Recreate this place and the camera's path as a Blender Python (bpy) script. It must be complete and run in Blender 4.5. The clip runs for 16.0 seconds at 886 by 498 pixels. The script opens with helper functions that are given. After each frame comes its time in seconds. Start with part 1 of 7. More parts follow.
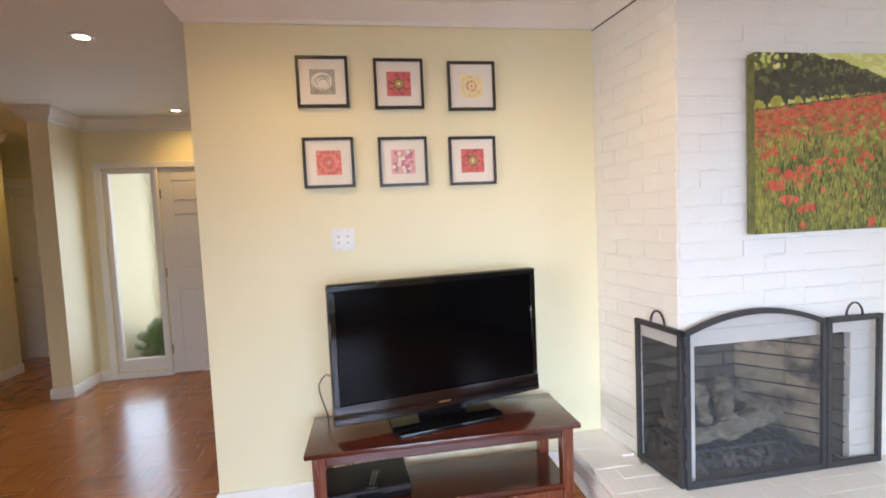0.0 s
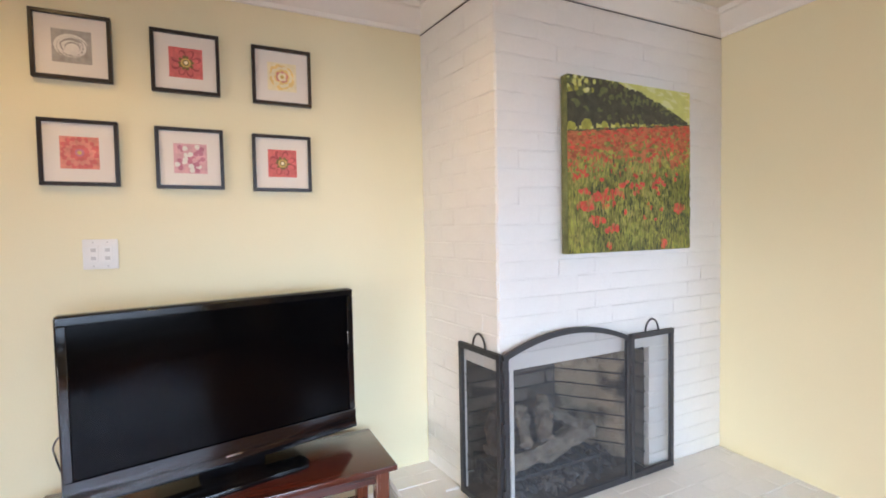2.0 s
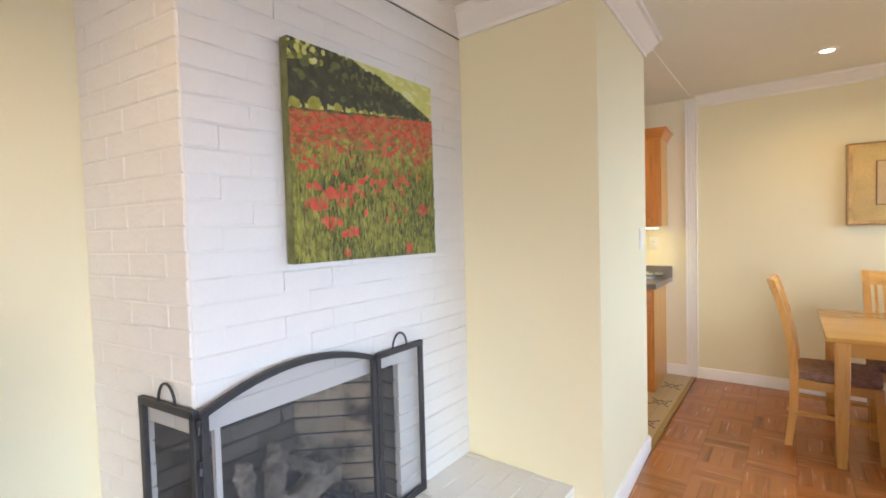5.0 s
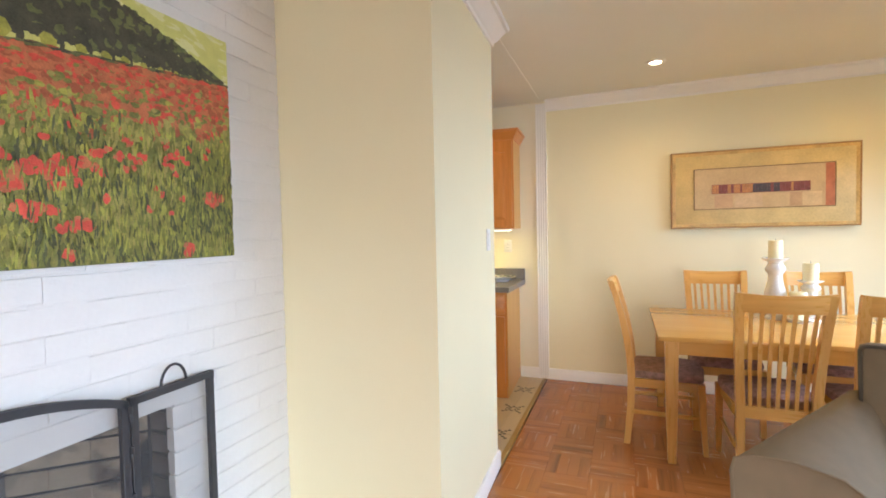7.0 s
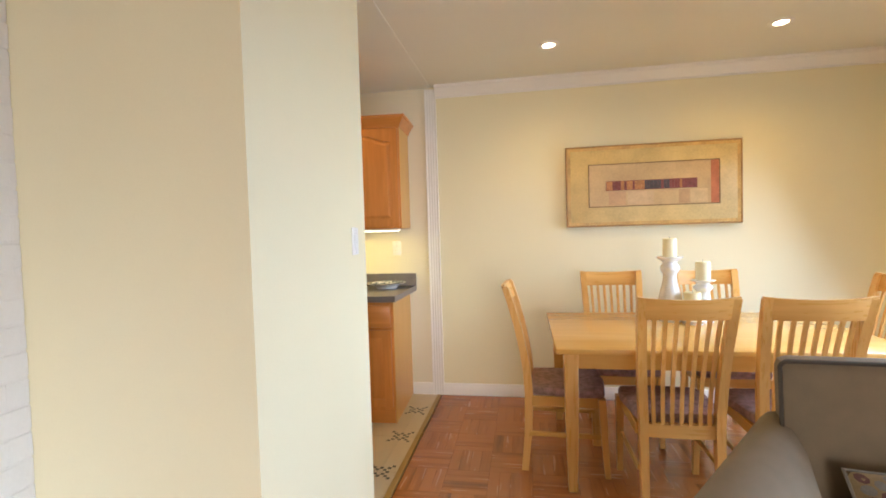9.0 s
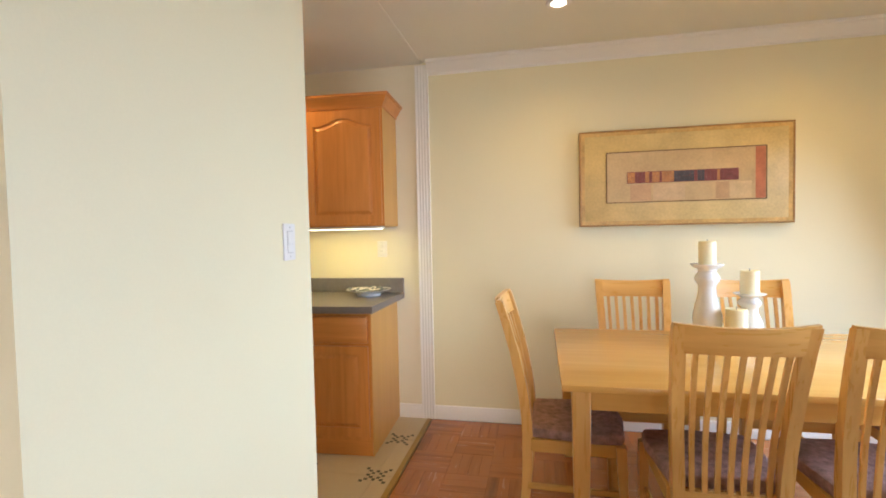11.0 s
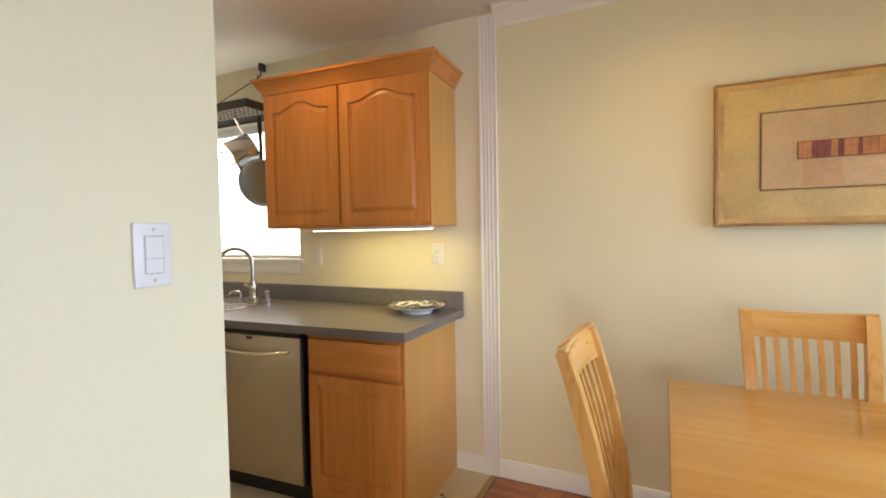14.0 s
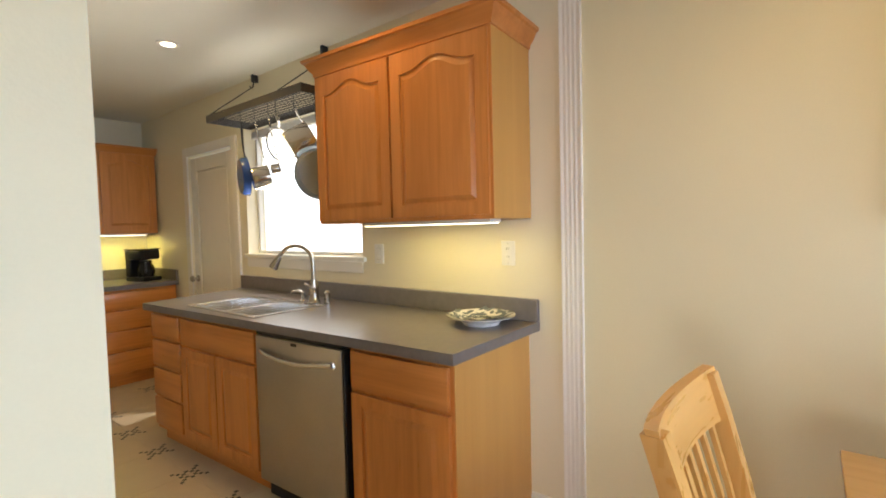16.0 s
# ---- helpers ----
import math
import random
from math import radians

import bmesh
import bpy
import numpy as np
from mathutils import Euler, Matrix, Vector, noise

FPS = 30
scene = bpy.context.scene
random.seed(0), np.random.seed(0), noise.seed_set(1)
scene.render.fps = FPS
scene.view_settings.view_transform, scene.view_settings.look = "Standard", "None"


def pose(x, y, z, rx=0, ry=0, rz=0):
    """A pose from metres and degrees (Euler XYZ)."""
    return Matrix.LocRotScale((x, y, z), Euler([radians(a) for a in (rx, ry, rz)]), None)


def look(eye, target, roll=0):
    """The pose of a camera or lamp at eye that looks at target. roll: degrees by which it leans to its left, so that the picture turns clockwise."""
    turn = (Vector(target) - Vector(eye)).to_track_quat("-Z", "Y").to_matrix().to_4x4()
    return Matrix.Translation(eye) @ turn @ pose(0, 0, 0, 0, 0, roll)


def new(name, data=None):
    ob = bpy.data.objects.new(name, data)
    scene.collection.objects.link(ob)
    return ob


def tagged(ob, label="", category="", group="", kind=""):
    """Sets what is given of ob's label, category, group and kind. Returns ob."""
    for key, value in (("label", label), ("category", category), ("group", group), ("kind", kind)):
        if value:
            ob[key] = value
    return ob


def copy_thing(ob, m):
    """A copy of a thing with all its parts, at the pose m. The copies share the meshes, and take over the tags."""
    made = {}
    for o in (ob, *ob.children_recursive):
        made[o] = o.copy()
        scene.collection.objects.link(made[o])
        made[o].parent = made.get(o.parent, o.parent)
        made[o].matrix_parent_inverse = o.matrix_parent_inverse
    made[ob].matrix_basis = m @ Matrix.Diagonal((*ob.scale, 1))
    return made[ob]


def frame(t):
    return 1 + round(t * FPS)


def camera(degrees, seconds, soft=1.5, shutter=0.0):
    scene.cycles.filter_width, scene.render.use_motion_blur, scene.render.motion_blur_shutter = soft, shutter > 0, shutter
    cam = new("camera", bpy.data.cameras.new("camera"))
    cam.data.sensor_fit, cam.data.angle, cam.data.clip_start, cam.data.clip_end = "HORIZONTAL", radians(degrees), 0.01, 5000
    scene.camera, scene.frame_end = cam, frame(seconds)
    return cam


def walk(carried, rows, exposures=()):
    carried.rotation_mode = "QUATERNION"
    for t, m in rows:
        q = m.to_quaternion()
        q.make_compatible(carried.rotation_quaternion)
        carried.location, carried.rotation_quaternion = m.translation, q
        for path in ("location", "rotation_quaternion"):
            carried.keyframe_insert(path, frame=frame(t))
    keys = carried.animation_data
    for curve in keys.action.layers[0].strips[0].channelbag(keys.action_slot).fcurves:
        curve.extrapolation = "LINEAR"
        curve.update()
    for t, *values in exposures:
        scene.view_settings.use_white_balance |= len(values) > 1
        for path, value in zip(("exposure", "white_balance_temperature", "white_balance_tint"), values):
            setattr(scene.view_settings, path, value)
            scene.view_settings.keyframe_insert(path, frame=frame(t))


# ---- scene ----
cam = camera(87.2, 16.0, soft=1.8)
PATH = [
    (0, (0.797, 0.506, 1.422), (1.105, 2.479, 1.297), -2.6),
    (0.5, (0.863, 0.567, 1.408), (1.322, 2.51, 1.292), -2.1),
    (1, (0.933, 0.622, 1.408), (1.537, 2.525, 1.302), -1.7),
    (1.5, (1.014, 0.663, 1.415), (1.747, 2.521, 1.319), -1.3),
    (2, (1.08, 0.707, 1.413), (1.948, 2.507, 1.331), -1.1),
    (2.5, (1.144, 0.753, 1.425), (2.141, 2.484, 1.335), -1.2),
    (3, (1.202, 0.823, 1.424), (2.346, 2.461, 1.332), -1.3),
    (3.5, (1.254, 0.871, 1.412), (2.532, 2.407, 1.331), -1.4),
    (4, (1.321, 0.905, 1.407), (2.719, 2.332, 1.33), -1.5),
    (6.5, (1.778, 0.938, 1.37), (3.591, 1.779, 1.299), -1.3),
    (7, (1.909, 0.94, 1.364), (3.77, 1.668, 1.295), -1.2),
    (7.5, (2.045, 0.941, 1.366), (3.947, 1.555, 1.295), -1.4),
    (8, (2.165, 0.936, 1.363), (4.1, 1.438, 1.293), -1.5),
    (8.5, (2.294, 0.93, 1.351), (4.251, 1.339, 1.283), -1.6),
    (9, (2.441, 0.912, 1.347), (4.409, 1.257, 1.277), -1.7),
    (11.5, (3.123, 0.837, 1.342), (5.07, 1.286, 1.264), -1.1),
    (12, (3.26, 0.824, 1.339), (5.192, 1.335, 1.254), -1.2),
    (12.5, (3.402, 0.79, 1.35), (5.307, 1.393, 1.258), -1.6),
    (13, (3.542, 0.794, 1.35), (5.42, 1.476, 1.268), -1.5),
    (13.5, (3.668, 0.8, 1.351), (5.516, 1.562, 1.278), -1.3),
    (14, (3.805, 0.78, 1.354), (5.609, 1.641, 1.282), -1.0),
    (14.5, (3.929, 0.782, 1.356), (5.686, 1.734, 1.278), -0.8),
    (15, (4.035, 0.802, 1.35), (5.746, 1.834, 1.268), -0.9),
    (15.5, (4.155, 0.817, 1.351), (5.804, 1.946, 1.264), -1.2),
    (16, (4.279, 0.835, 1.356), (5.847, 2.073, 1.266), -1.4),
]
walk(cam, [(t, look(eye, target, roll)) for t, eye, target, roll in PATH],
     exposures=[(0.0, 0.07), (1.5, -0.05), (4.0, -0.10), (7.0, -0.04), (9.2, -0.07), (12.0, -0.20), (14.5, -0.31), (16.0, -0.30)])

# ---------- world, sun, lamps ----------
world = bpy.data.worlds.new("world")
scene.world = world
world.use_nodes = True
wn = world.node_tree.nodes
sky = wn.new("ShaderNodeTexSky")
sky.sky_type = "NISHITA"
sky.sun_disc = False
sky.sun_elevation, sky.sun_rotation = radians(60), radians(128)
wn["Background"].inputs["Strength"].default_value = 0.07
world.node_tree.links.new(sky.outputs["Color"], wn["Background"].inputs["Color"])

DAY = (0.565, 0.735, 1.0)
# tint of the added west fill lamp
WEST_FILL = (0.96, 0.93, 0.95)
DAY_KITCHEN = (1.0, 0.94, 0.84)
WARM = (1.0, 0.62, 0.195)


def area_lamp(name, m, sx, sy, power, colour, spread=180):
    data = bpy.data.lights.new(name, "AREA")
    data.shape, data.size, data.size_y, data.energy, data.color = "RECTANGLE", sx, sy, power, colour
    data.spread = radians(spread)
    ob = new(name, data)
    ob.matrix_world = m
    return ob


def spot_lamp(name, x, y, z, power, colour, angle=155):
    data = bpy.data.lights.new(name, "SPOT")
    data.energy, data.color, data.spot_size, data.spot_blend, data.shadow_soft_size = power, colour, radians(angle), 1.0, 0.06
    ob = new(name, data)
    ob.location = (x, y, z)
    return ob


sun_data = bpy.data.lights.new("sun", "SUN")
sun_data.energy, sun_data.angle, sun_data.color = 2.0, radians(0.5), (1.0, 0.95, 0.87)
sun = new("sun", sun_data)
sun.rotation_euler = (radians(29.7), 0, radians(52))

area_lamp("window_and_fill_light", look((1.40, -1.56, 1.12), (1.65, 2.9, -1.2)), 2.5, 1.8, 63, DAY, 86)
area_lamp("window_and_fill_light", look((4.9, -1.56, 1.12), (4.9, 2.9, -1.2)), 2.0, 1.8, 75, DAY, 112)
# added fill from the west for the west-facing walls, no known source
area_lamp("window_and_fill_light", look((-3.54, -0.35, 1.15), (3.5, 1.5, -0.3)), 2.0, 1.7, 38, WEST_FILL, 70)
area_lamp("window_and_fill_light", look((6.17, 3.65, 1.69), (0, 3.65, 1.2)), 1.2, 0.9, 9, DAY_KITCHEN)
area_lamp("window_and_fill_light", look((6.19, 3.70, 1.36), (5.2, 3.55, 2.6)), 0.8, 0.10, 5, DAY_KITCHEN, 120)
area_lamp("window_and_fill_light", look((-1.48, 5.40, 1.1), (-1.48, 0, 1.1)), 0.36, 1.7, 7, DAY)
area_lamp("under_cabinet_light", look((5.95, 2.23, 1.360), (6.07, 2.23, 0)), 0.7, 0.05, 2.3, (1.0, 0.76, 0.18))
area_lamp("under_cabinet_light", look((5.80, 6.14, 1.345), (5.80, 6.22, 0)), 0.7, 0.05, 3.0, (1.0, 0.85, 0.12))

# the last entry is an unseen lamp added to brighten the corridor
CANS = [(-0.73, 3.45), (-0.89, 5.16), (0.45, 2.30), (1.55, 2.05), (5.555, 0.73), (5.55, -0.615), (5.54, 3.95), (5.55, 2.38), (-2.45, 5.90)]
CAN_POWER = [11, 15, 20, 20, 18, 25, 36, 17, 13]
for (cx, cy), power in zip(CANS, CAN_POWER):
    spot_lamp("downlight_lamp", cx, cy, 2.50, power, WARM)


# ---------- materials ----------
def mat(name, base=(0.5, 0.5, 0.5), rough=0.5, metal=0.0, vary=0.06, scale=6.0, fine=90.0, bump=0.05, coat=0.0, spec=0.5, rand=0.0):
    """Two scales of tone variation and a fine relief on a plain colour."""
    m = bpy.data.materials.new(name)
    m.use_nodes = True
    nt = m.node_tree
    b = nt.nodes["Principled BSDF"]
    b.inputs["Roughness"].default_value, b.inputs["Metallic"].default_value = rough, metal
    b.inputs["Coat Weight"].default_value = coat
    b.inputs["Specular IOR Level"].default_value = spec
    co = nt.nodes.new("ShaderNodeTexCoord")
    n1, n2 = nt.nodes.new("ShaderNodeTexNoise"), nt.nodes.new("ShaderNodeTexNoise")
    n1.inputs["Scale"].default_value, n2.inputs["Scale"].default_value = scale, fine
    n1.inputs["Detail"].default_value = n2.inputs["Detail"].default_value = 4
    for n in (n1, n2):
        nt.links.new(co.outputs["Object"], n.inputs["Vector"])
    add = nt.nodes.new("ShaderNodeMath")
    add.operation = "MULTIPLY_ADD"
    add.inputs[1].default_value = 0.5
    nt.links.new(n2.outputs["Fac"], add.inputs[0])
    nt.links.new(n1.outputs["Fac"], add.inputs[2])
    ramp = nt.nodes.new("ShaderNodeMapRange")
    ramp.inputs["From Min"].default_value, ramp.inputs["From Max"].default_value = 0.45, 1.05
    ramp.inputs["To Min"].default_value, ramp.inputs["To Max"].default_value = 1 - vary, 1 + vary
    nt.links.new(add.outputs[0], ramp.inputs["Value"])
    last = ramp.outputs[0]
    if rand:
        info = nt.nodes.new("ShaderNodeObjectInfo")
        rr = nt.nodes.new("ShaderNodeMapRange")
        rr.inputs["To Min"].default_value, rr.inputs["To Max"].default_value = 1 - rand, 1 + rand
        nt.links.new(info.outputs["Random"], rr.inputs["Value"])
        mul = nt.nodes.new("ShaderNodeMath")
        mul.operation = "MULTIPLY"
        nt.links.new(last, mul.inputs[0])
        nt.links.new(rr.outputs[0], mul.inputs[1])
        last = mul.outputs[0]
    vm = nt.nodes.new("ShaderNodeVectorMath")
    vm.operation = "SCALE"
    vm.inputs[0].default_value = base
    nt.links.new(last, vm.inputs["Scale"])
    nt.links.new(vm.outputs[0], b.inputs["Base Color"])
    if bump:
        bp = nt.nodes.new("ShaderNodeBump")
        bp.inputs["Strength"].default_value, bp.inputs["Distance"].default_value = bump, 0.01
        nt.links.new(n2.outputs["Fac"], bp.inputs["Height"])
        nt.links.new(bp.outputs["Normal"], b.inputs["Normal"])
    return m


def wood(name, dark, light, rough=0.35, axis="Z", scale=1.0, coat=0.0, rand=0.0, island=False, grain=0.35):
    """Long-grained wood: stretched noise along an axis, with pores and a slow change of tone."""
    m = bpy.data.materials.new(name)
    m.use_nodes = True
    nt = m.node_tree
    b = nt.nodes["Principled BSDF"]
    b.inputs["Coat Weight"].default_value = coat
    b.inputs["Coat Roughness"].default_value = 0.15
    co = nt.nodes.new("ShaderNodeTexCoord")
    mp = nt.nodes.new("ShaderNodeMapping")
    stretch = {"X": (0.9, 14, 14), "Y": (14, 0.9, 14), "Z": (14, 14, 0.9)}[axis]
    mp.inputs["Scale"].default_value = [s * scale for s in stretch]
    nt.links.new(co.outputs["Object"], mp.inputs["Vector"])
    off = None
    if rand or island:
        src = nt.nodes.new("ShaderNodeNewGeometry").outputs["Random Per Island"] if island else nt.nodes.new("ShaderNodeObjectInfo").outputs["Random"]
        sc = nt.nodes.new("ShaderNodeVectorMath")
        sc.operation = "SCALE"
        sc.inputs[0].default_value = (37, 53, 71)
        nt.links.new(src, sc.inputs["Scale"])
        ad = nt.nodes.new("ShaderNodeVectorMath")
        ad.operation = "ADD"
        nt.links.new(mp.outputs[0], ad.inputs[0])
        nt.links.new(sc.outputs[0], ad.inputs[1])
        vec, off = ad.outputs[0], src
    else:
        vec = mp.outputs[0]
    n1, n2 = nt.nodes.new("ShaderNodeTexNoise"), nt.nodes.new("ShaderNodeTexNoise")
    n1.inputs["Scale"].default_value, n2.inputs["Scale"].default_value = 1.2, 7.0
    n1.inputs["Detail"].default_value, n2.inputs["Detail"].default_value = 3, 5
    n1.inputs["Distortion"].default_value = 1.2
    for n in (n1, n2):
        nt.links.new(vec, n.inputs["Vector"])
    mixf = nt.nodes.new("ShaderNodeMath")
    mixf.operation = "MULTIPLY_ADD"
    mixf.inputs[1].default_value = grain
    nt.links.new(n2.outputs["Fac"], mixf.inputs[0])
    nt.links.new(n1.outputs["Fac"], mixf.inputs[2])
    last = mixf.outputs[0]
    if off:
        rr = nt.nodes.new("ShaderNodeMath")
        rr.operation = "MULTIPLY_ADD"
        rr.inputs[1].default_value = rand
        nt.links.new(off, rr.inputs[0])
        nt.links.new(last, rr.inputs[2])
        last = rr.outputs[0]
    ramp = nt.nodes.new("ShaderNodeValToRGB")
    ramp.color_ramp.elements[0].position, ramp.color_ramp.elements[0].color = 0.40, (*dark, 1)
    ramp.color_ramp.elements[1].position, ramp.color_ramp.elements[1].color = 0.86 + 0.4 * rand, (*light, 1)
    nt.links.new(last, ramp.inputs["Fac"])
    nt.links.new(ramp.outputs["Color"], b.inputs["Base Color"])
    rg = nt.nodes.new("ShaderNodeMapRange")
    rg.inputs["To Min"].default_value, rg.inputs["To Max"].default_value = rough - 0.07, rough + 0.09
    nt.links.new(n2.outputs["Fac"], rg.inputs["Value"])
    nt.links.new(rg.outputs[0], b.inputs["Roughness"])
    bp = nt.nodes.new("ShaderNodeBump")
    bp.inputs["Strength"].default_value, bp.inputs["Distance"].default_value = 0.08, 0.005
    nt.links.new(n2.outputs["Fac"], bp.inputs["Height"])
    nt.links.new(bp.outputs["Normal"], b.inputs["Normal"])
    return m


def glow(name, colour, strength):
    m = bpy.data.materials.new(name)
    m.use_nodes = True
    b = m.node_tree.nodes["Principled BSDF"]
    b.inputs["Base Color"].default_value = (*colour, 1)
    b.inputs["Emission Color"].default_value = (*colour, 1)
    b.inputs["Emission Strength"].default_value = strength
    return m


def glass(name, rough=0.0, tint=(1, 1, 1), bumpy=0.0):
    m = bpy.data.materials.new(name)
    m.use_nodes = True
    nt = m.node_tree
    b = nt.nodes["Principled BSDF"]
    b.inputs["Base Color"].default_value = (*tint, 1)
    b.inputs["Transmission Weight"].default_value = 1
    b.inputs["Roughness"].default_value = rough
    b.inputs["IOR"].default_value = 1.45
    if bumpy:
        co, n = nt.nodes.new("ShaderNodeTexCoord"), nt.nodes.new("ShaderNodeTexNoise")
        n.inputs["Scale"].default_value = 45
        nt.links.new(co.outputs["Object"], n.inputs["Vector"])
        bp = nt.nodes.new("ShaderNodeBump")
        bp.inputs["Strength"].default_value, bp.inputs["Distance"].default_value = bumpy, 0.01
        nt.links.new(n.outputs["Fac"], bp.inputs["Height"])
        nt.links.new(bp.outputs["Normal"], b.inputs["Normal"])
    return m


def soot_stains(m):
    """Blotches of soot a hand wide over a fired brick."""
    nt = m.node_tree
    b = nt.nodes["Principled BSDF"]
    geo = nt.nodes.new("ShaderNodeNewGeometry")
    nz = nt.nodes.new("ShaderNodeTexNoise")
    nz.inputs["Scale"].default_value, nz.inputs["Detail"].default_value = 5.5, 4.0
    ramp = nt.nodes.new("ShaderNodeMapRange")
    ramp.inputs["From Min"].default_value, ramp.inputs["From Max"].default_value = 0.46, 0.62
    mx = nt.nodes.new("ShaderNodeMix")
    mx.data_type = "RGBA"
    mx.inputs[7].default_value = (0.03, 0.027, 0.024, 1)
    old = b.inputs["Base Color"].links[0].from_socket
    nt.links.new(geo.outputs["Position"], nz.inputs["Vector"])
    nt.links.new(nz.outputs["Fac"], ramp.inputs["Value"])
    nt.links.new(ramp.outputs["Result"], mx.inputs[0])
    nt.links.new(old, mx.inputs[6])
    nt.links.new(mx.outputs[2], b.inputs["Base Color"])


M_WALL = mat("yellow_wall_paint", (0.818, 0.750, 0.508), 0.55, vary=0.025, scale=1.3, fine=160, bump=0.06)
M_KWALL = mat("kitchen_wall_paint", (0.82, 0.76, 0.58), 0.5, vary=0.025, scale=1.3, fine=160, bump=0.06)
M_CEIL = mat("ceiling_paint", (0.80, 0.79, 0.70), 0.7, vary=0.025, scale=1.5, fine=140, bump=0.08)
M_TRIM = mat("white_trim_paint", (0.84, 0.82, 0.77), 0.35, vary=0.02, scale=4, fine=60, bump=0.02)
M_BRICK = mat("painted_brick", (0.79, 0.775, 0.74), 0.45, vary=0.03, scale=7, fine=55, bump=0.25, rand=0.008)
M_MORTAR = mat("painted_mortar", (0.79, 0.775, 0.74), 0.6, vary=0.05, scale=12, fine=120, bump=0.4)
M_FIREBRICK = mat("fire_brick", (0.36, 0.285, 0.195), 0.85, vary=0.3, scale=4, fine=60, bump=0.4, rand=0.2)
soot_stains(M_FIREBRICK)
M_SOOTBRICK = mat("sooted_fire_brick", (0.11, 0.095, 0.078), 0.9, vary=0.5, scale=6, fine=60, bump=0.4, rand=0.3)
M_SOOT = mat("sooty_mortar", (0.035, 0.032, 0.03), 0.9, vary=0.3, scale=8, fine=80, bump=0.4)
M_PARQUET = wood("parquet_oak", (0.12, 0.033, 0.008), (0.41, 0.143, 0.037), 0.24, "X", 0.5, coat=0.3, rand=0.35, island=True, grain=0.62)
M_PARQUET_Y = wood("parquet_oak_cross", (0.12, 0.033, 0.008), (0.41, 0.143, 0.037), 0.24, "Y", 0.5, coat=0.3, rand=0.35, island=True, grain=0.62)
M_SUBFLOOR = mat("floor_seam", (0.17, 0.068, 0.026), 0.6, vary=0.2)
M_CHERRY = wood("cherry_stain", (0.025, 0.006, 0.004), (0.10, 0.022, 0.012), 0.16, "X", 0.8, coat=0.5)
M_CHERRY_Z = wood("cherry_stain_upright", (0.06, 0.014, 0.007), (0.20, 0.055, 0.025), 0.25, "Z", 0.8, coat=0.3)
M_OAKCAB = wood("cabinet_oak", (0.57, 0.208, 0.043), (0.73, 0.292, 0.072), 0.30, "Z", 0.9, coat=0.2)
M_OAKCAB_Y = wood("cabinet_oak_level", (0.57, 0.208, 0.043), (0.73, 0.292, 0.072), 0.30, "Y", 0.9, coat=0.2)
M_OAKSIDE = wood("cabinet_side_veneer", (0.63, 0.325, 0.078), (0.69, 0.375, 0.098), 0.35, "Z", 0.5, coat=0.1)
M_BEECH = wood("beech", (0.60, 0.305, 0.072), (0.75, 0.425, 0.125), 0.28, "Z", 0.7, coat=0.2)
M_BEECH_X = wood("beech_level", (0.60, 0.305, 0.072), (0.75, 0.425, 0.125), 0.28, "X", 0.7, coat=0.2)
M_BEECH_Y = wood("beech_table", (0.61, 0.325, 0.078), (0.70, 0.395, 0.108), 0.22, "Y", 0.5, coat=0.3)
M_COUNTER = mat("grey_laminate", (0.190, 0.173, 0.170), 0.30, vary=0.10, scale=30, fine=400, bump=0.02)
M_STEEL = mat("brushed_steel", (0.52, 0.48, 0.44), 0.28, 1.0, vary=0.08, scale=3, fine=120, bump=0.03)
M_CHROME = mat("polished_chrome", (0.75, 0.74, 0.72), 0.12, 1.0, vary=0.03, bump=0)
M_BLACK = mat("black_plastic", (0.012, 0.012, 0.013), 0.28, vary=0.1, bump=0.01)
M_GLOSS = mat("gloss_black", (0.004, 0.004, 0.005), 0.06, vary=0.05, bump=0, spec=0.6)
M_SCREEN = mat("tv_screen", (0.0015, 0.0015, 0.002), 0.10, vary=0.05, bump=0, spec=0.10)
M_IRON = mat("black_iron", (0.030, 0.030, 0.033), 0.5, vary=0.25, scale=20, bump=0.15)
M_TAUPE = mat("taupe_upholstery", (0.215, 0.158, 0.092), 0.72, vary=0.10, scale=14, fine=500, bump=0.25)
M_PIPING = mat("piping", (0.07, 0.055, 0.04), 0.7, vary=0.1)
M_CUSHION = mat("seat_fabric", (0.34, 0.205, 0.18), 0.85, vary=0.55, scale=34, fine=240, bump=0.5)
M_CERAMIC = mat("white_ceramic", (0.82, 0.80, 0.76), 0.18, vary=0.03, bump=0.02, coat=0.3)
M_WAX = mat("ivory_wax", (0.88, 0.80, 0.52), 0.5, vary=0.04, bump=0.03)
M_PLATE = mat("plastic_white", (0.80, 0.79, 0.76), 0.3, vary=0.02, bump=0)
M_TILE = mat("cream_tile", (0.58, 0.49, 0.34), 0.30, vary=0.05, scale=8, fine=120, bump=0.03, rand=0.03)
M_TILEDOT = mat("dark_green_tile", (0.045, 0.05, 0.035), 0.3, vary=0.2, bump=0.02)
M_GROUT = mat("tile_grout", (0.50, 0.45, 0.35), 0.7, vary=0.1)
M_BRASS = mat("brass_strip", (0.40, 0.26, 0.08), 0.35, 0.3, vary=0.12)
M_NICKEL = mat("dull_nickel", (0.42, 0.39, 0.34), 0.35, 1.0, vary=0.05)
M_DOOR = mat("white_door_paint", (0.80, 0.78, 0.73), 0.38, vary=0.02, bump=0.02)
M_MATB = mat("picture_mat", (0.80, 0.74, 0.66), 0.8, vary=0.02, bump=0.05)
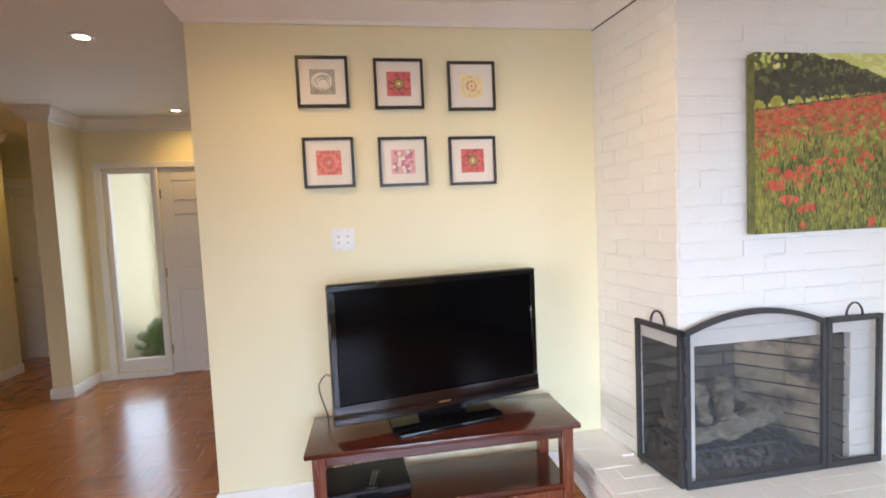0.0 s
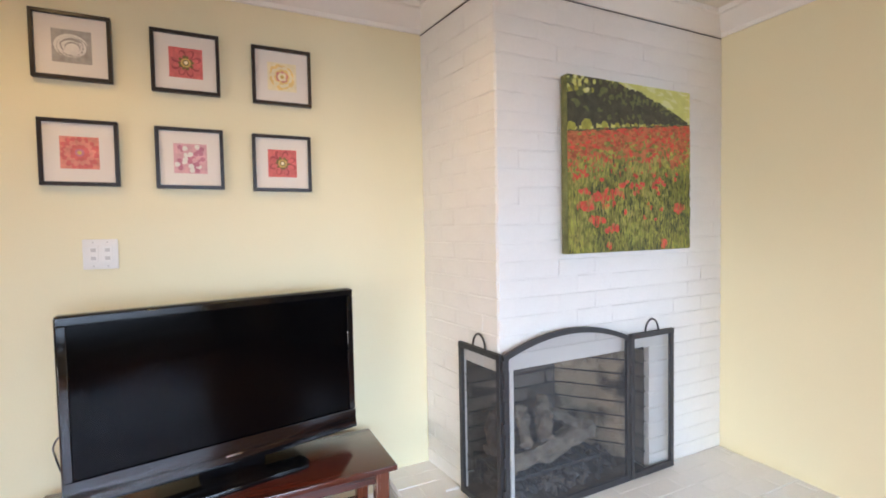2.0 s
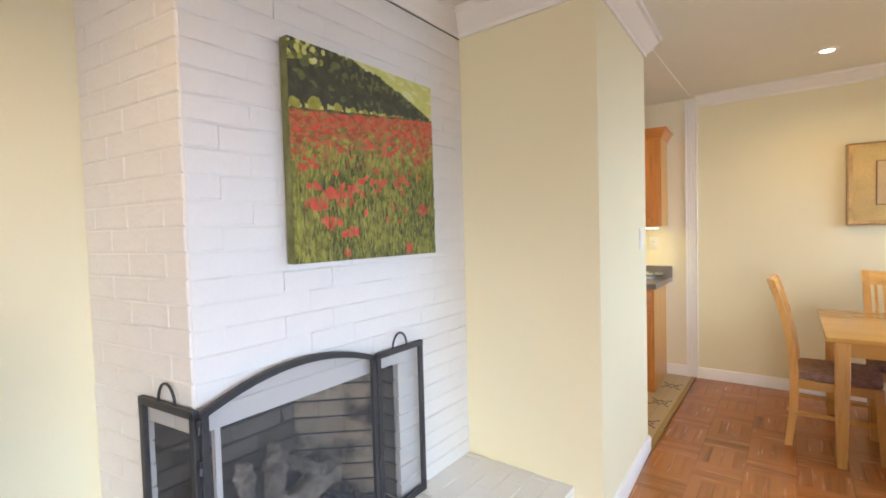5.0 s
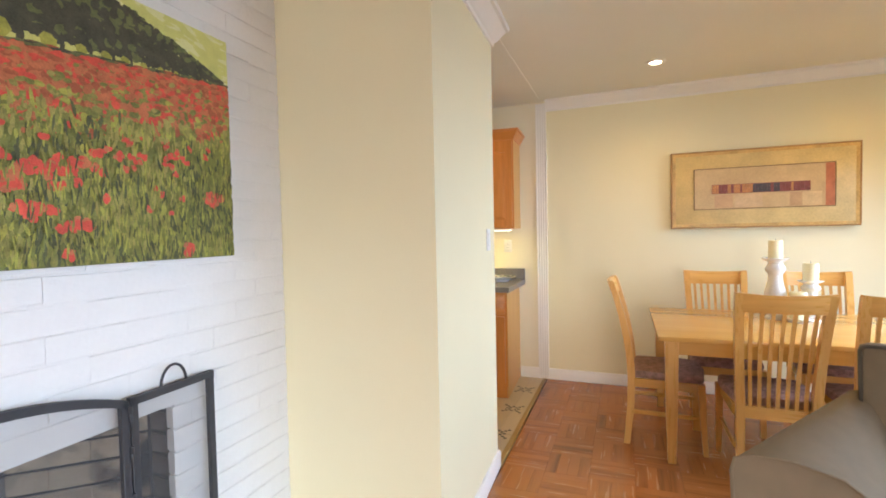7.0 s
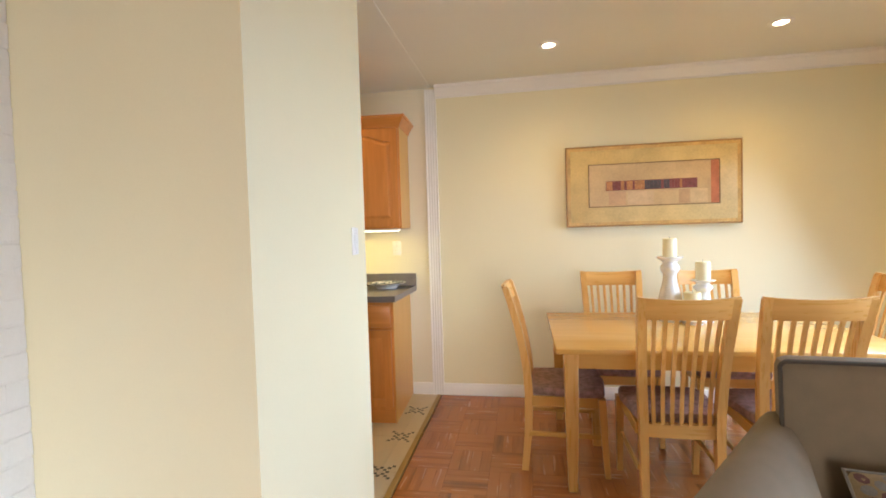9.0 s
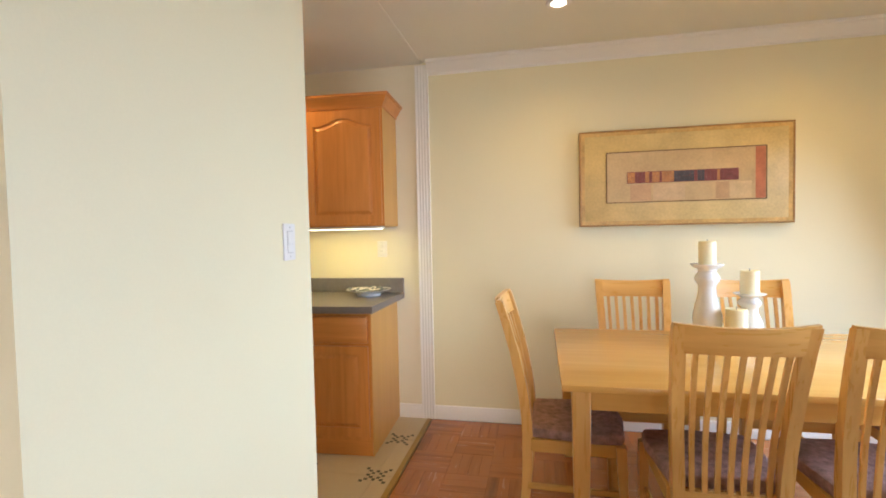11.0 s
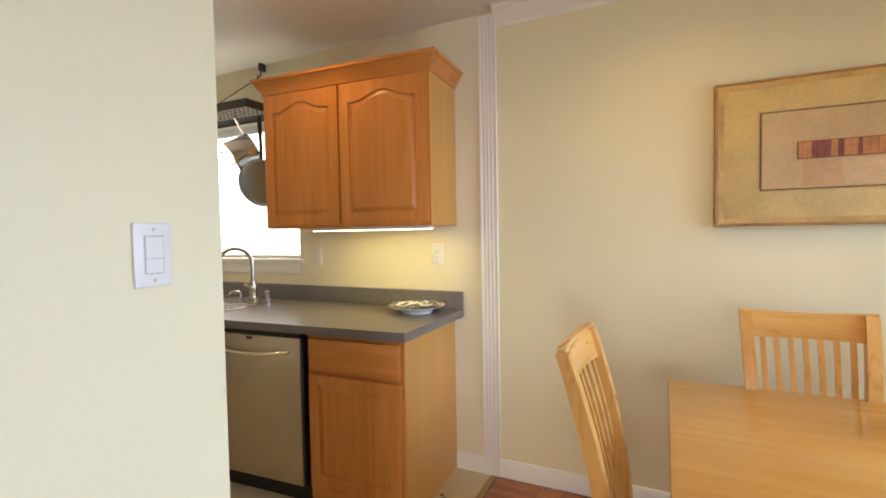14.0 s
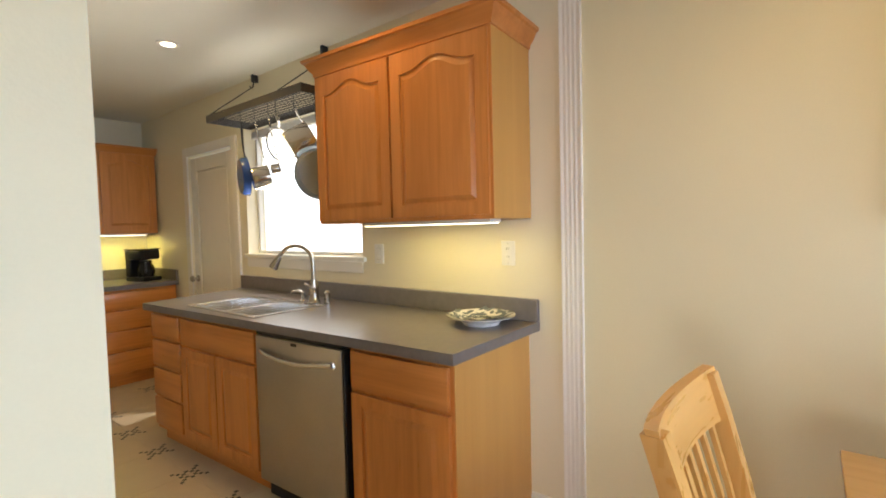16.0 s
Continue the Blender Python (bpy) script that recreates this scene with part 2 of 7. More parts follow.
M_FRAME = mat("dark_frame_wood", (0.022, 0.016, 0.014), 0.3, vary=0.2)
M_LAMP = glow("lamp_lens", (1.0, 0.86, 0.66), 14)
M_STRIPLIGHT = glow("strip_lens", (1.0, 0.90, 0.62), 6)
M_FROST = glass("obscure_glass", 0.10, (0.96, 0.98, 1.0), 0.4)
M_GLASS = glass("window_glass")
M_LOG = mat("ceramic_log", (0.185, 0.155, 0.12), 0.85, vary=0.6, scale=22, fine=60, bump=0.9)
M_CHAR = mat("charred_log", (0.07, 0.06, 0.055), 0.9, vary=0.5, scale=12, fine=60, bump=0.9)
M_SKYCARD = glow("bright_outdoors", (0.93, 0.97, 1.0), 4.0)
M_HAZE = glow("hazy_daylight", (0.80, 0.90, 1.0), 3.2)
M_OUTGREEN = mat("shrub_leaves", (0.10, 0.17, 0.05), 0.6, vary=0.4, scale=20)
M_PAVING = mat("porch_concrete", (0.40, 0.38, 0.34), 0.8, vary=0.15)


# ---------- mesh tools ----------
def smooth(me, angle=40):
    for p in me.polygons:
        p.use_smooth = True
    me.set_sharp_from_angle(angle=radians(angle))


def part(name, bm, material, parent=None, label="", soft=True):
    bmesh.ops.recalc_face_normals(bm, faces=bm.faces)
    me = bpy.data.meshes.new(name)
    bm.to_mesh(me)
    bm.free()
    for m in (material if isinstance(material, (list, tuple)) else [material]):
        me.materials.append(m)
    if soft:
        smooth(me)
    ob = new(name, me)
    if parent:
        ob.parent = parent
    if label:
        ob["label"] = label
    return ob


def thing(name, label, category, group="", m=None):
    ob = new(name)
    tagged(ob, label, category, group)
    if m:
        ob.matrix_world = m
    return ob


def structure(ob, label, category):
    return tagged(ob, label, category, kind="structure")


def bx(bm, x0, x1, y0, y1, z0, z1, bev=0.0, m=None, seg=1, idx=0):
    c = Vector(((x0 + x1) / 2, (y0 + y1) / 2, (z0 + z1) / 2))
    mm = Matrix.Translation(c) @ Matrix.Diagonal((abs(x1 - x0), abs(y1 - y0), abs(z1 - z0), 1))
    if m:
        mm = m @ mm
    geo = bmesh.ops.create_cube(bm, size=1, matrix=mm)
    faces = {f for v in geo["verts"] for f in v.link_faces}
    for f in faces:
        f.material_index = idx
    if bev:
        edges = list({e for v in geo["verts"] for e in v.link_edges})
        bmesh.ops.bevel(bm, geom=edges, offset=bev, segments=seg, affect="EDGES", profile=0.5, clamp_overlap=True)
    return bm


def box(x0, x1, y0, y1, z0, z1, bev=0.0, m=None, seg=1):
    return bx(bmesh.new(), x0, x1, y0, y1, z0, z1, bev, m, seg)


def prism(bm, pts, z0, z1, bev=0.0):
    low = [bm.verts.new((x, y, z0)) for x, y in pts]
    top = [bm.verts.new((x, y, z1)) for x, y in pts]
    n = len(pts)
    made = [bm.faces.new(low[::-1]), bm.faces.new(top)]
    for i in range(n):
        made.append(bm.faces.new((low[i], low[(i + 1) % n], top[(i + 1) % n], top[i])))
    if bev:
        edges = list({e for f in made for e in f.edges})
        bmesh.ops.bevel(bm, geom=edges, offset=bev, segments=2, affect="EDGES", profile=0.5, clamp_overlap=True)
    return bm


def lathe(bm, prof, n=28, x=0, y=0, z=0):
    rings = []
    for r, h in prof:
        if r < 1e-5:
            rings.append([bm.verts.new((x, y, z + h))])
        else:
            rings.append([bm.verts.new((x + r * math.cos(2 * math.pi * k / n), y + r * math.sin(2 * math.pi * k / n), z + h)) for k in range(n)])
    for a, b in zip(rings, rings[1:]):
        for k in range(n):
            q = [a[k % len(a)], a[(k + 1) % len(a)], b[(k + 1) % len(b)], b[k % len(b)]]
            q = list(dict.fromkeys(q))
            if len(q) > 2:
                bm.faces.new(q)
    return bm


def tube(bm, pts, r, n=10, caps=True):
    pts = [Vector(p) for p in pts]
    rings = []
    side = None
    for i, p in enumerate(pts):
        d = (pts[min(i + 1, len(pts) - 1)] - pts[max(i - 1, 0)]).normalized()
        ref = side if side is not None else (Vector((0, 0, 1)) if abs(d.z) < 0.9 else Vector((1, 0, 0)))
        u = (ref - d * ref.dot(d)).normalized()
        side = u
        w = d.cross(u)
        rr = r[i] if isinstance(r, (list, tuple)) else r
        rings.append([bm.verts.new(p + rr * (u * math.cos(2 * math.pi * k / n) + w * math.sin(2 * math.pi * k / n))) for k in range(n)])
    for a, b in zip(rings, rings[1:]):
        for k in range(n):
            bm.faces.new((a[k], a[(k + 1) % n], b[(k + 1) % n], b[k]))
    if caps:
        bm.faces.new(rings[0][::-1])
        bm.faces.new(rings[-1])
    return bm


def bar(bm, stations):
    """A bar of rectangular section: stations of (centre, half width along u, half depth along v, u, v)."""
    rings = []
    for c, hu, hv, u, v in stations:
        c, u, v = Vector(c), Vector(u), Vector(v)
        rings.append([bm.verts.new(c + su * hu * u + sv * hv * v) for su, sv in ((-1, -1), (1, -1), (1, 1), (-1, 1))])
    for a, b in zip(rings, rings[1:]):
        for k in range(4):
            bm.faces.new((a[k], a[(k + 1) % 4], b[(k + 1) % 4], b[k]))
    bm.faces.new(rings[0][::-1])
    bm.faces.new(rings[-1])
    return bm


def moulding(bm, path, prof, closed=False):
    """Sweep a profile of (out, up) along a level path; out points to the left of the path's way."""
    pts = [Vector((*p, 0)) for p in path]
    n = len(pts)
    rings = []
    for i, p in enumerate(pts):
        a = (p - pts[i - 1]).normalized() if i or closed else None
        b = (pts[(i + 1) % n] - p).normalized() if i < n - 1 or closed else None
        a, b = a or b, b or a
        na, nb = Vector((-a.y, a.x, 0)), Vector((-b.y, b.x, 0))
        mit = (na + nb) / (1 + na.dot(nb))
        rings.append([bm.verts.new((p.x + mit.x * o, p.y + mit.y * o, z)) for o, z in prof])
    k = len(prof)
    for i in range(n if closed else n - 1):
        a, b = rings[i], rings[(i + 1) % n]
        for j in range(k):
            bm.faces.new((a[j], a[(j + 1) % k], b[(j + 1) % k], b[j]))
    if not closed:
        bm.faces.new(rings[0])
        bm.faces.new(rings[-1][::-1])
    return bm


def wall_with_holes(bm, axis, at0, at1, u0, u1, z0, z1, holes):
    """A wall across an axis from at0 to at1, u0 to u1 long, with openings (u0, u1, z0, z1) through it."""
    us = sorted({u0, u1, *[h[0] for h in holes], *[h[1] for h in holes]})
    for a, b in zip(us, us[1:]):
        spans = [(z0, z1)]
        for h in holes:
            if h[0] < b - 1e-6 and h[1] > a + 1e-6:
                spans = [s for lo, hi in spans for s in ((lo, min(hi, h[2])), (max(lo, h[3]), hi)) if s[1] - s[0] > 1e-6]
        for lo, hi in spans:
            if axis == "x":
                bx(bm, at0, at1, a, b, lo, hi)
            else:
                bx(bm, a, b, at0, at1, lo, hi)
    bmesh.ops.remove_doubles(bm, verts=bm.verts, dist=1e-5)
    return bm

# ---------- structure ----------
CEIL, KCEIL = 2.535, 2.530
EAST, TVW, HEARTH = 6.22, 2.93, 0.19
SOUTH, WEST = -1.62, -3.60

structure(part("floor", box(WEST - 0.2, EAST + 0.2, SOUTH - 0.2, 8.0, -0.12, -0.012), M_SUBFLOOR), "dark seam bed below the oak parquet floor", "floor")
structure(part("ceiling", box(WEST - 0.2, EAST + 0.2, SOUTH - 0.2, 1.64, CEIL, CEIL + 0.12), M_CEIL), "smooth off-white painted ceiling of the living and dining room", "ceiling")
bm = prism(bmesh.new(), [(WEST - 0.2, 1.64), (3.6, 1.64), (3.6, 8.0), (WEST - 0.2, 8.0)], CEIL, CEIL + 0.12)
structure(part("ceiling_hall", bm, M_CEIL), "smooth off-white painted hall ceiling", "ceiling")
structure(part("ceiling_kitchen", box(3.6, EAST + 0.2, 1.64, 8.0, KCEIL, KCEIL + 0.13), M_CEIL), "plain off-white kitchen ceiling without a cornice", "ceiling")

# the east wall runs through dining room and kitchen, with the sink window and a back door in it
bm = wall_with_holes(bmesh.new(), "x", EAST, EAST + 0.16, SOUTH - 0.2, 1.64, 0, CEIL, [])
structure(part("wall_east", bm, M_WALL), "pale yellow painted dining room wall", "wall")
bm = wall_with_holes(bmesh.new(), "x", EAST, EAST + 0.16, 1.64, 6.50, 0, KCEIL, [(3.00, 4.33, 1.19, 2.17), (4.52, 5.32, 0, 2.06)])
structure(part("wall_kitchen_east", bm, M_KWALL), "cream painted kitchen wall with a sink window and a door", "wall")
structure(part("wall_kitchen_north", box(3.6, EAST, 6.38, 6.50, 0, KCEIL), M_KWALL), "cream painted end wall of the kitchen", "wall")
structure(part("wall_kitchen_west", box(3.60, 3.72, 1.76, 6.38, 0, KCEIL), M_KWALL), "cream painted closing wall of the kitchen", "wall")

# south wall with two wide windows
bm = wall_with_holes(bmesh.new(), "y", SOUTH - 0.16, SOUTH, WEST, EAST, 0, CEIL, [(-0.85, 2.65, 0.20, 2.08), (3.85, 5.95, 0.20, 2.08)])
structure(part("wall_south", bm, M_WALL), "pale yellow painted wall with two wide windows", "wall")
# the opening is made up, to hold the west fill lamp
bm = wall_with_holes(bmesh.new(), "x", WEST - 0.16, WEST, SOUTH - 0.16, 8.0, 0, CEIL, [(-1.40, 0.70, 0.25, 2.08)])
structure(part("wall_west", bm, M_WALL), "pale yellow painted living room wall", "wall")

# wall behind the television, ending at the hall opening
structure(part("wall_tv", box(-0.02, 3.60, TVW, TVW + 0.14, 0, CEIL), M_WALL), "pale yellow painted wall behind the television", "wall")
structure(part("wall_hall_east", box(-0.02, 0.12, TVW + 0.14, 5.46, 0, CEIL), M_WALL), "pale yellow painted hall wall", "wall")

# projecting wall between fireplace and kitchen
W_CORNER, E_CORNER = (3.525, 1.600), (4.500, 1.637)
bm = prism(bmesh.new(), [(3.545, 2.34), W_CORNER, E_CORNER, (4.500, 1.76), (3.68, 1.76), (3.68, 2.93), (3.545, 2.93)], 0, CEIL)
structure(part("wall_projecting", bm, M_WALL), "pale yellow painted wall corner beside the fireplace", "wall")

# entry hall
bm = wall_with_holes(bmesh.new(), "y", 5.46, 5.60, -2.03, 0.12, 0, CEIL, [(-1.715, -1.245, 0.06, 2.055), (-1.215, -0.30, 0, 2.055)])
structure(part("wall_entry", bm, M_WALL), "pale yellow painted entry wall with front door and sidelight", "wall")
structure(part("wall_pier", box(-2.03, -1.87, 5.02, 5.46, 0, CEIL), M_WALL), "pale yellow painted wall end beside the entry", "wall")
structure(part("wall_hall_left", box(WEST, -2.95, 4.2, 6.06, 0, CEIL), M_WALL), "pale yellow painted corridor wall", "wall")
bm = wall_with_holes(bmesh.new(), "y", 6.64, 6.78, WEST, -1.87, 0, CEIL, [(-3.42, -2.60, 0, 2.04)])
structure(part("wall_hall_end", bm, M_WALL), "pale yellow painted corridor end wall with a doorway", "wall")
structure(part("wall_corridor", box(-1.99, -1.87, 5.60, 6.64, 0, CEIL), M_WALL), "pale yellow painted corridor wall", "wall")
structure(part("wall_far_room", box(WEST, -1.87, 7.88, 8.0, 0, CEIL), M_WALL), "plain wall of the room beyond", "wall")

# trim: crown mouldings and baseboards
CROWN = [(0, CEIL - 0.125), (0.012, CEIL - 0.125), (0.014, CEIL - 0.105), (0.03, CEIL - 0.092), (0.062, CEIL - 0.045), (0.072, CEIL - 0.03), (0.088, CEIL - 0.026), (0.09, CEIL - 0.001), (0, CEIL - 0.001)]
BASE = [(0, 0.0), (0.016, 0.0), (0.016, 0.078), (0.009, 0.094), (0, 0.098)]


def trim(name, path, prof, label):
    return structure(part(name, moulding(bmesh.new(), path, prof), M_TRIM), label, "trim")


trim("trim_crown", [(2.045, TVW), (-0.02, TVW), (-0.02, 4.6)], CROWN, "white stepped crown moulding over the television wall")
trim("trim_crown", [(4.500, 1.70), E_CORNER, W_CORNER, (3.545, 2.33)], CROWN, "white stepped crown moulding round the wall corner")
trim("trim_crown", [(EAST, SOUTH), (EAST, 1.60)], [(o * 0.8, CEIL - (CEIL - z) * 0.76) for o, z in CROWN], "white stepped crown moulding along the dining room")
trim("trim_crown", [(0.0, 5.46), (-1.87, 5.46), (-1.87, 5.02), (-2.03, 5.02), (-2.03, 6.6)], CROWN, "white stepped crown moulding in the entry hall")
trim("trim_crown", [(-2.95, 6.06), (-2.95, 4.2)], CROWN, "white crown moulding in the corridor")
trim("trim_crown", [(2.112, 2.335 - 0.0), (3.545, 2.335)], [(-o * 0.5, z) for o, z in CROWN], "white crown moulding over the chimney breast")
trim("trim_crown", [(2.045, TVW), (2.112, 2.335)], [(-o * 0.5, z) for o, z in CROWN], "white crown moulding over the chimney side")
trim("baseboard", [(1.80, TVW), (-0.02, TVW), (-0.02, 5.46)], BASE, "white painted baseboard")
trim("baseboard", [(4.500, 1.76), E_CORNER, W_CORNER, (3.528, 1.735)], BASE, "white painted baseboard round the wall corner")
trim("baseboard", [(EAST, SOUTH), (EAST, 1.596)], BASE, "white painted baseboard in the dining room")
trim("baseboard", [(EAST, 1.692), (EAST, 1.86)], BASE, "short white baseboard beside the kitchen cabinet")
trim("baseboard", [(-1.78, 5.46), (-1.87, 5.46), (-1.87, 5.02), (-2.03, 5.02), (-2.03, 6.6)], BASE, "white painted baseboard in the entry hall")
trim("baseboard", [(-2.95, 6.06), (-2.95, 4.2)], BASE, "white painted baseboard in the corridor")

# thin dark strips that paint in the shadow line under the chimney's crown
bm = bmesh.new()
bx(bm, 2.11, 3.545, 2.331, 2.336, 2.4045, 2.4065)
structure(part("trim_gap", bm, M_IRON), "thin dark strip painting in the shadow gap under the chimney crown", "trim")
bm = prism(bmesh.new(), [(2.041, 2.93), (2.108, 2.335), (2.115, 2.335), (2.05, 2.93)], 2.4045, 2.4065)
structure(part("trim_gap", bm, M_IRON), "thin dark strip painting in the shadow gap under the chimney crown", "trim")

# fluted pilaster trim between dining room and kitchen
bm = bmesh.new()
prof = [(1.597, 0.0)]
for k in range(4):
    y = 1.605 + k * 0.0205
    prof += [(y, 0.020), (y + 0.004, 0.0172), (y + 0.011, 0.0172), (y + 0.015, 0.020)]
prof += [(1.691, 0.020), (1.691, 0.0)]
prof[0:1] = [(1.597, 0.0), (1.597, 0.020)]
prism(bm, [(EAST - o, y) for y, o in prof], 0, CEIL - 0.02)
structure(part("trim_pilaster", bm, M_TRIM), "white fluted upright trim on the wall", "trim")
structure(part("trim_threshold", box(4.50, EAST - 0.022, 1.618, 1.652, -0.012, 0.006, 0.004), M_BRASS), "worn golden-brown threshold strip between parquet and tile", "trim")


# ---------- windows and doors ----------
def window(name, label, axis, at, u0, u1, z0, z1, depth, mullions=(), pane_mat=None, f=0.045):
    """A window across an axis at a wall's inner face: frame bars, sill and panes."""
    w = thing(name, label, "window")
    w["kind"] = "structure"

    def place(bm, a0, a1, d0, d1, lo, hi, bev=0.003):
        if axis == "x":
            bx(bm, at + d0, at + d1, a0, a1, lo, hi, bev)
        else:
            bx(bm, a0, a1, at + d0, at + d1, lo, hi, bev)
        return bm
    d0, d1 = depth
    bm = bmesh.new()
    for a0, a1, lo, hi in ((u0, u0 + f, z0, z1), (u1 - f, u1, z0, z1), (u0 + f, u1 - f, z0, z0 + f), (u0 + f, u1 - f, z1 - f, z1)):
        place(bm, a0, a1, d0, d1, lo, hi)
    part("window_frame", bm, M_TRIM, w)
    edges = [u0 + f, *mullions, u1 - f]
    for mu in mullions:
        part("mullion", place(bmesh.new(), mu - 0.02, mu + 0.02, d0, d1, z0 + f, z1 - f), M_TRIM, w)
    mid = (d0 + d1) / 2
    for a, b in zip(edges, edges[1:]):
        p = part("pane", place(bmesh.new(), a, b, mid - 0.003, mid + 0.003, z0 + f, z1 - f, 0), pane_mat or M_GLASS, w)
        p.visible_shadow = False
    return w


window("window_1", "wide white-framed living room window in the south wall", "y", SOUTH, -0.85, 2.65, 0.20, 2.08, (-0.12, -0.06), (0.9,))
window("window_2", "wide white-framed dining room window in the south wall", "y", SOUTH, 3.85, 5.95, 0.20, 2.08, (-0.12, -0.06), (4.9,))
# unseen window, added round the west fill lamp
window("window_added", "added white-framed window, out of view in the west wall, round a fill lamp", "x", WEST, -1.40, 0.70, 0.25, 2.08, (-0.12, -0.06), (-0.35,))
kw = window("window_3", "bright white-framed kitchen window over the sink", "x", EAST, 3.00, 4.33, 1.19, 2.17, (0.09, 0.13), f=0.022)
part("window_sill", box(EAST - 0.022, EAST + 0.09, 2.965, 4.365, 1.160, 1.19, 0.004), M_TRIM, kw)
bm = box(EAST - 0.010, EAST, 2.99, 4.34, 1.090, 1.160, 0.003)
part("apron", bm, M_TRIM, kw)
# raised blind slats stacked at the window's lower right
for k in range(9):
    part("slat", box(EAST + 0.01, EAST + 0.035, 3.05, 4.24, 2.125 - k * 0.006, 2.128 - k * 0.006), M_PLATE, kw)

sl = window("window_4", "tall obscure glass sidelight beside the front door", "y", 5.46, -1.715, -1.245, 0.06, 2.055, (0.02, 0.08), (), M_FROST)
part("window_sill", box(-1.67, -1.29, 5.475, 5.55, 0.105, 0.18, 0.004), M_TRIM, sl)
bm = bmesh.new()
for a0, a1, lo, hi in ((-1.775, -1.715, 0, 2.115), (-1.245, -1.215, 0, 2.055), (-1.715, -0.24, 2.055, 2.115), (-1.715, -1.245, 0, 0.06)):
    bx(bm, a0, a1, 5.440, 5.462, lo, hi, 0.003)
structure(part("trim_entry", bm, M_TRIM), "white painted casing round front door and sidelight", "trim")


def panel_door(name, label, w, h, panels, m, hinge_side=-1, knob=True, knob_z=0.95, hinges=True, knob_shape="ball"):
    """A door leaf in the local xz plane, its room side towards -y, with raised panels."""
    d = thing(name, label, "door", m=m)
    d["kind"] = "structure"
    part("leaf", box(0, w, 0.012, 0.045, 0.008, h, 0.003), M_DOOR, d)
    stile = 0.11
    bm = bmesh.new()
    bx(bm, 0, stile, 0, 0.012, 0.008, h, 0.002)
    bx(bm, w - stile, w, 0, 0.012, 0.008, h, 0.002)
    xs = sorted({p[0] for p in panels} | {p[1] for p in panels})
    rows = sorted({(p[2], p[3]) for p in panels})
    last = 0.008
    for lo, hi in rows:
        bx(bm, stile, w - stile, 0, 0.012, last, lo, 0.002)
        last = hi
    bx(bm, stile, w - stile, 0, 0.012, last, h, 0.002)
    if len(xs) > 2:
        for lo, hi in rows:
            bx(bm, xs[1], xs[2], 0, 0.012, lo, hi, 0.002)
    part("rails", bm, M_DOOR, d)
    for x0, x1, z0, z1 in panels:
        part("panel", box(x0 + 0.015, x1 - 0.015, 0.004, 0.014, z0 + 0.015, z1 - 0.015, 0.006), M_DOOR, d)
    if hinges:
        hx = 0 if hinge_side < 0 else w
        for hz in (0.25, h / 2, h - 0.25):
            part("hinge", box(hx - 0.014, hx + 0.014, -0.008, 0.006, hz - 0.045, hz + 0.045, 0.003), M_NICKEL, d)
    if knob:
        kx = w - 0.065 if hinge_side < 0 else 0.065
        bm = lathe(bmesh.new(), [(0.0, 0.0), (0.030, 0.0), (0.030, 0.008), (0.012, 0.012), (0.012, 0.035), (0.027, 0.045), (0.030, 0.058), (0.022, 0.070), (0, 0.073)], 20)
        bmesh.ops.transform(bm, matrix=Matrix.Translation((kx, 0, knob_z)) @ Matrix.Rotation(radians(90), 4, "X"), verts=bm.verts)
        part("door_knob", bm, M_NICKEL, d)
    return d


def six_panels(w, h):
    a, b, c, e = 0.11, w / 2 - 0.045, w / 2 + 0.045, w - 0.11
    out = []
    for z0, z1 in ((0.22, 0.86), (1.04, h - 0.45), (h - 0.33, h - 0.12)):
        out += [(a, b, z0, z1), (c, e, z0, z1)]
    return out


panel_door("door_1", "white painted panelled front door, closed", 0.915, 2.045, six_panels(0.915, 2.045), pose(-1.215, 5.475, 0.005), -1)
panel_door("door_2", "white six-panel door standing open in the corridor", 0.78, 2.03, six_panels(0.78, 2.03), pose(-3.40, 6.66, 0, 0, 0, 0), 1)
dk = panel_door("door_3", "plain white painted kitchen door, closed", 0.78, 2.04, [(0.11, 0.67, 0.22, 1.92)], pose(EAST + 0.012, 5.31, 0, 0, 0, -90), 1)
bm = bmesh.new()
for y0, y1, lo, hi in ((4.44, 4.52, 0, 2.14), (5.32, 5.40, 0, 2.14), (4.52, 5.32, 2.06, 2.14)):
    bx(bm, EAST - 0.018, EAST + 0.002, y0, y1, lo, hi, 0.003)
structure(part("trim_door", bm, M_TRIM), "white painted casing round the kitchen door", "trim")
bm = bmesh.new()
for x0, x1, lo, hi in ((-3.50, -3.42, 0, 2.12), (-2.60, -2.52, 0, 2.12), (-3.42, -2.60, 2.04, 2.12)):
    bx(bm, x0, x1, 6.622, 6.642, lo, hi, 0.003)
structure(part("trim_corridor_door", bm, M_TRIM), "white painted casing round the corridor door", "trim")

# outdoors beyond the openings
structure(part("ground", box(-60, 60, -60, 60, -0.30, -0.20), M_PAVING), "pale concrete ground outside the house", "ground")
structure(part("backdrop", box(16.0, 16.1, -8, 40, -0.2, 9), M_SKYCARD), "bright hazy daylight beyond the kitchen window", "backdrop")
structure(part("backdrop_entry", box(-8, 4, 12.0, 12.1, -0.2, 7), M_HAZE), "bright hazy daylight beyond the entry", "backdrop")
bm = bmesh.new()
rng = random.Random(5)
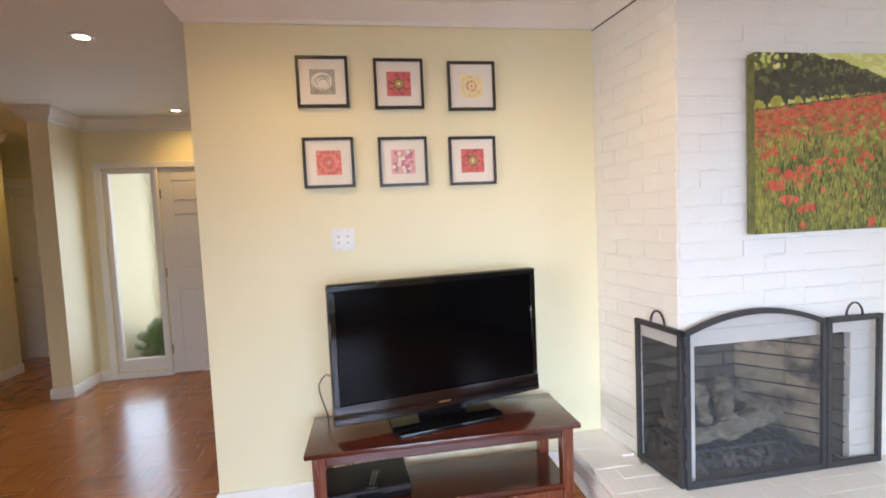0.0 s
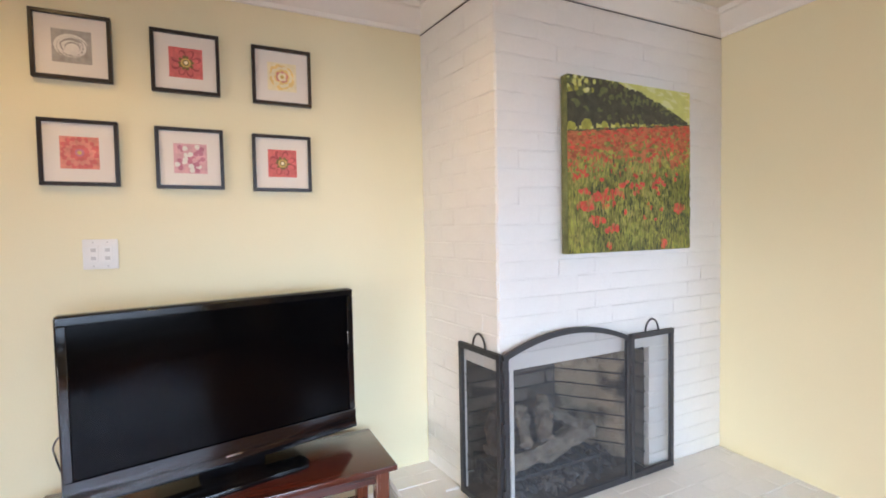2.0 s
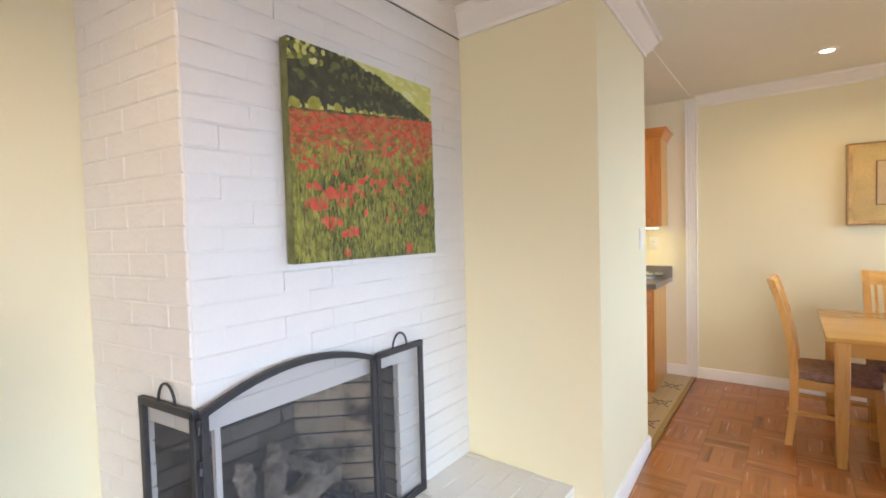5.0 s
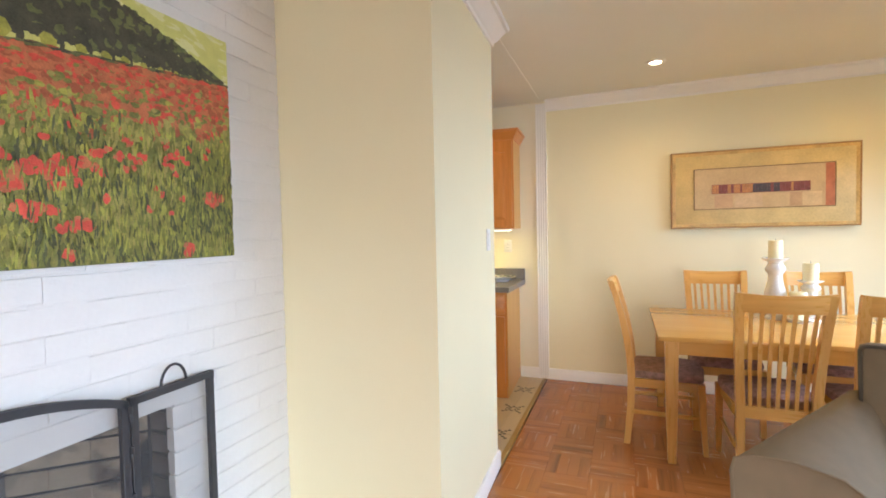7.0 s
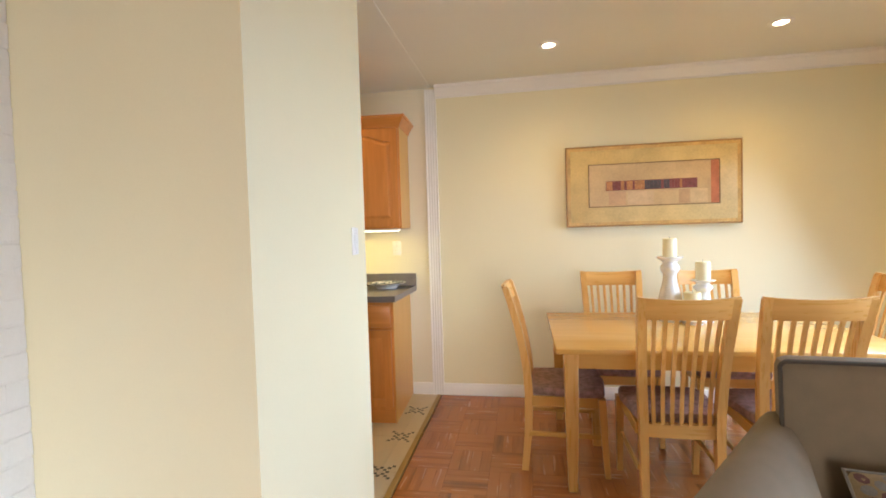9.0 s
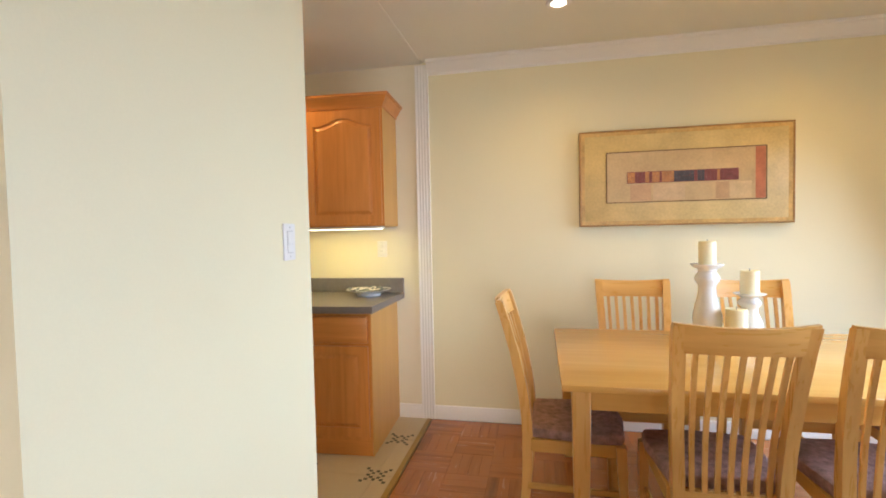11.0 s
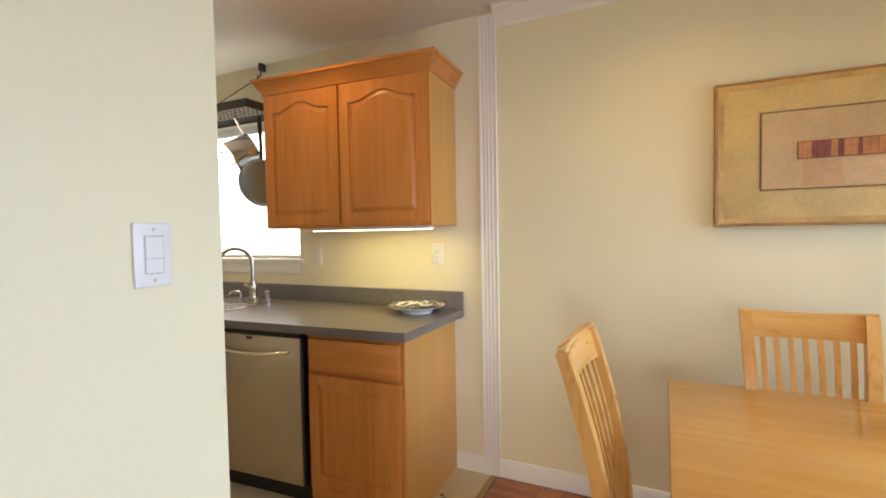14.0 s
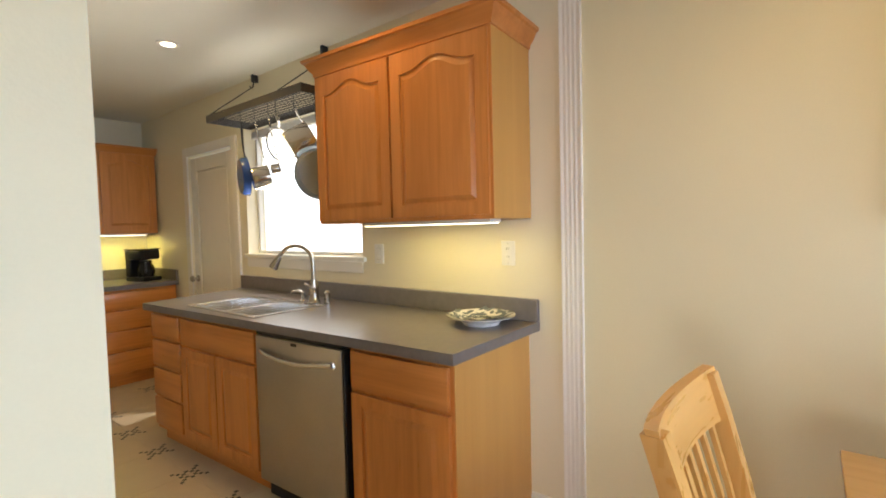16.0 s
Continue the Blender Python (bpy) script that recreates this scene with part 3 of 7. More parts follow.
for k in range(1300):
    a, r, z = rng.uniform(0, 6.283), rng.uniform(0, 0.36), rng.uniform(0, 0.75)
    c = Vector((-1.46 + r * math.cos(a), 6.15 + r * math.sin(a), -0.15 + z * (1 - 0.5 * r / 0.42)))
    mm = Matrix.Translation(c) @ Euler((rng.uniform(0, 3), rng.uniform(0, 3), rng.uniform(0, 6))).to_matrix().to_4x4()
    vs = [bm.verts.new(mm @ Vector(p)) for p in ((-0.05, 0, 0), (0, -0.025, 0.01), (0.05, 0, 0), (0, 0.025, 0.01))]
    bm.faces.new(vs)
sh = part("shrub", bm, M_OUTGREEN, soft=False)
tagged(sh, "low green shrub outside beside the front door", "shrub")

# recessed ceiling lights; the last, in the corridor, is an added fill out of view
for i, (cx, cy) in enumerate(CANS):
    zc = KCEIL if cx > 4.6 and cy > 1.64 else CEIL
    dl = thing("ceiling_light", "round recessed ceiling light, switched on", "ceiling light", "recessed ceiling lights", pose(cx, cy, zc))
    part("trim_ring", lathe(bmesh.new(), [(0.040, 0.0), (0.040, -0.006), (0.050, -0.009), (0.064, -0.006), (0.068, 0.0)], 32), M_TRIM, dl)
    part("lens", lathe(bmesh.new(), [(0.0, -0.002), (0.0395, -0.002), (0.0395, 0.0), (0, 0.0)], 32), M_LAMP, dl)


# ---------- fireplace ----------
chim = thing("chimney_breast", "white painted brick chimney breast with an open corner fireplace", "fireplace")
chim["kind"] = "structure"
CX0, CX1, CY = 2.114, 3.545, 2.335
LEAN_SIDE = (2.045 - 2.114) / (2.93 - 2.335)


def side_x(y):
    return CX0 + (y - CY) * LEAN_SIDE


OP_X, OP_Y, OP_Z = 2.99, 2.61, 0.825
core = bmesh.new()
IN = 0.0005
prism(core, [(CX0 + IN, CY + IN), (CX1, CY + IN), (CX1, 2.93), (side_x(2.93) + IN, 2.93)], OP_Z + 0.002, CEIL - 0.001)
prism(core, [(OP_X + 0.01, CY + IN), (CX1, CY + IN), (CX1, 2.93), (OP_X + 0.01, 2.93)], HEARTH, OP_Z)
prism(core, [(side_x(OP_Y) + IN, OP_Y + 0.01), (side_x(OP_Y) + 0.022, OP_Y + 0.01), (side_x(2.745) + 0.022, 2.745), (2.99, 2.745), (2.99, 2.93), (side_x(2.93) + IN, 2.93)], HEARTH, OP_Z)
part("mortar_core", core, M_MORTAR, chim, soft=False)


def brick_mesh(name, l, h, d, bev=0.003, ends=True, rough=0.0016):
    """A brick with worn edges; with ends off, paint has filled its upright joints."""
    bm = box(-l / 2, l / 2, -d / 2, d / 2, -h / 2, h / 2)
    edges = [e for e in bm.edges if ends or abs(e.verts[0].co.x - e.verts[1].co.x) > 0.01]
    bmesh.ops.bevel(bm, geom=edges, offset=bev, segments=2 if not ends else 1, affect="EDGES")
    for v in bm.verts:
        v.co += Vector((rng.uniform(-1, 1), rng.uniform(-1, 1), rng.uniform(-1, 1))) * rough
    me = bpy.data.meshes.new(name)
    bm.to_mesh(me)
    bm.free()
    return me


def add_brick(me, m, parent, material, name="brick"):
    if not me.materials:
        me.materials.append(material)
    ob = new(name, me)
    ob.parent = parent
    ob.matrix_local = m
    return ob


COURSE, BL, JT = 0.0775, 0.210, 0.0006
bricks = [brick_mesh("brick", BL, COURSE - 0.0055, 0.03) for k in range(4)]
front_bricks = [brick_mesh("brick", BL, COURSE - 0.0050, 0.03, 0.0035, False, 0.0014) for k in range(5)]


def lay(parent, origin, along, normal, length, z0, z1, skip=None, meshes=None, material=None, course=COURSE, bl=BL, jt=JT, phase=0.0, proud=0.0032, wobble=0.35):
    """Running bond on an upright face: bricks clipped to the face's ends, none over the opening."""
    along, normal = Vector(along).normalized(), Vector(normal).normalized()
    rows = int((z1 - z0) / course + 1e-3)
    rot = Matrix((( along.x, -normal.x, 0, 0), (along.y, -normal.y, 0, 0), (0, 0, 1, 0), (0, 0, 0, 1)))
    for r in range(rows):
        z = z0 + (r + 0.5) * course
        u = -((bl + jt) / 2 if (r + int(phase)) % 2 else 0.0)
        while u < length - 0.03:
            a, b = max(u, 0.002), min(u + bl, length - 0.002)
            spans = [(a, b)]
            if skip:
                s0, s1, sz0, sz1 = skip
                if sz0 - course * 0.3 < z < sz1 - course * 0.2:
                    spans = [s for s in ((a, min(b, s0)), (max(a, s1), b))]
            for a2, b2 in spans:
                if b2 - a2 > 0.03:
                    c = Vector(origin) + along * ((a2 + b2) / 2) + Vector((0, 0, z)) + normal * (proud - 0.015 + rng.uniform(-0.0010, 0.0010))
                    m = Matrix.Translation(c) @ rot @ Matrix.Rotation(radians(rng.uniform(-wobble, wobble)), 4, "Y") @ Matrix.Diagonal(((b2 - a2) / bl, 1, 1, 1))
                    add_brick(rng.choice(meshes), m, parent, material)
            u += bl + jt


FACE_TOP = 2.402
lay(chim, (CX0, CY, 0), (1, 0, 0), (0, -1, 0), CX1 - CX0, HEARTH + 0.002, FACE_TOP, (0.0, OP_X - CX0, HEARTH, OP_Z), front_bricks, M_BRICK, proud=0.0044, wobble=0.45)
sdir = Vector((side_x(2.93) - CX0, 2.93 - CY, 0))
lay(chim, (CX0, CY, 0), sdir, (-1, LEAN_SIDE, 0), sdir.length, HEARTH + 0.002, FACE_TOP, (0.0, OP_Y - CY, HEARTH, OP_Z), bricks, M_BRICK, phase=1)

# steel angle at the open corner, firebox lining
part("corner_post", box(2.170, 2.190, CY + 0.006, CY + 0.026, HEARTH, OP_Z, 0.002), M_TRIM, chim, "slim white painted steel corner post")
part("lintel", prism(bmesh.new(), [(CX0 + 0.005, CY + 0.005), (OP_X, CY + 0.005), (OP_X, CY + 0.10), (CX0 + 0.09, CY + 0.10), (side_x(OP_Y) + 0.09, OP_Y), (side_x(OP_Y) + 0.005, OP_Y)], OP_Z - 0.006, OP_Z + 0.0015), M_SOOT, chim)
fb = bmesh.new()
bx(fb, side_x(2.74) + 0.024, OP_X + 0.004, 2.738, 2.744, HEARTH, OP_Z)
bx(fb, OP_X + 0.006, OP_X + 0.16, CY + 0.02, 2.90, HEARTH, OP_Z)
prism(fb, [(CX0 + 0.09, CY + 0.10), (OP_X, CY + 0.10), (OP_X, 2.74), (2.17, 2.74)], OP_Z - 0.02, OP_Z - 0.008)
part("firebox_lining", fb, M_SOOT, chim, "soot-blackened firebox lining", soft=False)
fbricks = [brick_mesh("firebrick", 0.225, 0.066, 0.02, 0.003) for k in range(3)]
lay(chim, (2.095, 2.735, 0), (1, 0, 0), (0, -1, 0), 2.735 - 2.095, HEARTH, OP_Z - 0.02, None, fbricks, M_SOOTBRICK, 0.075, 0.225)
sbricks = [brick_mesh("firebrick", 0.225, 0.066, 0.02, 0.003) for k in range(3)]
splay = Vector((2.985 - 2.725, 2.445 - 2.735, 0))
lay(chim, (2.725, 2.735, 0), splay, (splay.y, -splay.x, 0), splay.length, HEARTH, OP_Z - 0.02, None, sbricks, M_FIREBRICK, 0.075, 0.225)
lay(chim, (OP_X + 0.002, 2.445, 0), (0, -1, 0), (-1, 0, 0), 2.445 - CY - 0.02, HEARTH, OP_Z - 0.02, None, fbricks, M_SOOTBRICK, 0.075, 0.225)
part("firebox_splay", prism(bmesh.new(), [(2.731, 2.7375), (2.9955, 2.4425), (2.9955, 2.7375)], HEARTH, OP_Z - 0.021), M_SOOT, chim, "sooty wedge behind the splayed brick", soft=False)

# raised hearth of painted brick
hearth = thing("hearth", "raised white painted brick hearth with worn joints", "hearth")
hearth["kind"] = "structure"
HX0, HX1, HY = 1.80, 3.535, 1.74
part("hearth_bed", prism(bmesh.new(), [(HX0 + 0.01, HY + 0.01), (HX1 - 0.01, HY + 0.01), (HX1 - 0.01, 2.92), (HX0 + 0.01, 2.92)], 0, HEARTH - 0.008), M_MORTAR, hearth, soft=False)
part("ash_bed", prism(bmesh.new(), [(CX0 + 0.012, CY + 0.012), (OP_X, CY + 0.012), (OP_X, 2.735), (side_x(2.735) + 0.03, 2.735)], HEARTH - 0.0075, HEARTH - 0.004), M_SOOT, hearth, "sooty firebox floor", soft=False)
hb = [brick_mesh("hearth_brick", 0.198, 0.0985, 0.03, 0.002) for k in range(3)]
hb_in = [brick_mesh("hearth_brick", 0.198, 0.0935, 0.03) for k in range(2)]
y = HY
row = 0
while y < 2.90:
    x = HX0 - (0.1 if row % 2 else 0)
    while x < HX1 - 0.03:
        a, b = max(x, HX0), min(x + 0.198, HX1)
        yc, inside = y + 0.046, y > CY - 0.05
        if inside and yc > CY and yc < 2.74:
            sx = side_x(yc)
            if a < sx < b:
                a, b = (a, sx - 0.004) if sx - a > b - sx else (sx + 0.004, b)
            b = min(b, OP_X - 0.004)
        if b - a > 0.03 and not (inside and a > side_x(min(yc, 2.93)) - 0.02 and not (b < OP_X and yc < 2.74)):
            m = Matrix.Translation(((a + b) / 2, yc, HEARTH - 0.014 + rng.uniform(-0.0015, 0.0015))) @ Matrix.Rotation(radians(90), 4, "X") @ Matrix.Diagonal(((b - a) / 0.198, 1, 1, 1))
            sooty = inside and a > 2.02 and yc > CY
            add_brick(rng.choice(hb_in if sooty else hb), m, hearth, M_SOOTBRICK if sooty else M_BRICK)
        x += 0.1995
    y += 0.100
    row += 1
lay(hearth, (HX0, HY, 0), (1, 0, 0), (0, -1, 0), HX1 - HX0, 0.0, 0.165, None, bricks, M_BRICK)
lay(hearth, (HX0, 2.92, 0), (0, -1, 0), (-1, 0, 0), 2.92 - HY, 0.0, 0.165, None, bricks, M_BRICK)


# fire screen of three panels: a middle one with an arched top and two folded wings
def mesh_material():
    m = bpy.data.materials.new("wire_mesh")
    m.use_nodes = True
    nt = m.node_tree
    b = nt.nodes["Principled BSDF"]
    b.inputs["Base Color"].default_value = (0.13, 0.13, 0.135, 1)
    b.inputs["Roughness"].default_value = 0.6
    tr = nt.nodes.new("ShaderNodeBsdfTransparent")
    mx = nt.nodes.new("ShaderNodeMixShader")
    mx.inputs[0].default_value = 0.27
    nt.links.new(tr.outputs[0], mx.inputs[1])
    nt.links.new(b.outputs[0], mx.inputs[2])
    nt.links.new(mx.outputs[0], nt.nodes["Material Output"].inputs["Surface"])
    return m


M_MESH = mesh_material()
fscreen = thing("fire_screen", "black iron three-panel fire screen with wire mesh and arched top", "fire screen")
SB = HEARTH + 0.003


def screen_panel(name, x0, y0, x1, y1, h0, rise, handle):
    w = math.hypot(x1 - x0, y1 - y0)
    ang = math.degrees(math.atan2(y1 - y0, x1 - x0))
    p = new(name)
    p.parent = fscreen
    p.matrix_local = pose(x0, y0, SB, 0, 0, ang)
    fw = 0.024
    n = 16

    def top(u, inset=0.0):
        t = 2 * u / w - 1
        return h0 - inset + rise * (1 - t * t)
    bm = bmesh.new()
    bx(bm, 0, fw, -0.009, 0.009, 0, top(0), 0.002)
    bx(bm, w - fw, w, -0.009, 0.009, 0, top(w), 0.002)
    bx(bm, fw, w - fw, -0.009, 0.009, 0, 0.03, 0.002)
    bar(bm, [((u, 0, top(u) - fw / 2), fw / 2, 0.009, (0, 0, 1), (0, 1, 0)) for u in [w * k / n for k in range(n + 1)]])
    part("frame", bm, M_IRON, p)
    bm = bmesh.new()
    us = [fw + (w - 2 * fw) * k / n for k in range(n + 1)]
    for off in (-0.001, 0.001):
        lo = [bm.verts.new((u, off, 0.03)) for u in us]
        hi = [bm.verts.new((u, off, top(u) - fw)) for u in us]
        for k in range(n):
            bm.faces.new((lo[k], lo[k + 1], hi[k + 1], hi[k]))
        if off < 0:
            break
    part("wire_mesh", bm, M_MESH, p, "fine dark see-through wire mesh")
    if handle:
        pts = [(w / 2 + 0.045 * math.cos(a), 0, top(w / 2) - 0.002 + 0.062 * math.sin(a)) for a in [math.pi * k / 14 for k in range(15)]]
        part("handle", tube(bmesh.new(), pts, 0.0045, 8), M_IRON, p)
    return p


screen_panel("middle_panel", 2.105, 2.292, 2.822, 2.300, 0.700, 0.078, False)
screen_panel("right_panel", 2.826, 2.300, 3.125, 2.302, 0.706, 0.0, True)
screen_panel("left_panel", 2.068, 2.598, 2.098, 2.296, 0.706, 0.0, True)
for hx, hy in ((2.100, 2.286), (2.824, 2.290)):
    for hz in (0.10, 0.24, 0.38, 0.52, 0.64):
        bm = lathe(bmesh.new(), [(0, 0), (0.006, 0), (0.006, 0.020), (0.0045, 0.022), (0.006, 0.024), (0.006, 0.044), (0, 0.044)], 12, hx, hy, SB + hz)
        part("hinge", bm, M_IRON, fscreen)

# gas logs on a grate with embers
logset = thing("gas_log_set", "charred ceramic gas logs on a grate with embers", "gas logs")


def log(pts, r, material, name="log"):
    bm = bmesh.new()
    fine = []
    rr = []
    P = [Vector(p) for p in pts]
    for a, b in zip(P, P[1:]):
        for k in range(9):
            fine.append(a.lerp(b, k / 9))
    fine.append(P[-1])
    for i, p in enumerate(fine):
        rr.append(r * (0.82 + 0.36 * noise.noise(p * 9)) * (0.7 if i in (0, len(fine) - 1) else 1))
    tube(bm, fine, rr, 18)
    for v in bm.verts:
        w = v.co.copy()
        w.x *= 0.35
        near = min(fine, key=lambda p: (p - v.co).length)
        v.co += (v.co - near) * (0.55 * noise.noise(w * 38))
        v.co += Vector((noise.noise(v.co * 30), noise.noise(v.co * 30 + Vector((5, 0, 0))), noise.noise(v.co * 30 + Vector((0, 7, 0))))) * 0.008
    return part(name, bm, material, logset)


log([(2.18, 2.43, 0.34), (2.45, 2.45, 0.365), (2.76, 2.50, 0.40)], 0.045, M_LOG)
log([(2.20, 2.60, 0.36), (2.45, 2.62, 0.38), (2.75, 2.62, 0.40)], 0.05, M_CHAR)
log([(2.34, 2.46, 0.39), (2.38, 2.55, 0.47), (2.40, 2.60, 0.53)], 0.036, M_LOG)
log([(2.44, 2.45, 0.40), (2.50, 2.55, 0.48), (2.54, 2.61, 0.56)], 0.040, M_LOG)
log([(2.68, 2.46, 0.42), (2.60, 2.55, 0.46), (2.54, 2.62, 0.50)], 0.034, M_LOG)
log([(2.20, 2.50, 0.36), (2.22, 2.58, 0.44), (2.26, 2.63, 0.52)], 0.034, M_CHAR)
bm = bmesh.new()
for k in range(7):
    x = 2.20 + k * 0.09
    bx(bm, x - 0.007, x + 0.007, 2.40, 2.66, 0.292, 0.306)
for yb in (2.42, 2.64):
    bx(bm, 2.17, 2.78, yb - 0.007, yb + 0.007, 0.278, 0.292)
    for x in (2.20, 2.75):
        bx(bm, x - 0.008, x + 0.008, yb - 0.008, yb + 0.008, HEARTH, 0.278)
part("grate", bm, M_IRON, logset)
bm = bmesh.new()
for k in range(150):
    c = Vector((rng.uniform(2.17, 2.88), rng.uniform(2.38, 2.70), HEARTH + rng.uniform(0.0, 0.06)))
    s = rng.uniform(0.014, 0.034)
    geo = bmesh.ops.create_icosphere(bm, subdivisions=1, radius=s, matrix=Matrix.Translation(c) @ Euler((rng.uniform(0, 3),) * 3).to_matrix().to_4x4() @ Matrix.Diagonal((1.3, 0.8, 0.7, 1)))
    for v in geo["verts"]:
        v.co += Vector((rng.uniform(-1, 1), rng.uniform(-1, 1), rng.uniform(-1, 1))) * s * 0.2
tagged(part("embers", bm, M_CHAR, logset, soft=False), "dark lumps of cold ember", "", kind="stuff")


# ---------- floors laid in pieces ----------
def parquet(x0, x1, y0, y1, part_box):
    """Oak blocks of four strips, each block turned against its neighbours; strips inside part_box are single parts."""
    S, N = 0.238, 4
    floor = bpy.data.objects["floor"]
    w = S / N
    protos = {}
    for turn, mm in ((0, M_PARQUET), (1, M_PARQUET_Y)):
        hx, hy = (S / 2, w / 2) if turn == 0 else (w / 2, S / 2)
        bm = box(-hx + 0.0003, hx - 0.0003, -hy + 0.0003, hy - 0.0003, -0.012, 0.0, 0.0007)
        me = bpy.data.meshes.new("parquet_strip")
        bm.to_mesh(me)
        bm.free()
        me.materials.append(M_STRIP if turn == 0 else M_STRIP_Y)
        protos[turn] = me
    rest = {0: bmesh.new(), 1: bmesh.new()}
    i = 0
    x = x0
    while x < x1:
        j = 0
        y = y0
        while y < y1:
            turn = (i + j) % 2
            for k in range(N):
                cx, cy = (x + S / 2, y + (k + 0.5) * w) if turn == 0 else (x + (k + 0.5) * w, y + S / 2)
                z = -rng.uniform(0, 0.0006)
                if part_box[0] < cx < part_box[1] and part_box[2] < cy < part_box[3]:
                    ob = new("parquet_strip", protos[turn])
                    ob.parent = floor
                    ob.location = (cx, cy, z)
                else:
                    hx, hy = (S / 2, w / 2) if turn == 0 else (w / 2, S / 2)
                    yield turn, cx - hx + 0.0003, cx + hx - 0.0003, cy - hy + 0.0003, cy + hy - 0.0003, z
            y += S
            j += 1
        x += S
        i += 1


def boxes_mesh(name, material, boxes, depth, parent, label):
    verts, faces = [], []
    for x0, x1, y0, y1, z in boxes:
        n = len(verts)
        verts += [(x0, y0, z), (x1, y0, z), (x1, y1, z), (x0, y1, z), (x0, y0, z - depth), (x1, y0, z - depth), (x1, y1, z - depth), (x0, y1, z - depth)]
        faces += [(n, n + 1, n + 2, n + 3), (n, n + 4, n + 5, n + 1), (n + 1, n + 5, n + 6, n + 2), (n + 2, n + 6, n + 7, n + 3), (n + 3, n + 7, n + 4, n)]
    me = bpy.data.meshes.new(name)
    me.from_pydata(verts, [], faces)
    me.materials.append(material)
    ob = new(name, me)
    ob.parent = parent
    return tagged(ob, label, "", kind="stuff")


M_STRIP = wood("oak_strip", (0.12, 0.033, 0.009), (0.41, 0.143, 0.040), 0.24, "X", 0.5, coat=0.3, rand=0.35, grain=0.62)
M_STRIP_Y = wood("oak_strip_cross", (0.12, 0.033, 0.009), (0.41, 0.143, 0.040), 0.24, "Y", 0.5, coat=0.3, rand=0.35, grain=0.62)


def lay_floor():
    groups = {0: [], 1: []}
    for x0, x1, y0, y1 in ((4.53 - 0.238 * 34, 6.19, 1.610 - 0.238 * 14, 1.60),):
        for turn, *b in parquet(x0, x1, y0, y1, (4.50, 6.2, 0.62, 1.62)):
            b[1], b[3] = min(b[1], EAST - 0.002), min(b[3], 1.617)
            if b[1] - b[0] > 0.004 and b[3] - b[2] > 0.004:
                groups[turn].append(b)
    for turn, *b in parquet(4.53 - 0.238 * 34, 3.59, 1.612, 7.8, (9, 9, 9, 9)):
        groups[turn].append(b)
    fl = bpy.data.objects["floor"]
    boxes_mesh("parquet_field", M_PARQUET, groups[0], 0.012, fl, "reddish oak parquet strips in turned blocks")
    boxes_mesh("parquet_field", M_PARQUET_Y, groups[1], 0.012, fl, "reddish oak parquet strips in turned blocks")


# ---------- television corner ----------
def tv_stand():
    s = thing("tv_stand", "dark cherry-stained wooden television stand with a lower shelf", "tv stand")
    x0, x1, y0, y1, z = 0.475, 1.700, 2.450, 2.850, 0.470
    part("top_board", box(x0, x1, y0, y1, z - 0.022, z, 0.005, seg=2), M_CHERRY, s, "glossy dark cherry top")
    for lx in (x0 + 0.03, x1 - 0.085):
        for ly in (y0 + 0.02, y1 - 0.075):
            bm = bmesh.new()
            c = (lx + 0.0275, ly + 0.0275)
            bar(bm, [((*c, 0.0), 0.021, 0.021, (1, 0, 0), (0, 1, 0)), ((*c, 0.25), 0.026, 0.026, (1, 0, 0), (0, 1, 0)), ((*c, z - 0.022), 0.0275, 0.0275, (1, 0, 0), (0, 1, 0))])
            bmesh.ops.bevel(bm, geom=list(bm.edges), offset=0.003, segments=1, affect="EDGES")
            part("leg", bm, M_CHERRY_Z, s)
    part("apron", box(x0 + 0.085, x1 - 0.085, y0 + 0.03, y0 + 0.05, z - 0.072, z - 0.022, 0.002), M_CHERRY, s)
    part("apron", box(x0 + 0.085, x1 - 0.085, y1 - 0.05, y1 - 0.03, z - 0.072, z - 0.022, 0.002), M_CHERRY, s)
    for lx in (x0 + 0.04, x1 - 0.06):
        part("apron", box(lx, lx + 0.02, y0 + 0.075, y1 - 0.075, z - 0.072, z - 0.022, 0.002), M_CHERRY, s)
    part("shelf", box(x0 + 0.045, x1 - 0.045, y0 + 0.035, y1 - 0.035, 0.155, 0.180, 0.004), M_CHERRY, s)
    part("shelf_rail", box(x0 + 0.085, x1 - 0.085, y0 + 0.028, y0 + 0.046, 0.110, 0.155, 0.002), M_CHERRY_Z, s)
    return z


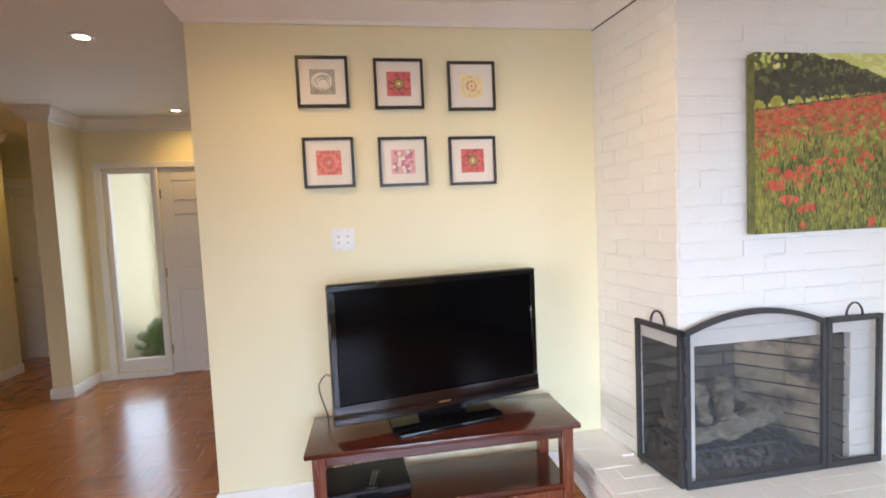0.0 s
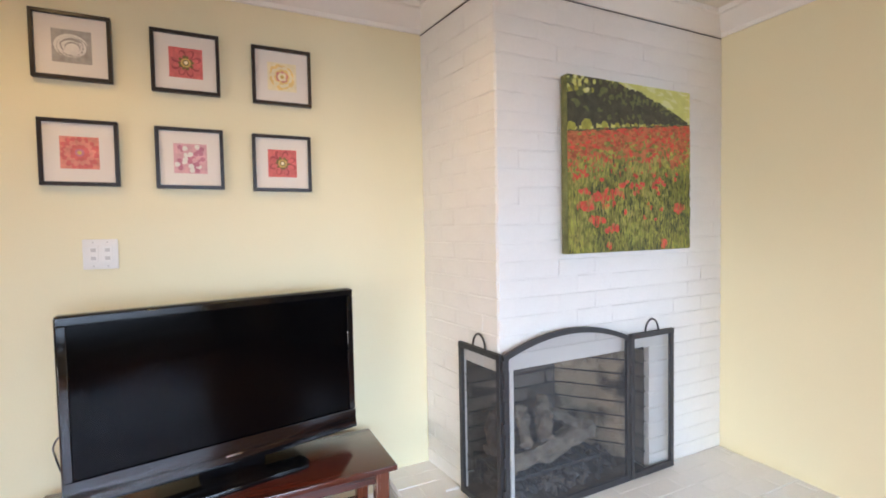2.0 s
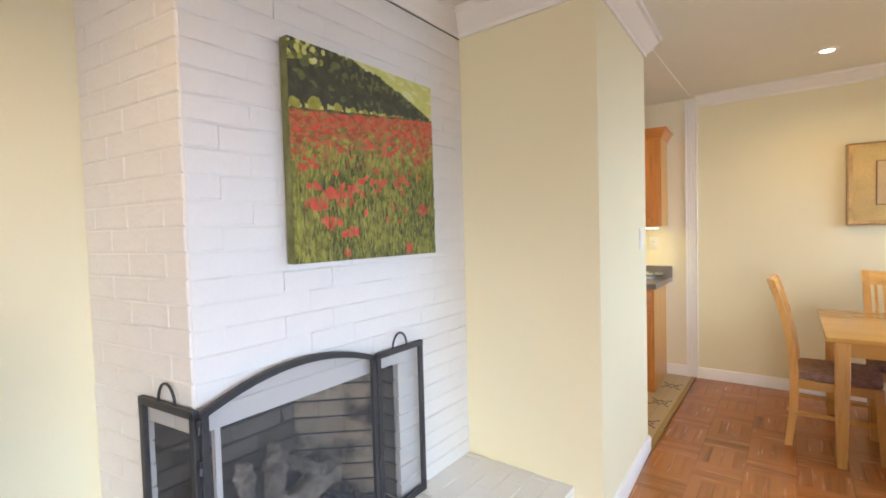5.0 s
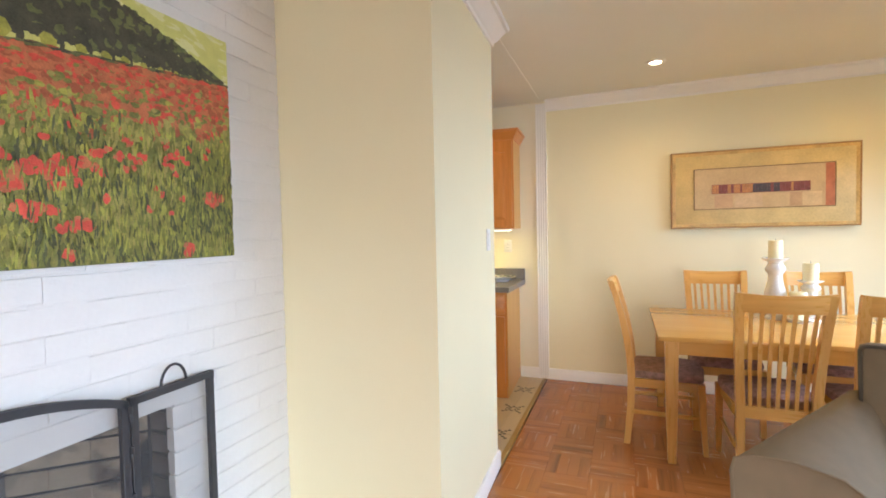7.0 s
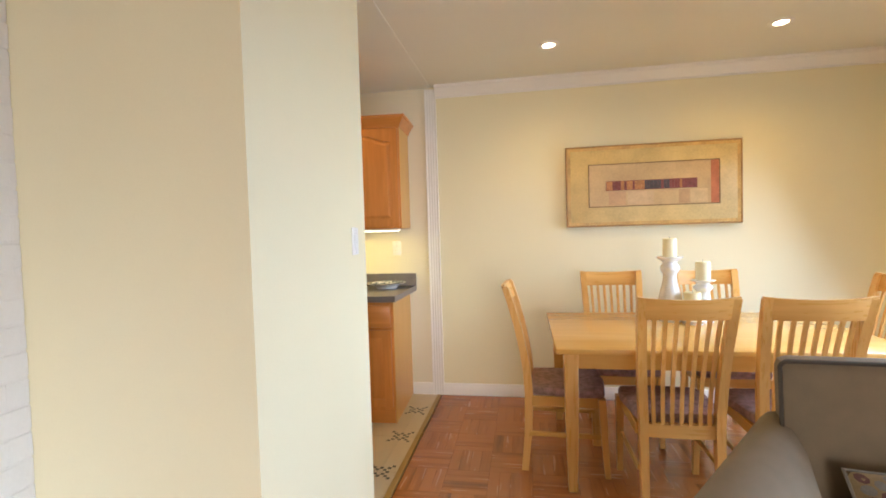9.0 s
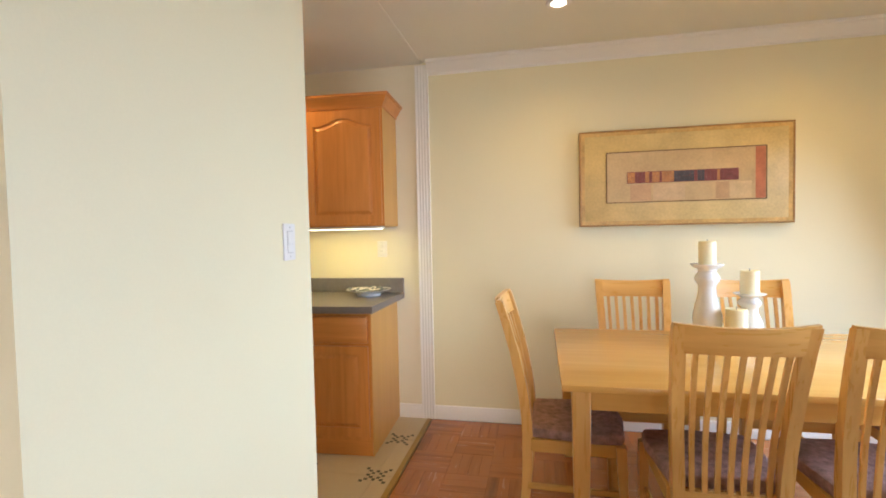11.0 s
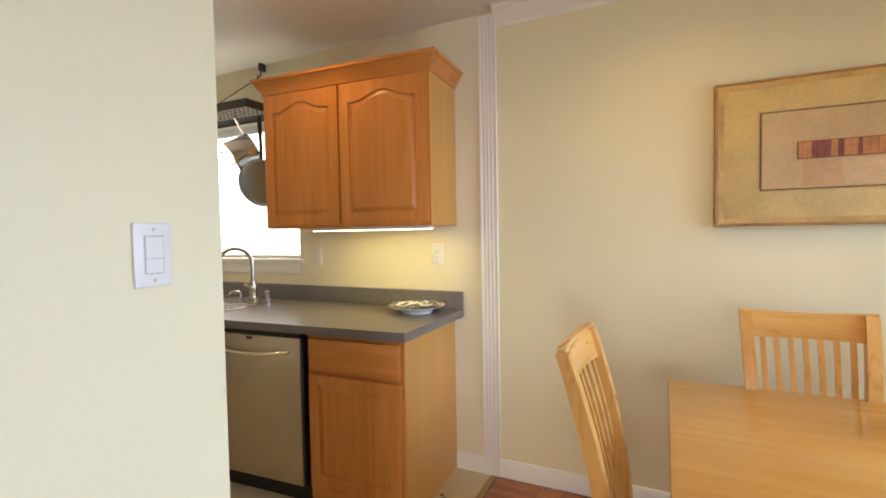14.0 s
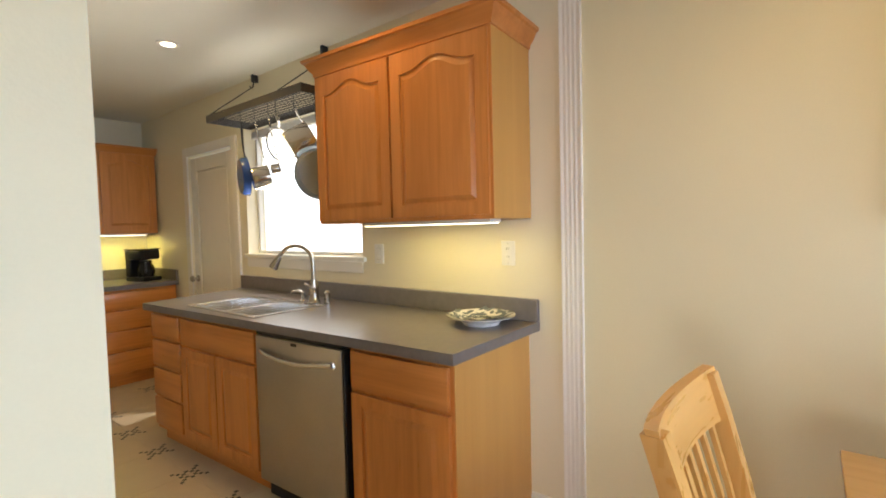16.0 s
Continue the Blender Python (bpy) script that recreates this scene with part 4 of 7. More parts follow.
def television(z):
    t = thing("television", "large black flat-screen television, switched off, on the stand", "television", m=pose(1.105, 2.665, z, 0, 0, 11))
    w, h0, h1 = 1.035, 0.052, 0.690
    part("cabinet", box(-w / 2, w / 2, 0.0, 0.055, h0, h1, 0.012, seg=3), M_GLOSS, t)
    bm = bmesh.new()
    b = 0.032
    bx(bm, -w / 2 + 0.004, w / 2 - 0.004, -0.012, 0.001, h1 - b, h1 - 0.003, 0.003)
    bx(bm, -w / 2 + 0.004, -w / 2 + b, -0.012, 0.001, h0 + 0.095, h1 - b, 0.003)
    bx(bm, w / 2 - b, w / 2 - 0.004, -0.012, 0.001, h0 + 0.095, h1 - b, 0.003)
    part("bezel", bm, M_GLOSS, t, "glossy black bezel")
    bm = bmesh.new()
    n = 24
    rows = []
    for k in range(n + 1):
        u = -w / 2 + 0.003 + (w - 0.006) * k / n
        sag = 0.012 * (1 - (2 * k / n - 1) ** 2)
        rows.append((u, sag))
    for (u0, s0), (u1, s1) in zip(rows, rows[1:]):
        prof = [(-0.012, 0.095, 0), (-0.012, 0.048, 0.4), (-0.0185, 0.027, 1), (-0.0165, 0.014, 1), (0.0, 0.008, 1)]
        for (ya, za, ka), (yb, zb, kb) in zip(prof, prof[1:]):
            bm.faces.new([bm.verts.new(p) for p in ((u0, ya, h0 + za - ka * s0), (u1, ya, h0 + za - ka * s1), (u1, yb, h0 + zb - kb * s1), (u0, yb, h0 + zb - kb * s0))])
    bmesh.ops.remove_doubles(bm, verts=bm.verts, dist=1e-5)
    part("lower_bezel", bm, M_GLOSS, t, "glossy curved lower bezel")
    part("screen", box(-w / 2 + b, w / 2 - b, -0.004, 0.0, h0 + 0.095, h1 - b), M_SCREEN, t, "dark matt screen")
    part("logo", box(-0.03, 0.03, -0.0150, -0.0125, h0 + 0.036, h0 + 0.043), M_CHROME, t)
    part("neck", box(-0.12, 0.12, 0.005, 0.05, 0.014, 0.075, 0.006), M_GLOSS, t)
    bm = prism(bmesh.new(), [(-0.25, -0.125), (0.25, -0.125), (0.27, -0.08), (0.25, 0.125), (-0.25, 0.125), (-0.27, -0.08)], 0.0, 0.018, 0.005)
    part("pedestal", bm, M_GLOSS, t, "glossy black pedestal foot")


def shelf_boxes():
    d = thing("media_player", "flat black media box on the stand's lower shelf", "media player", m=pose(0.725, 2.66, 0.180, 0, 0, 4))
    part("case", box(-0.19, 0.19, -0.12, 0.12, 0.006, 0.062, 0.004), M_BLACK, d)
    part("front_panel", box(-0.187, 0.187, -0.124, -0.119, 0.01, 0.058, 0.001), M_GLOSS, d)
    part("display", box(-0.06, 0.06, -0.1255, -0.1235, 0.027, 0.045), M_SCREEN, d)
    for fx in (-0.16, 0.16):
        for fy in (-0.09, 0.09):
            part("foot", lathe(bmesh.new(), [(0, 0), (0.012, 0), (0.012, 0.006), (0, 0.006)], 12, fx, fy, 0), M_BLACK, d)
    r = thing("remote_control", "small black remote control lying on the media box", "remote", m=pose(0.755, 2.60, 0.242, 0, 0, 80))
    part("body", box(-0.075, 0.075, -0.022, 0.022, 0, 0.016, 0.006, seg=2), M_BLACK, r)
    for i in range(5):
        for j in range(2):
            part("button", box(-0.06 + i * 0.022, -0.048 + i * 0.022, -0.013 + j * 0.015, -0.003 + j * 0.015, 0.0155, 0.0185, 0.001), M_NICKEL, r)
    cables = [
        [(0.62, 2.78, 0.24), (0.60, 2.83, 0.29), (0.55, 2.86, 0.30), (0.50, 2.87, 0.24), (0.50, 2.885, 0.10), (0.56, 2.89, 0.01)],
        [(0.70, 2.78, 0.24), (0.66, 2.82, 0.34), (0.58, 2.85, 0.33), (0.54, 2.88, 0.26), (0.62, 2.88, 0.22), (0.72, 2.88, 0.10), (0.70, 2.89, 0.01)],
        [(0.78, 2.78, 0.24), (0.86, 2.83, 0.26), (0.95, 2.87, 0.34), (0.98, 2.89, 0.43), (1.00, 2.885, 0.52), (1.02, 2.72, 0.62)],
        [(0.60, 2.64, 0.72), (0.56, 2.72, 0.72), (0.52, 2.80, 0.66), (0.505, 2.87, 0.60), (0.52, 2.885, 0.52), (0.56, 2.885, 0.40), (0.62, 2.88, 0.30)],
        [(0.66, 2.78, 0.22), (0.62, 2.85, 0.22), (0.68, 2.88, 0.30), (0.60, 2.88, 0.36), (0.54, 2.88, 0.31)],
    ]
    for pts in cables:
        P = [Vector(p) for p in pts]
        fine = []
        for i in range(len(P) - 1):
            p0, p1, p2, p3 = P[max(i - 1, 0)], P[i], P[i + 1], P[min(i + 2, len(P) - 1)]
            for k in range(6):
                s = k / 6
                fine.append(0.5 * ((2 * p1) + (p2 - p0) * s + (2 * p0 - 5 * p1 + 4 * p2 - p3) * s * s + (3 * p1 - p0 - 3 * p2 + p3) * s ** 3))
        fine.append(P[-1])
        c = part("cable", tube(bmesh.new(), fine, 0.0035, 7), M_BLACK)
        tagged(c, "thin black cable hanging behind the television", "cable", "television cables")


# ---------- pictures ----------
def disc(bm, cx, cz, r0, r1, a0, a1, y, n=10, idx=0, squash=1.0):
    vs = [bm.verts.new((cx + r1 * math.cos(a0 + (a1 - a0) * k / n), y, cz + squash * r1 * math.sin(a0 + (a1 - a0) * k / n))) for k in range(n + 1)]
    if r0 <= 0:
        vs.append(bm.verts.new((cx, y, cz)))
    else:
        vs += [bm.verts.new((cx + r0 * math.cos(a1 - (a1 - a0) * k / n), y, cz + squash * r0 * math.sin(a1 - (a1 - a0) * k / n))) for k in range(n + 1)]
    f = bm.faces.new(vs)
    f.material_index = idx
    return f


def petal(bm, cx, cz, ang, r0, r1, wid, y, idx):
    d, s = Vector((math.cos(ang), 0, math.sin(ang))), Vector((-math.sin(ang), 0, math.cos(ang)))
    pts = []
    for t, w in ((0, 0.3), (0.35, 0.85), (0.7, 1.0), (0.92, 0.6), (1, 0.0)):
        pts.append((r0 + (r1 - r0) * t, w * wid))
    c = Vector((cx, y, cz))
    vs = [bm.verts.new(c + d * a + s * b) for a, b in pts] + [bm.verts.new(c + d * a - s * b) for a, b in pts[-2::-1]]
    f = bm.faces.new(vs)
    f.material_index = idx


P_RED = mat("print_red", (0.64, 0.15, 0.14), 0.6, vary=0.25, scale=30, bump=0)
P_DKRED = mat("print_dark_red", (0.40, 0.075, 0.08), 0.6, vary=0.3, scale=30, bump=0)
P_CORAL = mat("print_coral", (0.70, 0.27, 0.21), 0.6, vary=0.25, scale=30, bump=0)
P_PINK = mat("print_pink", (0.70, 0.40, 0.42), 0.6, vary=0.2, scale=30, bump=0)
P_ROSE = mat("print_rose", (0.52, 0.20, 0.26), 0.6, vary=0.2, scale=30, bump=0)
P_YEL = mat("print_yellow", (0.84, 0.62, 0.24), 0.6, vary=0.15, scale=30, bump=0)
P_PALE = mat("print_cream", (0.84, 0.74, 0.48), 0.6, vary=0.1, scale=30, bump=0)
P_GREY = mat("print_grey", (0.40, 0.37, 0.33), 0.6, vary=0.25, scale=40, bump=0)
P_WHITE = mat("print_white", (0.78, 0.75, 0.68), 0.6, vary=0.08, scale=30, bump=0)
P_GOLD = mat("print_gold", (0.60, 0.42, 0.12), 0.6, vary=0.2, scale=30, bump=0)
P_OLIVE = mat("print_olive", (0.20, 0.16, 0.05), 0.6, vary=0.2, scale=30, bump=0)


def flower_print(kind, s, y):
    """A square floral print of half size s, built of flat petals in layers."""
    bm = bmesh.new()
    mats = [P_RED, P_DKRED, P_CORAL, P_PINK, P_ROSE, P_YEL, P_PALE, P_GREY, P_WHITE, P_GOLD, P_OLIVE]
    R = random.Random(kind * 7 + 1)
    ground = {0: 7, 1: 0, 2: 6, 3: 2, 4: 3, 5: 0}[kind]
    bx(bm, -s, s, y, y + 0.001, -s, s, idx=ground)
    y -= 0.0004

    def ring(n, r0, r1, w, idx, off=0.0, jit=0.1, dy=0.0):
        for k in range(n):
            petal(bm, 0, 0, off + 2 * math.pi * k / n + R.uniform(-jit, jit), r0 * s, r1 * s * R.uniform(0.9, 1.05), w * s, y - dy - k * 0.00002, idx)
    if kind in (1, 5):
        ring(8, 0.2, 0.95, 0.20, 1, 0.4)
        ring(8, 0.2, 0.85, 0.15, 0, 0.4, dy=0.0004)
        ring(10, 0.1, 0.50, 0.10, 10, dy=0.0008)
        disc(bm, 0, 0, 0, 0.30 * s, 0, 2 * math.pi, y - 0.0012, 20, 9)
        disc(bm, 0, 0, 0, 0.20 * s, 0, 2 * math.pi, y - 0.0014, 16, 10)
        disc(bm, 0, 0, 0, 0.12 * s, 0, 2 * math.pi, y - 0.0016, 16, 6)
    elif kind == 0:
        for r, i in ((0.86, 8), (0.80, 7), (0.74, 8), (0.60, 7), (0.56, 8), (0.40, 7), (0.36, 8)):
            disc(bm, R.uniform(-0.06, 0.06) * s, R.uniform(-0.12, 0.05) * s, 0, r * s, 0, 2 * math.pi, y - (0.9 - r) * 0.002, 20, i, 0.85)
        for k in range(9):
            a = R.uniform(0, 6.28)
            disc(bm, 0.1 * s * math.cos(a), 0.2 * s * math.sin(a), 0.42 * s, 0.50 * s, a, a + 1.2, y - 0.0016, 8, R.choice((7, 8)))
    elif kind == 2:
        ring(12, 0.3, 0.96, 0.26, 5, 0.2, 0.2)
        ring(11, 0.2, 0.78, 0.22, 6, 0.1, 0.2, 0.0004)
        ring(9, 0.15, 0.60, 0.19, 5, 0.3, 0.2, 0.0008)
        ring(8, 0.1, 0.45, 0.15, 2, 0.0, 0.2, 0.0012)
        ring(7, 0.0, 0.34, 0.13, 6, 0.2, 0.2, 0.0016)
        disc(bm, 0, 0, 0, 0.13 * s, 0, 6.283, y - 0.0019, 12, 9)
    elif kind == 3:
        ring(18, 0.2, 1.08, 0.17, 0, 0.1, 0.1)
        ring(16, 0.2, 0.84, 0.15, 2, 0.2, 0.1, 0.0005)
        ring(12, 0.1, 0.55, 0.13, 0, 0.1, 0.1, 0.001)
        disc(bm, 0, 0, 0, 0.24 * s, 0, 6.283, y - 0.0014, 16, 4)
        disc(bm, 0, 0, 0, 0.12 * s, 0, 6.283, y - 0.0017, 12, 9)
    else:
        for cx, cz in ((-0.5, 0.5), (0.45, 0.55), (-0.1, 0.05), (-0.55, -0.4), (0.5, -0.15), (0.25, -0.6)):
            for k in range(5):
                petal(bm, cx * s, cz * s, k * 1.257 + cx, 0.05 * s, 0.42 * s, 0.16 * s, y - 0.0003 - 0.0001 * k, R.choice((8, 4, 3)))
            disc(bm, cx * s, cz * s, 0, 0.08 * s, 0, 6.283, y - 0.0012, 10, 4)
    lim = s
    for v in bm.verts:
        v.co.x, v.co.z = max(-lim, min(lim, v.co.x)), max(-lim, min(lim, v.co.z))
    return bm, mats


PRINT_LABELS = ["grey and white rose print", "red flower print with a golden centre", "yellow rose print", "coral chrysanthemum print", "pale pink hydrangea print", "crimson flower print with a golden centre"]


def small_picture(kind, cx, cz):
    p = thing("framed_picture", f"dark-framed {PRINT_LABELS[kind]} in a cream mat", "picture", "six framed flower prints", pose(cx, TVW - 0.001, cz))
    s, f = 0.125, 0.014
    bm = bmesh.new()
    for x0, x1, z0, z1 in ((-s, s, s - f, s), (-s, s, -s, -s + f), (-s, -s + f, -s + f, s - f), (s - f, s, -s + f, s - f)):
        bx(bm, x0, x1, -0.024, 0, z0, z1, 0.002)
    part("frame", bm, M_FRAME, p)
    part("mat_board", box(-s + f, s - f, -0.012, -0.004, -s + f, s - f), M_MATB, p, "cream mat board")
    bm, mats = flower_print(kind, 0.061, -0.0135)
    part("print", bm, mats, p, PRINT_LABELS[kind], soft=False)


# large canvas of a poppy field, painted in dabs
def canvas_painting():
    x0, x1, z0, z1 = 2.440, 3.224, 1.297, 2.070
    w, h = x1 - x0, z1 - z0
    c = thing("canvas_painting", "unframed canvas painting of a red poppy field and dark trees", "painting", m=pose(x0, CY - 0.012, z0))
    cols = {
        "sky": ((0.58, 0.58, 0.17), 0.12), "pale": ((0.66, 0.66, 0.30), 0.12), "tree": ((0.060, 0.058, 0.032), 0.5), "leaf": ((0.13, 0.14, 0.045), 0.4),
        "lime": ((0.36, 0.35, 0.055), 0.35), "green": ((0.19, 0.20, 0.038), 0.5), "dark": ((0.085, 0.092, 0.03), 0.5), "olive": ((0.25, 0.235, 0.05), 0.4),
        "red": ((0.64, 0.080, 0.042), 0.25), "orange": ((0.50, 0.15, 0.055), 0.3), "rust": ((0.36, 0.095, 0.035), 0.3), "straw": ((0.34, 0.30, 0.07), 0.3)}
    names = list(cols)
    mats = [mat("oil_" + n, col, 0.55, vary=v, scale=25, fine=200, bump=0.3) for n, (col, v) in cols.items()]
    part("canvas", box(0, w, -0.040, 0, 0, h, 0.004, seg=2), mat("canvas_edge", (0.14, 0.15, 0.05), 0.6, vary=0.5, scale=18, bump=0.2), c)
    bm = bmesh.new()
    R = random.Random(11)
    layer = [0]

    def dab(u, v, rx, rz, name, tilt=0.0):
        layer[0] += 1
        y = -0.0404 - 0.0000006 * layer[0]
        n = 7
        vs = []
        for k in range(n):
            a = 2 * math.pi * k / n
            rr = R.uniform(0.75, 1.15)
            px, pz = rx * rr * math.cos(a), rz * rr * math.sin(a)
            px, pz = px * math.cos(tilt) - pz * math.sin(tilt), px * math.sin(tilt) + pz * math.cos(tilt)
            vs.append(bm.verts.new((min(max(u * w + px, 0.001), w - 0.001), y, min(max(v * h + pz, 0.001), h - 0.001))))
        f = bm.faces.new(vs)
        f.material_index = names.index(name)
    def rim(u):
        """Height of the field's far edge, which climbs to the right."""
        return 0.685 + 0.11 * u
    def quad(corners, name):
        bm.faces.new([bm.verts.new((x, -0.0403, z)) for x, z in corners]).material_index = names.index(name)
    e = 0.001
    quad(((e, rim(0) * h), (w - e, rim(1) * h), (w - e, h - e), (e, h - e)), "sky")
    quad(((e, 0.48 * h), (w - e, 0.56 * h), (w - e, rim(1) * h), (e, rim(0) * h)), "orange")
    quad(((e, e), (w - e, e), (w - e, 0.56 * h), (e, 0.48 * h)), "green")
    for k in range(160):
        dab(R.uniform(0.35, 1.0), R.uniform(0.80, 1.0), 0.035, 0.010, R.choice(("sky", "sky", "pale")), R.uniform(-0.5, 0.2))
    # row of trees falling away to the far right
    for k in range(1900):
        u = R.random() ** 1.05
        top = 1.0 - 0.21 * u ** 2.2 + 0.010 * math.sin(u * 37) * (1 - u)
        lo = rim(u) + 0.045 * (1 - u) + 0.004
        v = lo + (max(lo + 0.010, top) - lo) * R.random()
        if u < 0.97:
            lit = R.random() < (0.32 if v > lo + 0.6 * (top - lo) else 0.10)
            dab(u, v, 0.021 * (1.15 - 0.9 * u), 0.017 * (1.15 - 0.85 * u), "leaf" if lit else "tree", R.uniform(0, 3))
    for u, s in ((0.03, 0.8), (0.14, 1.0), (0.27, 0.75), (0.37, 0.55), (0.45, 0.5), (0.52, 0.42), (0.59, 0.36), (0.66, 0.3), (0.73, 0.26), (0.80, 0.2), (0.86, 0.16)):
        for q in range(3):
            dab(u + R.uniform(-0.012, 0.012) * s, rim(u) + 0.030 * s, 0.028 * s, 0.026 * s, "lime" if q else "straw", R.uniform(0, 3))
        dab(u + 0.058 * s, rim(u) + 0.03 * s, 0.010 * s, 0.05 * s, "tree")
    for k in range(34):
        dab(R.random() ** 1.5 * 0.2, R.uniform(0.91, 1.0), 0.014, 0.010, R.choice(("pale", "leaf", "sky", "lime")), R.uniform(0, 3))
    for k in range(150):
        u = R.random()
        dab(u, rim(u) + R.uniform(-0.012, 0.006), 0.020, 0.004, R.choice(("tree", "dark", "leaf", "rust")), 0.11)
    # far red band, broken by straw and lime towards the viewer
    for k in range(2200):
        u, near = R.random(), R.random() ** 1.15
        v = rim(u) - 0.008 - near * (0.26 + 0.02 * u)
        name = R.choice(("red", "orange", "orange", "rust")) if R.random() > 0.80 * near ** 1.1 else R.choice(("straw", "lime", "olive", "green", "green"))
        dab(u, v, R.uniform(0.006, 0.018), R.uniform(0.004, 0.008) * (1 + 1.2 * near), name, R.uniform(-0.15, 0.35))
    # standing grass
    for k in range(3600):
        v, u = R.uniform(0.0, 0.54), R.random()
        nz = noise.noise(Vector((u * 4, v * 4, 3))) + 1.0 * (v - 0.17)
        pick = R.random() + 0.75 * nz
        name = "dark" if pick < 0.22 else "green" if pick < 0.52 else "olive" if pick < 0.74 else "lime" if pick < 0.95 else "straw"
        if R.random() > 1.9 - 3.2 * v:
            continue
        dab(u, v, R.uniform(0.0025, 0.006), R.uniform(0.009, 0.026), name, R.uniform(-0.3, 0.3))
    # poppies in drifts
    for cu, cv, spread, count, size in ((0.27, 0.33, 0.16, 34, 0.013), (0.13, 0.27, 0.05, 12, 0.015), (0.20, 0.19, 0.05, 6, 0.016), (0.33, 0.14, 0.05, 6, 0.016), (0.52, 0.40, 0.14, 16, 0.010),
                                        (0.88, 0.26, 0.05, 12, 0.013), (0.75, 0.42, 0.12, 14, 0.009), (0.62, 0.22, 0.12, 5, 0.010), (0.76, 0.03, 0.03, 6, 0.015), (0.30, 0.04, 0.02, 3, 0.014), (0.08, 0.46, 0.08, 10, 0.009)):
        for k in range(count):
            u, v = cu + R.gauss(0, spread * 0.5), max(0.02, cv + R.gauss(0, spread * 0.28))
            if 0.01 < u < 0.99:
                for q in range(4):
                    dab(u + R.uniform(-0.010, 0.010), v + R.uniform(-0.009, 0.009), size * R.uniform(0.6, 1.0), size * R.uniform(0.5, 0.85), R.choice(("red", "red", "red", "orange")), R.uniform(0, 3))
    for k in range(420):
        dab(R.random(), R.uniform(0, 0.36), 0.0022, R.uniform(0.012, 0.03), R.choice(("dark", "green", "olive", "lime")), R.uniform(-0.25, 0.25))
    part("paint", bm, mats, c, "thick brushed oil paint", soft=False)
    bm = bmesh.new()
    for k in range(8):
        bx(bm, 0.83 * w + k * 0.012, 0.83 * w + k * 0.012 + 0.008, -0.0432, -0.0428, 0.028 + 0.006 * math.sin(k * 2.1), 0.033 + 0.008 * abs(math.sin(k * 1.7)))
    part("signature", bm, mats[names.index("straw")], c)


